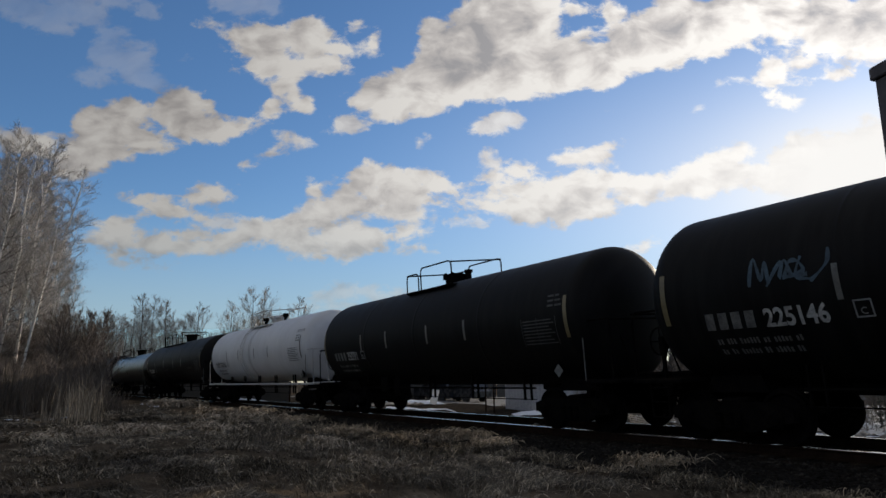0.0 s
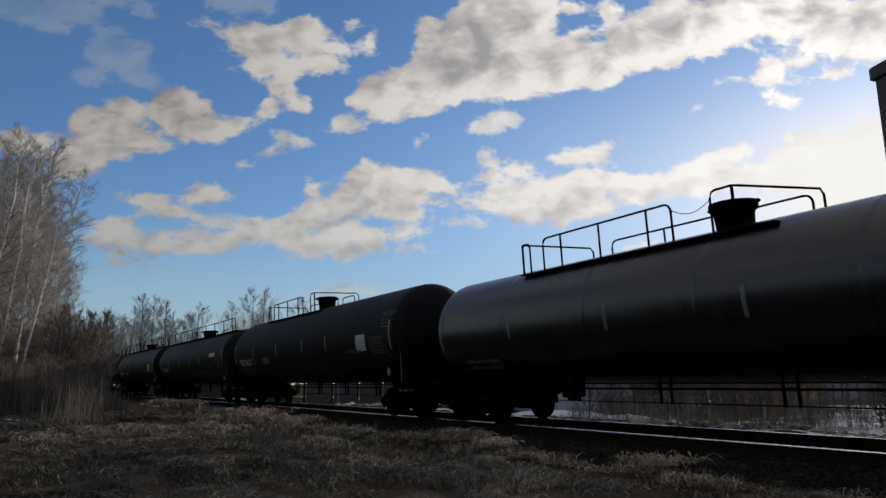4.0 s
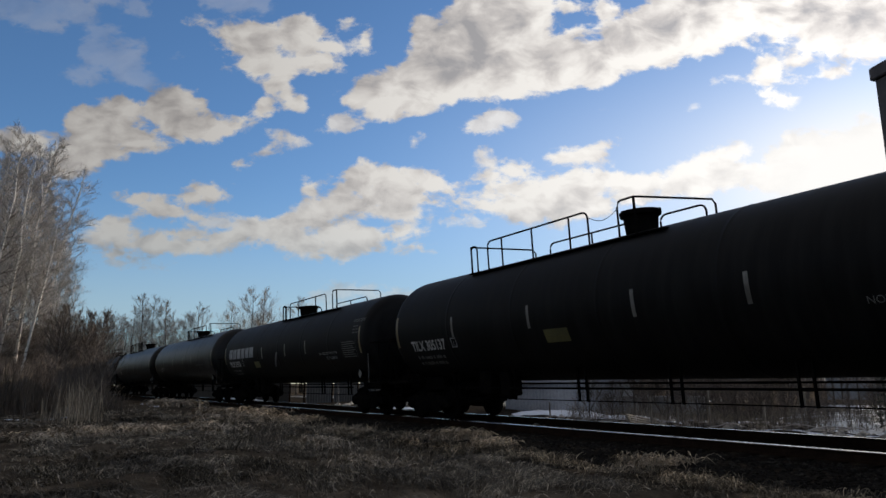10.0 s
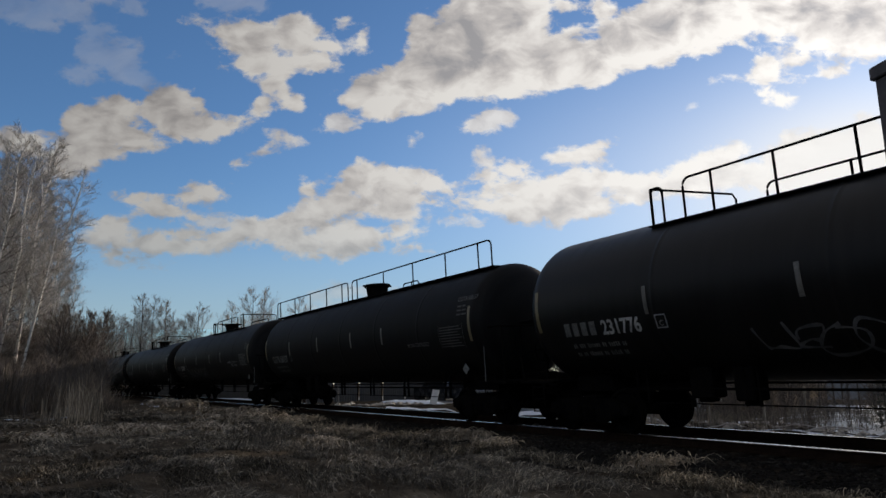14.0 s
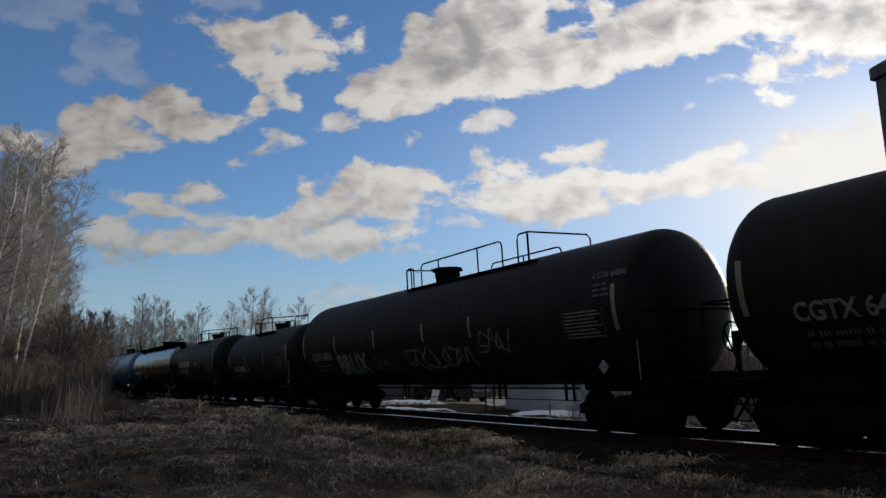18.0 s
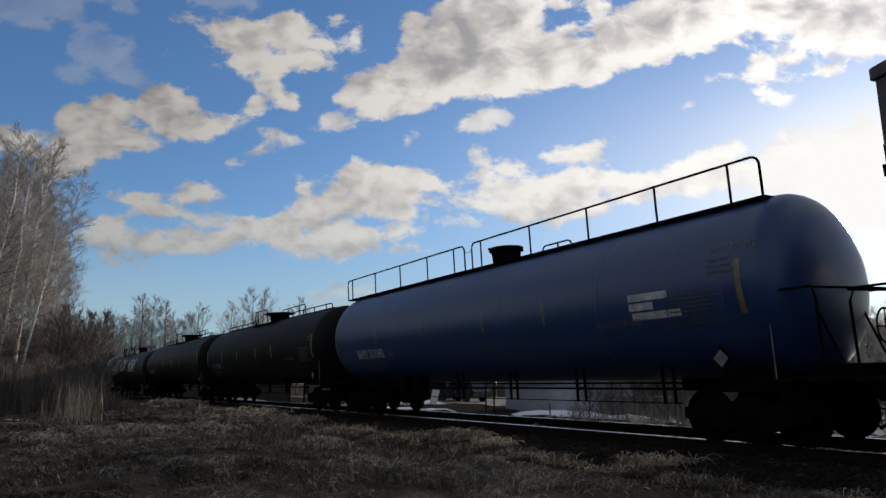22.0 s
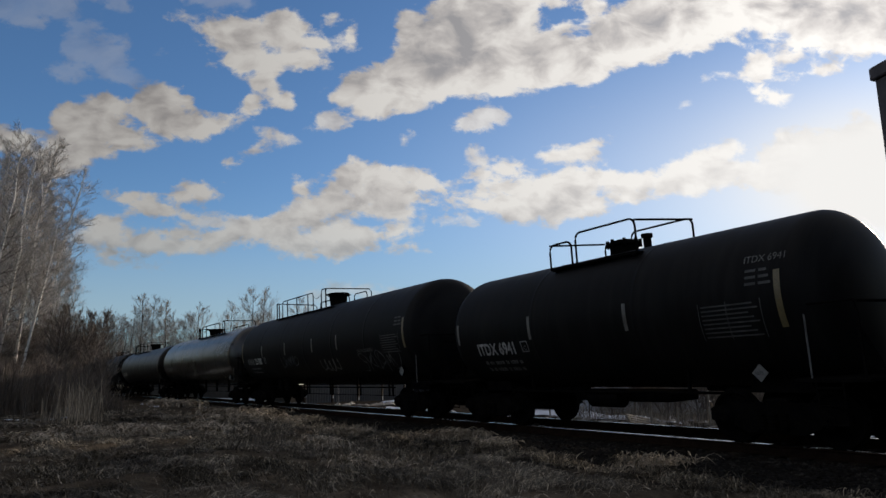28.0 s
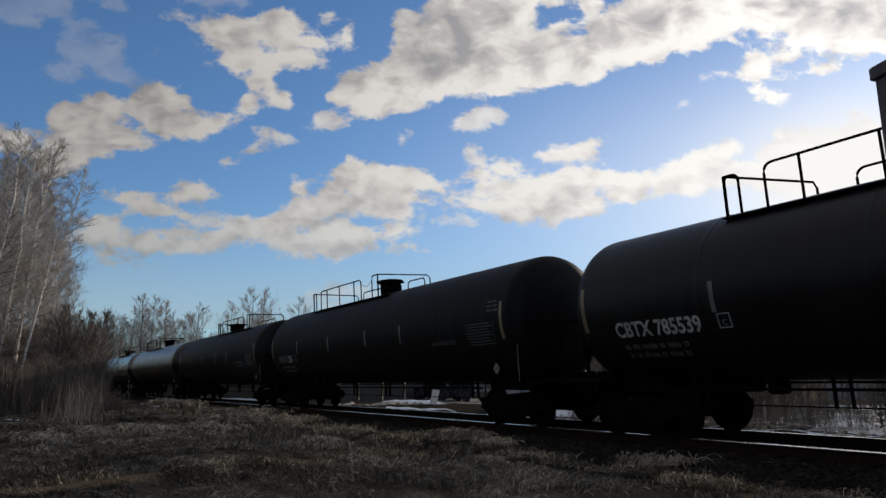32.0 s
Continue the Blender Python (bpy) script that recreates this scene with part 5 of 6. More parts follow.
LOW_BANK = [(640, 516, 58, 13, 0), (582, 531, 42, 10, 0), (702, 520, 52, 12, 0), (600, 548, 54, 10, 0), (230, 468, 48, 5, 4), (382, 394, 32, 7, 5), (816, 395, 32, 4, 0), (1282, 151, 15, 6, 0), (1236, 190, 15, 9, -30), (1070, 198, 13, 4, 0), (370, 40, 13, 4, 0)]


def make_clouds():
    f = 1214.0
    mat = STAND.to_3x3()
    eye = Vector(EYE)
    step = 6
    xs, ys = np.arange(-80, 1621, step), np.arange(-90, 600, step)
    X, Y = np.meshgrid(xs.astype(float), ys.astype(float))
    solid = BANK_HIGH + BANK_CREST + BANK_BRIGHT + FLAKES + BANK_TOP_LEFT + BANK_LEFT + BANK_MID + BANK_MID_LEFT + BANK_RIGHT + BANK_SUN
    puffs = [(p, 1.0) for p in solid] + [(p, 0.88) for p in WISPS] + [((a, b, 1.25 * c, 1.25 * d, e), 0.38) for a, b, c, d, e in VEILS] + [(p, 0.62) for p in LOW_BANK]

    def depth_at(X, Y):
        """How far inside the cloud's outline a place lies, and how dense the puff is there."""
        total, dense = np.zeros_like(X), np.zeros_like(X)
        for (cx, cy, rx, ry, tilt), k in puffs:
            c, s = math.cos(radians(tilt)), math.sin(radians(tilt))
            u, v = (X - cx) * c + (Y - cy) * s, (Y - cy) * c - (X - cx) * s
            r = np.sqrt((u / (rx * 0.96)) ** 2 + (v / (ry * 0.96)) ** 2)
            e = np.exp(np.clip((1 - r) * min(rx, ry, 75) / 5.0, -12, 15))
            total += e
            dense += e * k
        return 5.0 * np.log(total), dense / total
    s, dense = depth_at(X, Y)
    dx, dy = np.where(Y < 262, 0.55, 0.45), np.where(Y < 262, 0.83, -0.89)

    def bulk(s):
        return 1 - np.exp(-np.clip(s, 0, None) / 26.0)
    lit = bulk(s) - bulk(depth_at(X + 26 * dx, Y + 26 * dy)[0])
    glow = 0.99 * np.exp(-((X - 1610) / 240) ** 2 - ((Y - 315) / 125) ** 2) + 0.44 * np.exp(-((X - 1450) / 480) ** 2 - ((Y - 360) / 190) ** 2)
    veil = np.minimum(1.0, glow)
    haze = 0.60 * np.exp(-(np.clip(600 - Y, 0, None) / 150) ** 2)
    verts = []
    for y in ys:
        for x in xs:
            way = mat @ Vector(((x - 784) / f, (441 - y) / f, -1))
            verts.append(eye + way * ((400 - eye.z) / way.z))
    n = len(xs)
    faces = [(i * n + j, i * n + j + 1, (i + 1) * n + j + 1, (i + 1) * n + j) for i in range(len(ys) - 1) for j in range(n - 1)]
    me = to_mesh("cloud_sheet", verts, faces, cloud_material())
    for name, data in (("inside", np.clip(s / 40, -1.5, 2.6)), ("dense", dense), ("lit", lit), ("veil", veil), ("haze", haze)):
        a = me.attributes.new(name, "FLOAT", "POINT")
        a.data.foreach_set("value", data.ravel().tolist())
    at = np.zeros(len(me.loops), dtype=np.int32)
    me.loops.foreach_get("vertex_index", at)
    uv = np.stack([X.ravel()[at] / 1000, Y.ravel()[at] / 1000], 1)
    me.uv_layers.new(name="UVMap").data.foreach_set("uv", uv.ravel().astype(np.float32))
    return tagged(new("clouds", me), "broken white and grey clouds lit from behind", "clouds", kind="structure")


CLOUDS = make_clouds()


def make_fill_clouds():
    """The same broken sheet overhead and behind, outside the view. Added as a glowing fill light."""
    m = bpy.data.materials.new("lit_cloud")
    m.use_nodes = True
    nt = m.node_tree
    nt.nodes.clear()
    n = noise_node(nt, 0.004, 8, 0.6)
    at = nt.nodes.new("ShaderNodeAttribute")
    at.attribute_name = "cover"
    mul = nt.nodes.new("ShaderNodeMath")
    mul.operation = "MULTIPLY"
    r = ramp_node(nt, n.outputs[0], [(0.42, (0, 0, 0)), (0.58, (1, 1, 1))])
    nt.links.new(r.outputs[0], mul.inputs[0])
    nt.links.new(at.outputs["Fac"], mul.inputs[1])
    em = nt.nodes.new("ShaderNodeEmission")
    em.inputs[0].default_value = (0.78, 0.745, 0.71, 1)
    # glow strength chosen to brighten ground, tanks and their reflections
    em.inputs[1].default_value = 0.78
    tr = nt.nodes.new("ShaderNodeBsdfTransparent")
    mx = nt.nodes.new("ShaderNodeMixShader")
    out = nt.nodes.new("ShaderNodeOutputMaterial")
    nt.links.new(mul.outputs[0], mx.inputs[0])
    nt.links.new(tr.outputs[0], mx.inputs[1])
    nt.links.new(em.outputs[0], mx.inputs[2])
    nt.links.new(mx.outputs[0], out.inputs[0])
    mat = STAND.to_3x3().transposed()
    sx, sy = SUN_DIR.x / SUN_DIR.z * 430, SUN_DIR.y / SUN_DIR.z * 430
    verts, cov = [], []
    k = 150
    for i in range(k + 1):
        for j in range(k + 1):
            x, y = -9000 + 18000 * i / k, -9000 + 18000 * j / k
            w = mat @ Vector((x, y, 430))
            c = 1.0
            if w.z < 0:
                px, py = 784 + 1214 * w.x / -w.z, 441 - 1214 * w.y / -w.z
                out_x = max(-160 - px, px - 1728, -160 - py, 0)
                c = smooth01(0, 160, out_x)
            c *= smooth01(330, 560, math.hypot(x - sx, y - sy)) * (1 - smooth01(7000, 8900, math.hypot(x, y)))
            verts.append((x, y, 430))
            cov.append(c)
    faces = [(i * (k + 1) + j, (i + 1) * (k + 1) + j, (i + 1) * (k + 1) + j + 1, i * (k + 1) + j + 1) for i in range(k) for j in range(k)]
    me = to_mesh("cloud_sheet", verts, faces, m)
    a = me.attributes.new("cover", "FLOAT", "POINT")
    a.data.foreach_set("value", cov)
    return tagged(new("clouds_overhead", me), "unseen glowing sheet of broken white cloud added overhead and behind", "clouds", kind="structure")


make_fill_clouds()

# ---- bare trees ----


def ribbon(v, f, a, b, w0, w1, side):
    n = len(v)
    v += [a - side * w0, a + side * w0, b + side * w1, b - side * w1]
    f.append((n, n + 1, n + 2, n + 3))


def grow_tree(seed, H, r0, limbs, reach, steep, droop=0.0, subs=8, twigs=7, start=0.2, twig_w=0.009, taper=0.75, top=1.02):
    rg = random.Random(seed)
    trunk, arms = Geo(), Geo()
    tv, tf = [], []
    lean = Vector((rg.uniform(-0.05, 0.05), rg.uniform(-0.05, 0.05), 0))
    wob = [Vector((rg.uniform(-1, 1), rg.uniform(-1, 1), 0)) * 0.012 * H for _ in range(9)]
    path = [Vector((0, 0, -0.3))] + [lean * H * (k / 8) + wob[k] * (k / 8) + Vector((0, 0, H * k / 8)) for k in range(1, 9)]
    trunk.tube(path, r0, 9, 0.02)

    def trunk_at(u):
        k = min(int(u * 8), 7)
        return path[k].lerp(path[k + 1], u * 8 - k)

    def rv():
        return Vector((rg.gauss(0, 1), rg.gauss(0, 1), rg.gauss(0, 1))).normalized()
    for i in range(limbs):
        u = start + (0.97 - start) * (i + rg.random()) / limbs
        p = trunk_at(u)
        az = rg.uniform(0, 6.283)
        st = radians(steep + rg.uniform(-14, 14))
        d = Vector((math.cos(az) * math.cos(st), math.sin(az) * math.cos(st), math.sin(st)))
        ln = reach * H * (top - u) ** taper * rg.uniform(0.65, 1.2)
        pts = [p]
        for k in range(4):
            d = (d + rv() * 0.13 + Vector((0, 0, 0.10))).normalized()
            pts.append(pts[-1] + d * ln / 4)
        br = r0 * 0.24 * (1 - u) ** 0.8 + 0.007
        arms.tube(pts, br, 5, 0.007, cap=False)
        for j in range(subs):
            w = rg.uniform(0.2, 1.0)
            k = min(int(w * 4), 3)
            q = pts[k].lerp(pts[k + 1], w * 4 - k)
            sd = (d * 0.75 + rv() * 0.62 + Vector((0, 0, 0.25 - droop))).normalized()
            sl = ln * rg.uniform(0.3, 0.8) * (1 - 0.45 * w)
            q2 = q + sd * sl * 0.5
            sd = (sd + rv() * 0.25 + Vector((0, 0, 0.12 - droop))).normalized()
            q3 = q2 + sd * sl * 0.5
            side = sd.cross(rv()).normalized()
            ribbon(tv, tf, q, q2, twig_w * 1.5, twig_w * 1.1, side)
            ribbon(tv, tf, q2, q3, twig_w * 1.1, twig_w * 0.6, side)
            for t in range(twigs):
                b = q.lerp(q2, rg.uniform(0.3, 1)) if rg.random() < 0.5 else q2.lerp(q3, rg.random())
                td = (sd + rv() * 0.6 + Vector((0, 0, 0.15 - droop * 1.5))).normalized()
                e = b + td * sl * rg.uniform(0.22, 0.6)
                ribbon(tv, tf, b, e, twig_w * 0.8, twig_w * 0.35, td.cross(rv()).normalized())
    return trunk, arms, tv, tf


def make_tree(name, bark, label, category, group, twig=None, **kw):
    trunk, arms, tv, tf = grow_tree(**kw)
    t = root(name, label, category, group)
    tr = part("trunk", trunk.mesh("trunk", bark, True), t)
    part("branchwork", to_mesh("branchwork", arms.v, arms.f, M_BARK), t)
    part("crown", to_mesh("crown", tv, tf, twig or M_TWIG), t, "crown of fine leafless twigs")
    return t


def spread(protos, places, rg, lo=0.85, hi=1.15, tilt=(0, 0)):
    """Sets each tree at its place, turned and sized at random; the first of each kind is the tree itself."""
    used = set()
    for i, (x, y, *sc) in enumerate(places):
        p = protos[i % len(protos)]
        k = (sc[0] if sc else 1.0) * rg.uniform(lo, hi)
        m = pose(x, y, ground_z(x, y) - 0.02) @ Matrix.Rotation(radians(rg.uniform(*tilt)), 4, Vector((-0.855, 0.518, 0))) @ pose(0, 0, 0, 0, 0, rg.uniform(0, 360))
        if p.name in used:
            t = copy_thing(p, m)
        else:
            used.add(p.name)
            t = p
            t.matrix_basis = m
        t.scale = (k, k, k * rg.uniform(0.93, 1.07))


def bearing(px, dist):
    """A place on the ground at that distance, along a bearing counted in thousandths across the view."""
    w = STAND.to_3x3() @ Vector(((px - 784) / 1214.0, -0.205, -1))
    w.z = 0
    w.normalize()
    return (w.x * dist, w.y * dist)


def seen_place(px, py):
    """Where the ground meets a line of sight, in thousandths across and down the view."""
    w = STAND.to_3x3() @ Vector(((px - 784) / 1214.0, (441 - py) / 1214.0, -1))
    w = w / math.hypot(w.x, w.y)
    d = 2.0
    while d < 120 and EYE[2] + w.z * d > ground_z(w.x * d, w.y * d):
        d += 0.05 + d * 0.004
    return w.x * d, w.y * d


def across(x, y):
    """The bearing of a place, in thousandths across the view."""
    w = STAND.to_3x3().transposed() @ Vector((x, y, 0))
    return 784 + 1214.0 * w.x / -w.z


rgv = random.Random(11)
birches = [make_tree("birch_tree", M_BIRCH, "tall leafless birch with white trunk in a thicket", "tree", "birches", twig=M_BIRCHTWIG, seed=20 + i, H=16.4, r0=0.13, limbs=66 if i % 2 else 54, reach=0.155, steep=27, droop=0.06, subs=17, twigs=13, start=0.16 if i % 2 else 0.36, twig_w=0.0046, taper=0.36, top=1.05) for i in range(4)]
spread(birches, [(*bearing(px, d), k) for px, d, k in ((-80, 50, 1.0), (-50, 46, 0.95), (-36, 52, 1.02), (-16, 49, 0.98), (4, 54, 1.04), (18, 50, 0.97), (40, 57, 0.98), (-22, 58, 1.12), (-70, 57, 1.1), (30, 62, 1.05), (-112, 52, 1.0), (-44, 63, 1.12), (58, 66, 0.86), (2, 66, 1.12), (72, 52, 0.66), (88, 56, 0.55), (-98, 61, 1.1), (70, 60, 0.62), (26, 47, 0.72))], rgv, 0.96, 1.04, (3, 9))
shrubs = [make_tree("bare_shrub", M_BARK, "leafless brown thicket shrub", "shrub", "thicket shrubs", seed=50 + i, H=3.6, r0=0.04, limbs=34, reach=0.55, steep=55, subs=8, twigs=6, start=0.03, twig_w=0.007, twig=M_SHRUBTWIG) for i in range(3)]
spread(shrubs, [(-47 - 1.7 * (i % 9) + rgv.uniform(-1, 1), -3.0 + 0.75 * (i % 10) + rgv.uniform(-0.5, 0.5), 1.3) for i in range(44)] + [(-33 - 1.3 * (i % 7) + rgv.uniform(-0.8, 0.8), -1.6 + 0.62 * (i % 8) + rgv.uniform(-0.5, 0.5), 0.55) for i in range(26)] + [(-66 - 4 * i, 3.0 + 0.4 * i, 1.3) for i in range(8)], rgv, 0.8, 1.3)


far_trees = [make_tree("bare_tree", M_BARK, "leafless broad tree beyond the track", "tree", "far bare trees", twig=M_FARTWIG, seed=80 + i, H=12.5, r0=0.14, limbs=30, reach=0.40, steep=40, droop=0.02, subs=13, twigs=10, start=0.18, twig_w=0.0085, taper=0.7, top=1.06) for i in range(4)]
spots = []
for px, dist, k in ((158, 150, 1.0), (176, 140, 1.05), (196, 135, 1.1), (222, 125, 1.1), (244, 112, 1.2), (262, 126, 1.2), (290, 112, 1.2), (302, 130, 1.1), (205, 165, 1.2), (232, 160, 1.2), (318, 140, 1.0), (338, 118, 1.05), (330, 128, 1.1), (352, 135, 0.95), (368, 140, 0.9), (400, 100, 0.98), (424, 104, 0.85), (440, 96, 1.15), (454, 98, 1.15), (468, 108, 1.0), (388, 130, 0.85), (524, 92, 1.05), (146, 170, 1.2), (168, 180, 1.2), (272, 165, 1.15), (310, 175, 1.1), (184, 150, 1.1), (214, 150, 1.1), (252, 145, 1.1), (282, 145, 1.1), (340, 150, 1.0)):
    spots.append((*bearing(px, dist), k))
for px, dist, k in ((1448, 40, 0.38), (1475, 46, 0.4), (1500, 38, 0.36), (1545, 36, 0.36), (1562, 44, 0.4), (1600, 40, 0.4), (1430, 60, 0.5), (1350, 70, 0.45), (1520, 30, 0.3), (1580, 31, 0.32), (1640, 33, 0.35), (1620, 27, 0.3)):
    spots.append((*bearing(px, dist), k))
spread(far_trees, spots, rgv, 0.94, 1.06)
bush = [make_tree("bare_bush", M_BARK, "low leafless bush on the far side of the track", "bush", "trackside bushes", twig=M_SHRUBTWIG, seed=120 + i, H=1.9, r0=0.022, limbs=26, reach=0.6, steep=50, subs=6, twigs=5, start=0.02, twig_w=0.006) for i in range(3)]
spots = []
for i in range(30):
    px = 1040 + 540 * (i / 30) + rgv.uniform(-15, 15)
    spots.append((*bearing(px, rgv.uniform(22, 30)), rgv.uniform(0.45, 0.9)))
for i in range(70):
    px = 985 + 640 * (i / 70) + rgv.uniform(-10, 10)
    place = (*bearing(px, rgv.uniform(31, 48)), rgv.uniform(1.3, 2.2))
    if px < 1420 or i % 4 == 0:
        spots.append(place)
spread(bush, spots, rgv, 0.7, 1.25)

# ---- reeds, grass, ballast ----


def blades(rg, places, material, name, label, hmin, hmax, w, per, bend=0.35, fan=0.08):
    v, f = [], []
    for x, y, k in places:
        z = ground_z(x, y) - 0.02
        for _ in range(per):
            a = rg.uniform(0, 6.283)
            bx, by = x + rg.gauss(0, fan), y + rg.gauss(0, fan)
            h = rg.uniform(hmin, hmax) * k
            lx, ly = math.cos(a) * h * bend * rg.random(), math.sin(a) * h * bend * rg.random()
            sa = rg.uniform(0, 3.1416)
            sx, sy = math.cos(sa) * w * rg.uniform(0.6, 1.3), math.sin(sa) * w * rg.uniform(0.6, 1.3)
            n = len(v)
            v += [(bx - sx, by - sy, z), (bx + sx, by + sy, z), (bx + lx * 0.4 + sx * 0.7, by + ly * 0.4 + sy * 0.7, z + h * 0.62), (bx + lx * 0.4 - sx * 0.7, by + ly * 0.4 - sy * 0.7, z + h * 0.62), (bx + lx, by + ly, z + h * (0.98 - 0.25 * rg.random() * bend))]
            f += [(n, n + 1, n + 2, n + 3), (n + 3, n + 2, n + 4)]
    return tagged(new(name, to_mesh(name, v, f, material)), label, "grass", kind="stuff")


def strands(rg, places, material, name, label, broad=1.0):
    """Long dead blades that rise from a tussock and fall over on to the turf."""
    v, f = [], []
    for x, y, k, way, count in places:
        for _ in range(count):
            a = way + rg.gauss(0, 0.9) if way is not None else rg.uniform(0, 6.283)
            ca, sa = math.cos(a), math.sin(a)
            ln = rg.uniform(0.09, 0.26) * k
            h = rg.uniform(0.02, 0.10) * k
            w = rg.uniform(0.002, 0.0042) * broad * max(1.0, math.hypot(x, y) / 8)
            bx, by = x + rg.gauss(0, 0.07), y + rg.gauss(0, 0.07)
            bend = rg.uniform(-0.5, 0.5)
            n = len(v)
            for u, hh, ww in ((0.0, 0.0, 1.0), (0.3, 0.8, 1.0), (0.65, 1.0, 0.85), (1.0, 0.25, 0.3)):
                px, py = bx + ca * ln * u - sa * bend * ln * u * u, by + sa * ln * u + ca * bend * ln * u * u
                z = ground_z(px, py) + h * hh + 0.004
                v += [(px + sa * w * ww, py - ca * w * ww, z), (px - sa * w * ww, py + ca * w * ww, z + w * 0.6)]
            f += [(n + 2 * q, n + 2 * q + 1, n + 2 * q + 3, n + 2 * q + 2) for q in range(3)]
    return tagged(new(name, to_mesh(name, v, f, material)), label, "grass", kind="stuff")


rgg = random.Random(31)


def turf(x, y):
    """How thick the dead grass lies: clumps with bare hollows between."""
    m = lump(x * 0.5, y * 0.5, 21) + 0.7 * lump(x * 1.3, y * 1.3, 22) + 0.35 * lump(x * 3.1, y * 3.1, 23)
    m -= 1.2 * math.exp(-((x + 11.5) / 3.4) ** 2 - ((y - 6.6) / 0.8) ** 2)
    if y < 1.4 and x > -16:
        m -= 0.2
    m += 0.45 * math.exp(-((y - track_y(x) - GAUGE / 2 + 3.6) / 0.55) ** 2)
    return m


spots = []
mats = []
while len(mats) < 9500:
    d = 5.4 + 26 * rgg.random() ** 1.5
    x, y = bearing(rgg.uniform(-60, 1640), d)
    q = y - track_y(x) - GAUGE / 2
    if q > -2.5:
        continue
    m = turf(x, y)
    if m < 0.05 + 0.25 * rgg.random():
        if rgg.random() < 0.9:
            continue
        m = 0.0
    mats.append((x, y, 0.7 + 0.7 * max(m, 0), 6.28 * lump(x * 0.3, y * 0.3, 25), 5 + int(14 * max(m, 0))))
mats = [m for m in mats if across(m[0], m[1]) < 960 or rgg.random() < 0.28]
strands(rgg, mats, M_GRASS, "matted_grass", "matted strands of dead grass over tussocks")
while len(spots) < 9000:
    d = 5.6 + 40 * rgg.random() ** 1.5
    x, y = bearing(rgg.uniform(-60, 1640), d)
    q = y - track_y(x) - GAUGE / 2
    if q > -2.55:
        continue
    m = turf(x, y)
    if m < 0.12 or (across(x, y) > 940 and rgg.random() < 0.82):
        continue
    rim = math.exp(-((q + 3.1) / 0.5) ** 2)
    spots.append((x, y, 0.4 + 0.8 * max(m, 0) + 0.4 * rim))
blades(rgg, spots, M_GRASS, "dry_grass", "dry winter grass in tufts", 0.05, 0.2, 0.004, 6, 1.6, 0.07)
spots = []
for cx, cy, n, s in ((-20.5, 8.9, 260, 1.6), (-16.5, 9.1, 170, 1.6), (-25, 8.9, 150, 2.2), (-12.5, 8.8, 90, 1.5), (-34, 8.8, 200, 3.5), (-14.0, 6.1, 40, 0.4), (-9.0, 9.0, 60, 1.2), (-13.2, 3.6, 90, 1.4), (-18.0, 1.6, 90, 0.5), (-17.8, 3.2, 60, 0.6), (-16.0, 4.7, 70, 1.0), (-12.5, 5.2, 90, 1.3), (-9.3, 4.6, 60, 0.5)):
    for _ in range(n):
        x, y = cx + rgg.gauss(0, s), cy + rgg.gauss(0, 0.28 if cy > 8 else 0.5)
        if rgg.random() < (1.0 if across(x, y) < 520 else 0.4 if across(x, y) < 900 else 0.12):
            spots.append((x, y, rgg.uniform(0.7, 1.25)))
blades(rgg, spots, M_GRASS, "tall_grass", "taller straw-coloured grass along the bank", 0.10, 0.27, 0.005, 10, 1.2, 0.09)
# pale straw: centre and half-widths of each patch as it lies in view, and how many tufts
STRAW = [(50, 781, 60, 3, 60), (165, 770, 70, 5, 110), (250, 767, 55, 4, 80), (305, 717, 42, 3, 70), (420, 735, 60, 5, 130), (500, 746, 50, 4, 80), (395, 745, 45, 4, 50), (610, 768, 45, 4, 80), (790, 776, 55, 6, 70), (870, 790, 40, 5, 20), (360, 762, 50, 8, 50), (560, 790, 40, 6, 40), (640, 828, 50, 6, 40), (1150, 824, 80, 6, 30)]
mats = []
for px, py, rx, ry, n in STRAW:
    for _ in range(n):
        x, y = seen_place(px + rgg.gauss(0, rx * 0.55), py + rgg.gauss(0, ry * 0.55))
        mats.append((x, y, rgg.uniform(0.9, 1.6) * (0.6 + math.hypot(x, y) / 30), None, 14))
strands(rgg, mats, M_STRAW, "bleached_straw", "pale matted straw in patches on the turf", 1.4)
spots = []
while len(spots) < 2300:
    x, y = rgg.uniform(-38, -25.5), rgg.uniform(-3.0, 3.6)
    edge = -27.5 - 1.4 * lump(y * 0.6, 3.0, 41)
    if x > edge and rgg.random() < 0.9:
        continue
    if lump(x * 0.5, y * 0.5, 40) < -0.12 or across(x, y) > 175 + 45 * rgg.random():
        continue
    tall = 0.78 + 0.55 * lump(x * 0.45, y * 0.45, 44)
    spots.append((x, y, max(tall, 0.3) * rgg.uniform(0.6, 1.15) * (1.0 if y < 2.6 else 0.75)))
blades(rgg, spots, M_REED, "reeds", "dense stand of dry brown reeds", 1.0, 2.3, 0.010, 4, 0.6, 0.16)
stalks = []
for _ in range(110):
    x, y = seen_place(rgg.gauss(140, 24), rgg.uniform(738, 752))
    stalks.append((x, y, rgg.uniform(0.6, 1.1)))
blades(rgg, stalks, M_STRAW, "pale_reeds", "pale dry reed stalks at the edge of the stand", 0.7, 1.6, 0.009, 3, 0.45, 0.14)
spots = [(*bearing(rgg.uniform(1000, 1620), rgg.uniform(21, 33)), rgg.uniform(0.6, 1.2)) for _ in range(1500)]
blades(rgg, spots, M_WEED, "far_weeds", "dead weeds beyond the track", 0.2, 0.75, 0.007, 4, 0.5, 0.12)


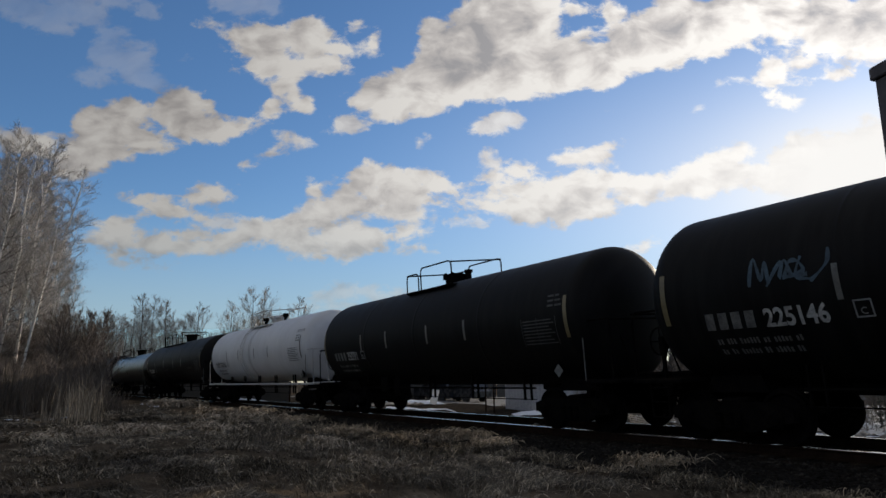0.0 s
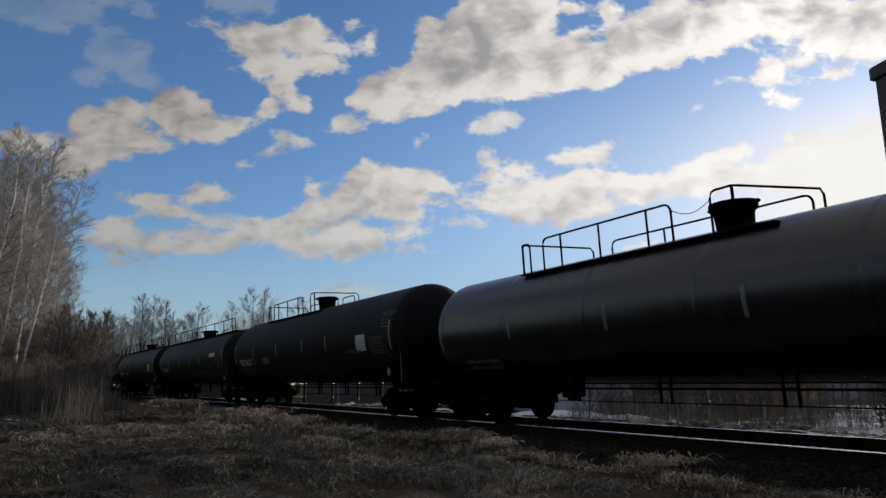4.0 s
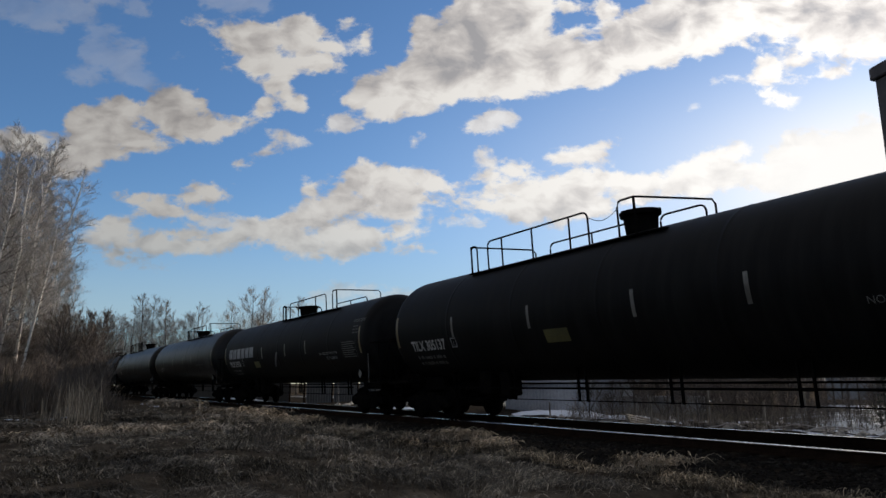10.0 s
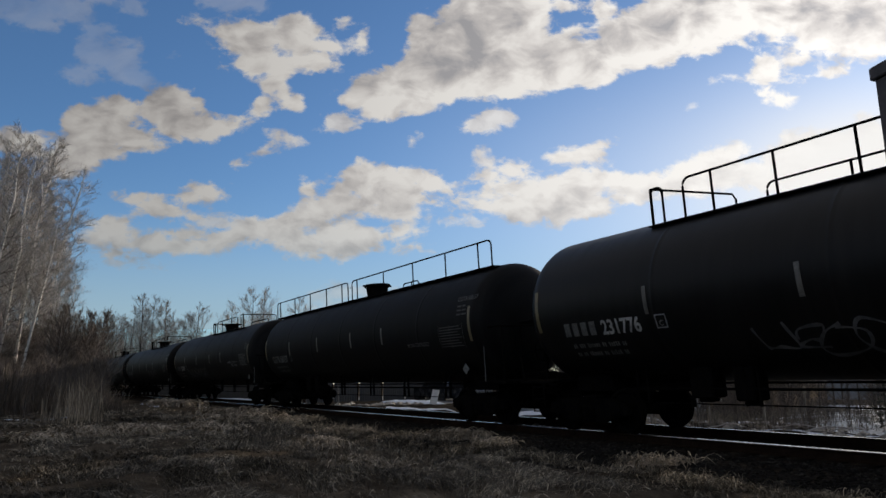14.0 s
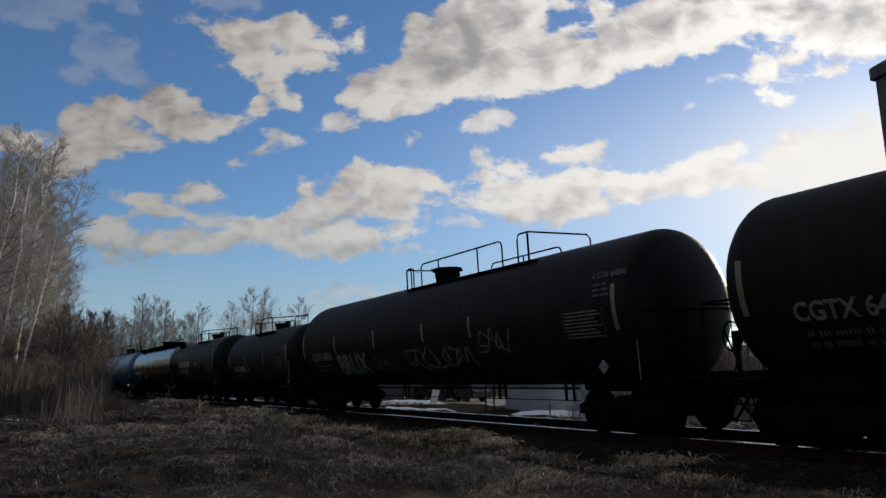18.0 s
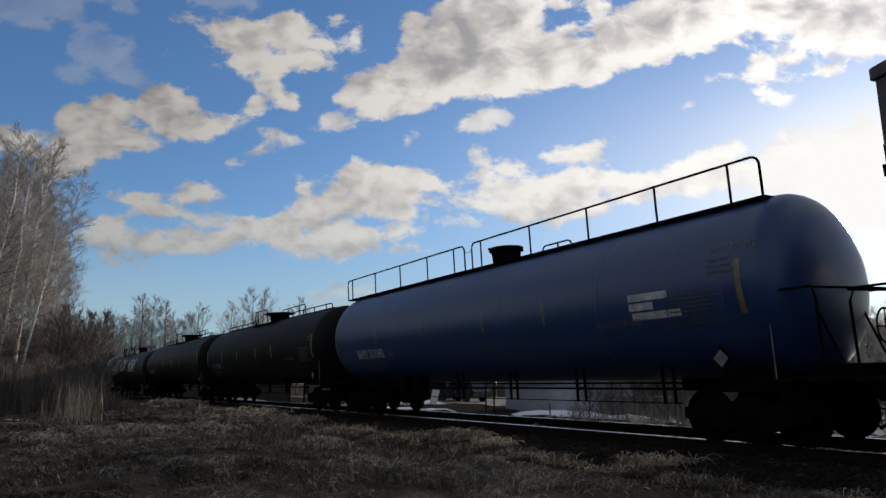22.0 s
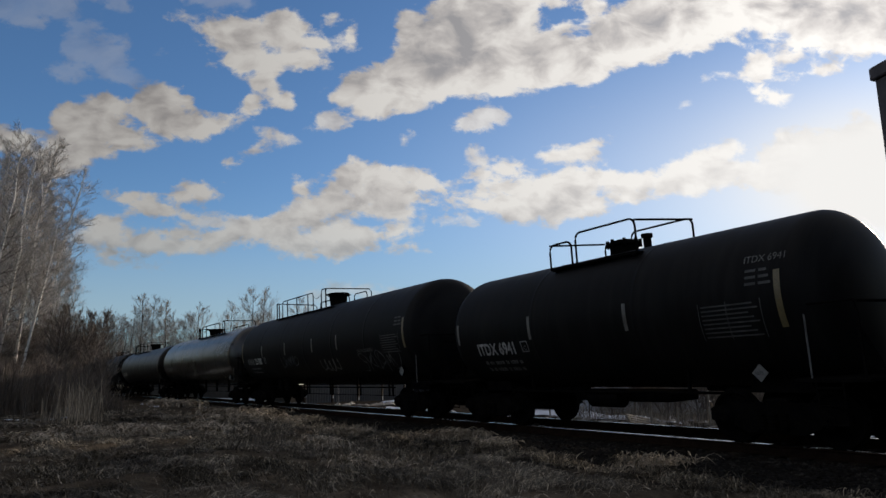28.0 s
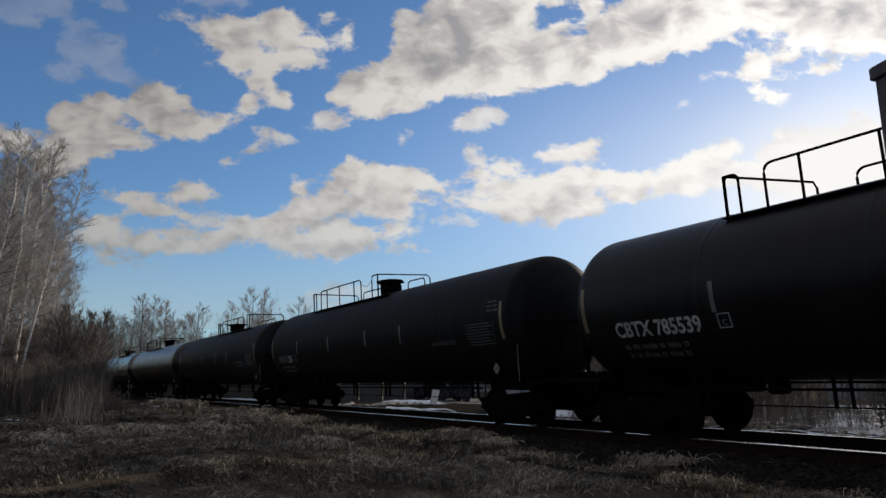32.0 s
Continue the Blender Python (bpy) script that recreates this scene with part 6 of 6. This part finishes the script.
def ballast():
    rg = random.Random(8)
    v, f = [], []
    base = [(1, 0, 0), (-1, 0, 0), (0, 1, 0), (0, -1, 0), (0, 0, 0.8), (0, 0, -0.8)]
    tri = [(0, 2, 4), (2, 1, 4), (1, 3, 4), (3, 0, 4), (2, 0, 5), (1, 2, 5), (3, 1, 5), (0, 3, 5)]
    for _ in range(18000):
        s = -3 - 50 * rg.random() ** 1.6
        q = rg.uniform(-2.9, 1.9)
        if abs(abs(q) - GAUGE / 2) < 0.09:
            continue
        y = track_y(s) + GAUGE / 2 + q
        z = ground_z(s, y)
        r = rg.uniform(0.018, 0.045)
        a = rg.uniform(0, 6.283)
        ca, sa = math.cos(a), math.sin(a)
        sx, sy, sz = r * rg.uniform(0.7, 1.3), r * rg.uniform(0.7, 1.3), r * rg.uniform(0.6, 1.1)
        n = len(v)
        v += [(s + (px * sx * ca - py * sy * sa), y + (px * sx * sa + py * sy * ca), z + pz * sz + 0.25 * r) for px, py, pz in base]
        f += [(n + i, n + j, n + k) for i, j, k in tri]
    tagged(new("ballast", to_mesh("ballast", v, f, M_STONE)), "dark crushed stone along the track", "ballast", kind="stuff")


ballast()


def snow_patch(cx, cy, rx, ry, h=0.06, turn=0.0, seed=0):
    v, f = [], []
    n, rings = 40, 7
    ca, sa = math.cos(turn), math.sin(turn)
    for k in range(rings + 1):
        u = k / rings
        for j in range(n):
            a = 2 * math.pi * j / n
            w = 1 + 0.5 * lump(math.cos(a) * 1.6 + seed, math.sin(a) * 1.6, seed * 3.1) + 0.25 * lump(math.cos(a) * 5 + seed, math.sin(a) * 5, seed)
            lx, ly = rx * u * w * math.cos(a), ry * u * w * math.sin(a)
            x, y = cx + lx * ca - ly * sa, cy + lx * sa + ly * ca
            v.append((x, y, ground_z(x, y) + (h + 0.25 * h * lump(x * 2, y * 2, 6)) * (1 - u ** 3) - 0.02 * (u == 1)))
    for k in range(rings):
        for j in range(n):
            f.append((k * n + j, k * n + (j + 1) % n, (k + 1) * n + (j + 1) % n, (k + 1) * n + j))
    return tagged(new("snow_patch", to_mesh("snow_patch", v, f, M_SNOW, True)), "melting patch of old grey-white snow", "snow", "snow patches")


for i, (cx, cy, rx, ry, h, tn) in enumerate(((-24.6, 0.5, 1.5, 0.42, 0.035, 0.95), (-30.5, 7.6, 2.2, 0.12, 0.03, 0.05), (-45, 6.8, 3.5, 0.25, 0.04, 0.0), (-23.6, 19.9, 3.0, 1.2, 0.16, 0.0), (-19.5, 19.2, 2.4, 0.7, 0.1, 0.15), (-41.5, 22.4, 3.0, 0.7, 0.3, 0.1), (-33.5, 18.6, 4.0, 0.35, 0.08, 0.0), (-17.5, 18.2, 2.2, 0.16, 0.04, 0.0), (-14.5, 21.5, 2.6, 0.25, 0.05, 0.4), (-14.0, 25.5, 3.0, 0.4, 0.08, 0.5), (-15.5, 29.0, 3.5, 0.5, 0.1, 0.5), (-13.2, 23.2, 1.8, 0.2, 0.05, 0.5), (-13.5, 33.0, 5.0, 1.6, 0.12, 0.6), (-16.0, 40.0, 7.0, 2.5, 0.15, 0.6), (-60, 16.5, 9.0, 0.9, 0.15, 0.12), (-11.0, 18.0, 2.0, 0.14, 0.03, 0.0), (-38.5, 8.6, 2.6, 0.16, 0.04, 0.0), (-50, 8.2, 4.0, 0.2, 0.05, 0.0))):
    snow_patch(cx, cy, rx, ry, h, tn, i + 1)

# ---- beyond the track ----
M_SHEET = surface("pale_corrugated_steel", (0.36, 0.38, 0.42), (0.5, 0.52, 0.56), 0.6, 14, 0.55, 0.1, 0.1)
M_GREYSHEET = surface("grey_corrugated_steel", (0.04, 0.038, 0.036), (0.085, 0.08, 0.075), 0.5, 14, 0.85, 0.0, 0.1)
M_CONCRETE = surface("stained_concrete", (0.3, 0.3, 0.29), (0.48, 0.47, 0.46), 1.2, 18, 0.85, 0, 0.4)
M_CARPAINT = surface("dark_car_paint", (0.02, 0.022, 0.026), (0.035, 0.037, 0.042), 1, 30, 0.25, 0.2, 0)
M_GLASS = surface("dark_car_glass", (0.01, 0.011, 0.013), (0.016, 0.018, 0.02), 1, 30, 0.06, 0, 0)
M_TYRE = surface("tyre_rubber", (0.012, 0.012, 0.012), (0.022, 0.022, 0.022), 3, 40, 0.9)
M_WHITEPAINT = surface("white_painted_board", (0.6, 0.6, 0.58), (0.78, 0.78, 0.76), 1.5, 20, 0.6, 0, 0.1)
M_SIDING = surface("grey_house_siding", (0.16, 0.17, 0.19), (0.25, 0.26, 0.28), 1.0, 20, 0.8, 0, 0.2)
M_YARD = surface("wet_dark_gravel", (0.03, 0.029, 0.028), (0.07, 0.068, 0.065), 0.4, 12, 0.7, 0, 0.5, 0.03)
M_ROOF = surface("dark_roof_shingles", (0.03, 0.03, 0.032), (0.06, 0.058, 0.056), 1.2, 20, 0.9, 0, 0.4)
M_POST = surface("weathered_grey_post", (0.055, 0.05, 0.055), (0.11, 0.10, 0.105), 1.6, 26, 0.85, 0, 0.3)
# very dark, for the unseen woods that the glossy tanks mirror
M_UNSEENWOODS = surface("bare_wood_edge", (0.012, 0.0105, 0.009), (0.034, 0.03, 0.026), 0.5, 6, 0.95, 0, 0.4, 0.1, spec=0.05)
M_ICE = surface("wet_pond_ice", (0.34, 0.36, 0.38), (0.55, 0.56, 0.57), 0.25, 5, 0.26, 0, 0.15, 0.02)
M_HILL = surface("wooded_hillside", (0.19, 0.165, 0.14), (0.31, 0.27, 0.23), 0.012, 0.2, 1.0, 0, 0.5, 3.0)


def corrugated(x0, x1, y, z0, z1, step=0.12, deep=0.025):
    v, f = [], []
    n = int((x1 - x0) / step)
    for i in range(n + 1):
        x = x0 + (x1 - x0) * i / n
        d = y + (deep if i % 2 else -deep)
        v += [(x, d, z0), (x, d, z1)]
    for i in range(n):
        f.append((2 * i, 2 * i + 2, 2 * i + 3, 2 * i + 1))
    return v, f


def shed(x0, x1, y0, y1, z1, mat, label, snow):
    z0 = 0.1
    t = root("storage_shed", label, "shed")
    v, f = corrugated(x0, x1, y0, z0, z1)
    part("wall", to_mesh("wall", v, f, mat), t)
    for nm, (a, b, c, d) in (("wall", (x0, x0 + 0.12, y0 + 0.05, y1)), ("wall", (x1 - 0.12, x1, y0 + 0.05, y1)), ("wall", (x0 + 0.12, x1 - 0.12, y1 - 0.12, y1))):
        g = Geo()
        g.box(a, b, c, d, z0, z1 - 0.02)
        part(nm, g.mesh(nm, mat), t)
    g = Geo()
    g.prism([(x0 - 0.2, z1), (x1 + 0.2, z1), (x1 + 0.2, z1 + 0.14), (x0 - 0.2, z1 + 0.14)], y0 - 0.25, y1 + 0.2)
    part("roof", g.mesh("roof", mat), t)
    if snow:
        g = Geo()
        g.box(x0 - 0.18, x1 + 0.18, y0 - 0.22, y1 + 0.18, z1 + 0.14, z1 + 0.27, 0.05)
        part("roof_snow", g.mesh("roof_snow", M_SNOW), t, "layer of snow on the roof")
    return t


shed(-28.6, -23.3, 21.0, 24.5, 1.66, M_SHEET, "low pale blue corrugated shed with snow on its roof", True)


def metal_fence(a, b, high):
    """A tall yard fence of corrugated panels on posts."""
    t = root("metal_fence", "tall dark grey corrugated metal yard fence", "fence")
    span = math.hypot(b[0] - a[0], b[1] - a[1])
    n = int(span / 2.4)
    v, f = corrugated(-1.18, 1.18, 0, 0.05, high)
    sheet = to_mesh("panel", v, f, M_GREYSHEET)
    g = Geo()
    g.box(-0.05, 0.05, 0.04, 0.14, -0.3, high + 0.08)
    post = g.mesh("post", M_RAILSIDE)
    for i in range(n + 1):
        x = -span / 2 + span * i / n
        part("post", post, t, "", pose(x, 0, 0))
        if i < n:
            part("panel", sheet, t, "", pose(x + span / n / 2, 0, 0.02 * (i % 3)))
    t.matrix_basis = pose((a[0] + b[0]) / 2, (a[1] + b[1]) / 2, 0.15, 0, 0, math.degrees(math.atan2(b[1] - a[1], b[0] - a[0])))


metal_fence(bearing(540, 51), bearing(905, 70), 2.9)
metal_fence((-130, 16.0), (-49.5, 16.8), 2.4)


def barrier():
    t = root("concrete_barrier", "row of stained concrete blocks beside a shed", "barrier")
    for i in range(5):
        g = Geo()
        g.box(-0.62, 0.62, -0.25, 0.25, 0.0, 0.78, 0.03)
        part("block", g.mesh("block", M_CONCRETE), t, "", pose(-25.4 + 1.3 * i * 0.9, 23.3 + i * 0.45, 0.26, 0, 0, 21 + rgv.uniform(-2, 2)))


barrier()


def lattice():
    t = root("lattice_stand", "rusty steel lattice stand with crossed braces", "lattice stand")
    xs = (-0.45, 0.0, 0.45)
    for y in (-0.2, 0.2):
        for x in xs:
            g = Geo()
            g.box(x - 0.035, x + 0.035, y - 0.035, y + 0.035, 0, 3.4)
            part("leg", g.mesh("leg", M_RAILSIDE), t)
        for a, b in ((xs[0], xs[1]), (xs[1], xs[2])):
            for k in range(5):
                for s in (0, 1):
                    g = Geo()
                    z = 0.1 + k * 0.65
                    g.tube([(a, y, z + 0.65 * s), (b, y, z + 0.65 * (1 - s))], 0.022, 4)
                    part("brace", g.mesh("brace", M_RAILSIDE), t)
    t.matrix_basis = pose(-28.0, 19.6, ground_z(-28.0, 19.6) - 0.03, 0, 0, -35)


lattice()


def parked_car(x, y, rz, label):
    t = root("parked_car", label, "car", "parked cars")
    g = Geo()
    g.prism([(-2.3, 0.38), (-2.32, 0.75), (-2.2, 0.98), (-1.0, 1.03), (2.1, 1.0), (2.3, 0.8), (2.3, 0.4), (1.75, 0.33), (-1.75, 0.33)], -0.88, 0.88)
    part("body", g.mesh("body", M_CARPAINT), t)
    g = Geo()
    g.prism([(-1.05, 1.02), (-0.35, 1.55), (1.75, 1.58), (2.15, 1.02)], -0.76, 0.76)
    part("cabin", g.mesh("cabin", M_GLASS), t, "dark glazed cabin")
    g = Geo()
    g.box(-0.38, 1.78, -0.74, 0.74, 1.55, 1.63, 0.03)
    part("roof", g.mesh("roof", M_CARPAINT), t)
    for wx in (-1.4, 1.4):
        for wy in (-0.82, 0.82):
            g = Geo()
            g.lathe([(wy - 0.11, 0.2), (wy - 0.11, 0.34), (wy + 0.11, 0.34), (wy + 0.11, 0.2)], "y", 18, (wx, 0, 0.34))
            part("wheel", g.mesh("wheel", M_TYRE), t)
    t.matrix_basis = pose(x, y, ground_z(x, y) + 0.0, 0, 0, rz)


x, y = bearing(818, 54)
parked_car(x, y, 8, "dark sport utility vehicle parked beyond the track")
x, y = bearing(772, 58)
parked_car(x, y, 12, "dark sport utility vehicle parked beside another")


def yard():
    """A gravel yard before the long shed."""
    v, f = [], []
    n, m = 30, 14
    for i in range(n + 1):
        for j in range(m + 1):
            x = -78 + 46 * i / n + 1.2 * lump(i * 0.7, j * 0.7, 2)
            y = 25 + 21 * j / m + 1.0 * lump(i * 0.7, j * 0.7, 5)
            v.append((x, y, ground_z(x, y) + 0.02))
    for i in range(n):
        for j in range(m):
            f.append((i * (m + 1) + j, (i + 1) * (m + 1) + j, (i + 1) * (m + 1) + j + 1, i * (m + 1) + j + 1))
    tagged(new("yard", to_mesh("yard", v, f, M_YARD, True)), "dark wet gravel yard beyond the track", "yard", kind="structure")


yard()


def white_board():
    t = root("white_board", "white board that leans on a snow heap", "board")
    g = Geo()
    g.box(-0.26, 0.26, -0.02, 0.02, 0, 0.9, 0.006)
    part("panel", g.mesh("panel", M_WHITEPAINT), t)
    x, y = bearing(766, 43)
    t.matrix_basis = pose(x, y, ground_z(x, y) + 0.02, -14, 6, 20)


white_board()


def house():
    """A gabled house with white bargeboards, glimpsed past the train."""
    t = root("gabled_house", "grey gabled house with white bargeboards", "house")
    g = Geo()
    w, h, a = 3.6, 2.9, 6.1
    g.prism([(-w, -0.3), (w, -0.3), (w, h), (0, a), (-w, h)], 0, 8)
    part("wall", g.mesh("wall", M_SIDING), t)
    for s in (-1, 1):
        g = Geo()
        g.prism([(s * (w + 0.5), h - 0.42), (0, a + 0.02), (0, a + 0.2), (s * (w + 0.5), h - 0.24)], -0.45, 8.4)
        part("roof", g.mesh("roof", M_ROOF), t)
        g = Geo()
        g.prism([(s * (w + 0.5), h - 0.66), (0, a - 0.26), (0, a + 0.12), (s * (w + 0.5), h - 0.30)], -0.52, -0.46)
        part("bargeboard", g.mesh("bargeboard", M_WHITEPAINT), t, "white bargeboard")
    win = part("window", to_mesh("window", [(-0.6, -0.03, 3.1), (0.6, -0.03, 3.1), (0.6, -0.03, 4.2), (-0.6, -0.03, 4.2)], [(0, 1, 2, 3)], M_GLASS), t, "dark window pane")
    g = Geo()
    for a0, a1, b0, b1 in ((-0.7, -0.6, 3.0, 4.3), (0.6, 0.7, 3.0, 4.3), (-0.6, 0.6, 3.0, 3.1), (-0.6, 0.6, 4.2, 4.3)):
        g.box(a0, a1, -0.07, 0.0, b0, b1)
    part("window_frame", g.mesh("window_frame", M_WHITEPAINT), win)
    x, y = bearing(1556, 62)
    t.matrix_basis = pose(x, y, 0.2, 0, 0, 15)


house()


def hill():
    """A long wooded ridge far beyond the place."""
    v, f = [], []
    n, m = 90, 10
    for i in range(n + 1):
        px = 700 + 2000 * i / n
        w = STAND.to_3x3() @ Vector(((px - 784) / 1214.0, -0.205, -1))
        w.z = 0
        w.normalize()
        crest = 62 * smooth01(900, 1420, px) + 5 * lump(i * 0.16, 2.0) + 2 * lump(i * 0.8, 5.0)
        for j in range(m + 1):
            u = j / m
            d = 760 + 420 * u
            v.append((w.x * d, w.y * d, -2 + (crest + 2) * math.sin(u * math.pi / 2) + 1.5 * lump(i * 0.9, j * 0.9, 4) * u))
    for i in range(n):
        for j in range(m):
            f.append((i * (m + 1) + j, (i + 1) * (m + 1) + j, (i + 1) * (m + 1) + j + 1, i * (m + 1) + j + 1))
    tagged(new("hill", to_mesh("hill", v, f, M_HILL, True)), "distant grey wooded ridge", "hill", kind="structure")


hill()


def unseen_woods():
    """A dark uneven wood edge that closes the place behind the eye. Unseen; added to darken tank reflections."""
    rg = random.Random(91)
    v, f = [], []
    n, m = 150, 8
    for i in range(n + 1):
        a = math.pi * (1.08 + 0.9 * i / n)
        d = 23 + 3 * lump(i * 0.21, 1.0, 70)
        top = 6.5 + 2.2 * lump(i * 0.35, 2.0, 71) + 1.4 * rg.random()
        for j in range(m + 1):
            u = j / m
            r = d + 5 * u + 1.2 * rg.uniform(-1, 1)
            v.append((r * math.cos(a), r * math.sin(a), -0.2 + top * u))
    for i in range(n):
        for j in range(m):
            f.append((i * (m + 1) + j, i * (m + 1) + j + 1, (i + 1) * (m + 1) + j + 1, (i + 1) * (m + 1) + j))
    tagged(new("wood_edge", to_mesh("wood_edge", v, f, M_UNSEENWOODS)), "unseen dark wood edge added behind the eye to darken reflections", "woods", kind="structure")


unseen_woods()


def gate_post():
    t = root("square_post", "weathered dark grey square post with a flat cap", "post")
    g = Geo()
    g.box(-0.19, 0.19, -0.19, 0.19, -0.3, 3.92, 0.012)
    part("shaft", g.mesh("shaft", M_POST), t)
    g = Geo()
    g.box(-0.215, 0.215, -0.215, 0.215, 3.92, 4.03, 0.012)
    part("cap", g.mesh("cap", M_POST), t)
    t.matrix_basis = pose(-2.30, 5.615, 0, 0, 0, -20)


gate_post()


# ---- rubbish and small growth beyond the track ----
M_RUBBLE = surface("pale_rubble", (0.12, 0.105, 0.09), (0.42, 0.39, 0.35), 2, 20, 0.9, 0, 0.3, 0.02, 0.12, True)
M_PALLET = surface("bleached_pallet_wood", (0.14, 0.115, 0.085), (0.27, 0.23, 0.17), 3, 30, 0.85, 0, 0.3)
M_SPRUCE = surface("dark_spruce_needles", (0.012, 0.018, 0.010), (0.03, 0.042, 0.022), 1, 20, 0.8, 0, 0, 0.01, 0.1, True)
rgr = random.Random(77)


def rubble(places, label):
    v, f = [], []
    base = [(1, 0, 0), (-1, 0, 0), (0, 1, 0), (0, -1, 0), (0, 0, 0.8), (0, 0, -0.8)]
    tri = [(0, 2, 4), (2, 1, 4), (1, 3, 4), (3, 0, 4), (2, 0, 5), (1, 2, 5), (3, 1, 5), (0, 3, 5)]
    for x, y, r in places:
        a = rgr.uniform(0, 6.283)
        ca, sa = math.cos(a), math.sin(a)
        sx, sy, sz = r * rgr.uniform(0.6, 1.8), r * rgr.uniform(0.6, 1.2), r * rgr.uniform(0.4, 0.9)
        n = len(v)
        z = ground_z(x, y)
        v += [(x + px * sx * ca - py * sy * sa, y + px * sx * sa + py * sy * ca, z + pz * sz + 0.2 * r) for px, py, pz in base]
        f += [(n + i, n + j, n + k) for i, j, k in tri]
    tagged(new("rubble", to_mesh("rubble", v, f, M_RUBBLE)), label, "rubble", kind="stuff")


rubble([(*bearing(rgr.uniform(940, 1620), 19.5 + 9 * rgr.random() ** 1.5), 0.03 + 0.16 * rgr.random() ** 3) for _ in range(900)] + [(*bearing(rgr.gauss(700, 28), 45 + rgr.gauss(0, 0.8)), rgr.uniform(0.08, 0.3)) for _ in range(110)], "broken pale stones and lumps of old snow")


def pallet():
    t = root("wooden_pallet", "bleached wooden pallet tipped in the weeds", "pallet")
    for i in range(6):
        g = Geo()
        g.box(-0.5, 0.5, -0.05, 0.05, 0, 0.02, 0.004)
        part("board", g.mesh("board", M_PALLET), t, "", pose(0, -0.42 + 0.168 * i, 0.09))
    for x in (-0.44, 0.0, 0.44):
        g = Geo()
        g.box(x - 0.04, x + 0.04, -0.48, 0.48, 0, 0.09, 0.004)
        part("bearer", g.mesh("bearer", M_PALLET), t)
    x, y = bearing(1137, 22.3)
    t.matrix_basis = pose(x, y, ground_z(x, y) + 0.1, 22, 12, 62)


pallet()
for px, d, h, tl in ((972, 24, 0.9, 2), (1150, 22, 1.0, -3), (1196, 23, 0.8, 4), (1252, 22, 1.1, 1), (1350, 22, 0.8, -5), (600, 45, 2.4, 8), (1420, 23, 1.2, 6)):
    g = Geo()
    g.box(-0.022, 0.022, -0.022, 0.022, -0.2, h, 0.004)
    x, y = bearing(px, d)
    st = tagged(new("stake", g.mesh("stake", M_RUBBLE)), "thin pale wooden stake in the ground", "stake", "stakes")
    st.matrix_basis = pose(x, y, ground_z(x, y), tl, tl * 0.6, 20)
for k in range(16):
    g = Geo()
    ln = rgr.uniform(0.7, 2.2)
    pts = [(-ln / 2 + ln * q / 5, 0.09 * rgr.gauss(0, 1) * ln, 0.03 + 0.05 * rgr.random() + 0.12 * math.sin(q / 5 * math.pi)) for q in range(6)]
    g.tube(pts, rgr.uniform(0.014, 0.03), 5, 0.008)
    x, y = bearing(rgr.uniform(1020, 1500), rgr.uniform(20, 25))
    br = tagged(new("fallen_branch", g.mesh("fallen_branch", M_TWIG)), "pale fallen branch among weeds", "branch", "fallen branches")
    br.matrix_basis = pose(x, y, ground_z(x, y), 0, 0, rgr.uniform(0, 180))


def spruce():
    t = root("small_spruce", "small dark green spruce beyond the track", "spruce")
    g = Geo()
    H = 1.7
    g.tube([(0, 0, -0.1), (0.02, 0, H * 0.5), (0, 0.02, H)], 0.035, 6, 0.006)
    part("trunk", g.mesh("trunk", M_BARK), t)
    v, f = [], []
    for i in range(70):
        u = 0.04 + 0.94 * i / 70
        a = i * 2.4 + rgr.uniform(-0.3, 0.3)
        ln = 0.62 * (1.02 - u) * rgr.uniform(0.7, 1.1) + 0.05
        d = Vector((math.cos(a), math.sin(a), 0.12 - 0.25 * (1 - u)))
        p = Vector((0, 0, u * H))
        for k in range(26):
            w = rgr.uniform(0.1, 1)
            b = p + d * ln * w
            e = b + (d * 0.5 + Vector((rgr.gauss(0, 1), rgr.gauss(0, 1), rgr.gauss(0, 0.5))) * 0.6).normalized() * rgr.uniform(0.05, 0.12)
            ribbon(v, f, b, e, 0.010, 0.003, d.cross(Vector((0.2, 0.1, 1))).normalized())
    part("crown", to_mesh("crown", v, f, M_SPRUCE), t, "dense dark green needles")
    x, y = bearing(1562, 21.5)
    t.matrix_basis = pose(x, y, ground_z(x, y) - 0.02)


spruce()


def frozen_pond():
    """Wet ice beyond the weeds that mirrors the bright sky."""
    v, f = [], []
    n, rings = 48, 6
    cx, cy = bearing(1765, 28)
    way = math.atan2(cy, cx)
    ca, sa = math.cos(way), math.sin(way)
    for k in range(rings + 1):
        for j in range(n):
            a = 2 * math.pi * j / n
            w = (k / rings) * (1 + 0.25 * lump(math.cos(a) * 1.5, math.sin(a) * 1.5, 61) + 0.1 * lump(math.cos(a) * 5, math.sin(a) * 5, 62))
            u, k2 = 9.5 * w * math.cos(a), 5.5 * w * math.sin(a)
            x, y = cx + u * ca - k2 * sa, cy + u * sa + k2 * ca
            v.append((x, y, 0.48 if k < rings else ground_z(x, y) - 0.05))
    for k in range(rings):
        for j in range(n):
            f.append((k * n + j, k * n + (j + 1) % n, (k + 1) * n + (j + 1) % n, (k + 1) * n + j))
    tagged(new("frozen_pond", to_mesh("frozen_pond", v, f, M_ICE, True)), "wet grey ice on a pond beyond the weeds", "ice", kind="structure")


frozen_pond()

motions()
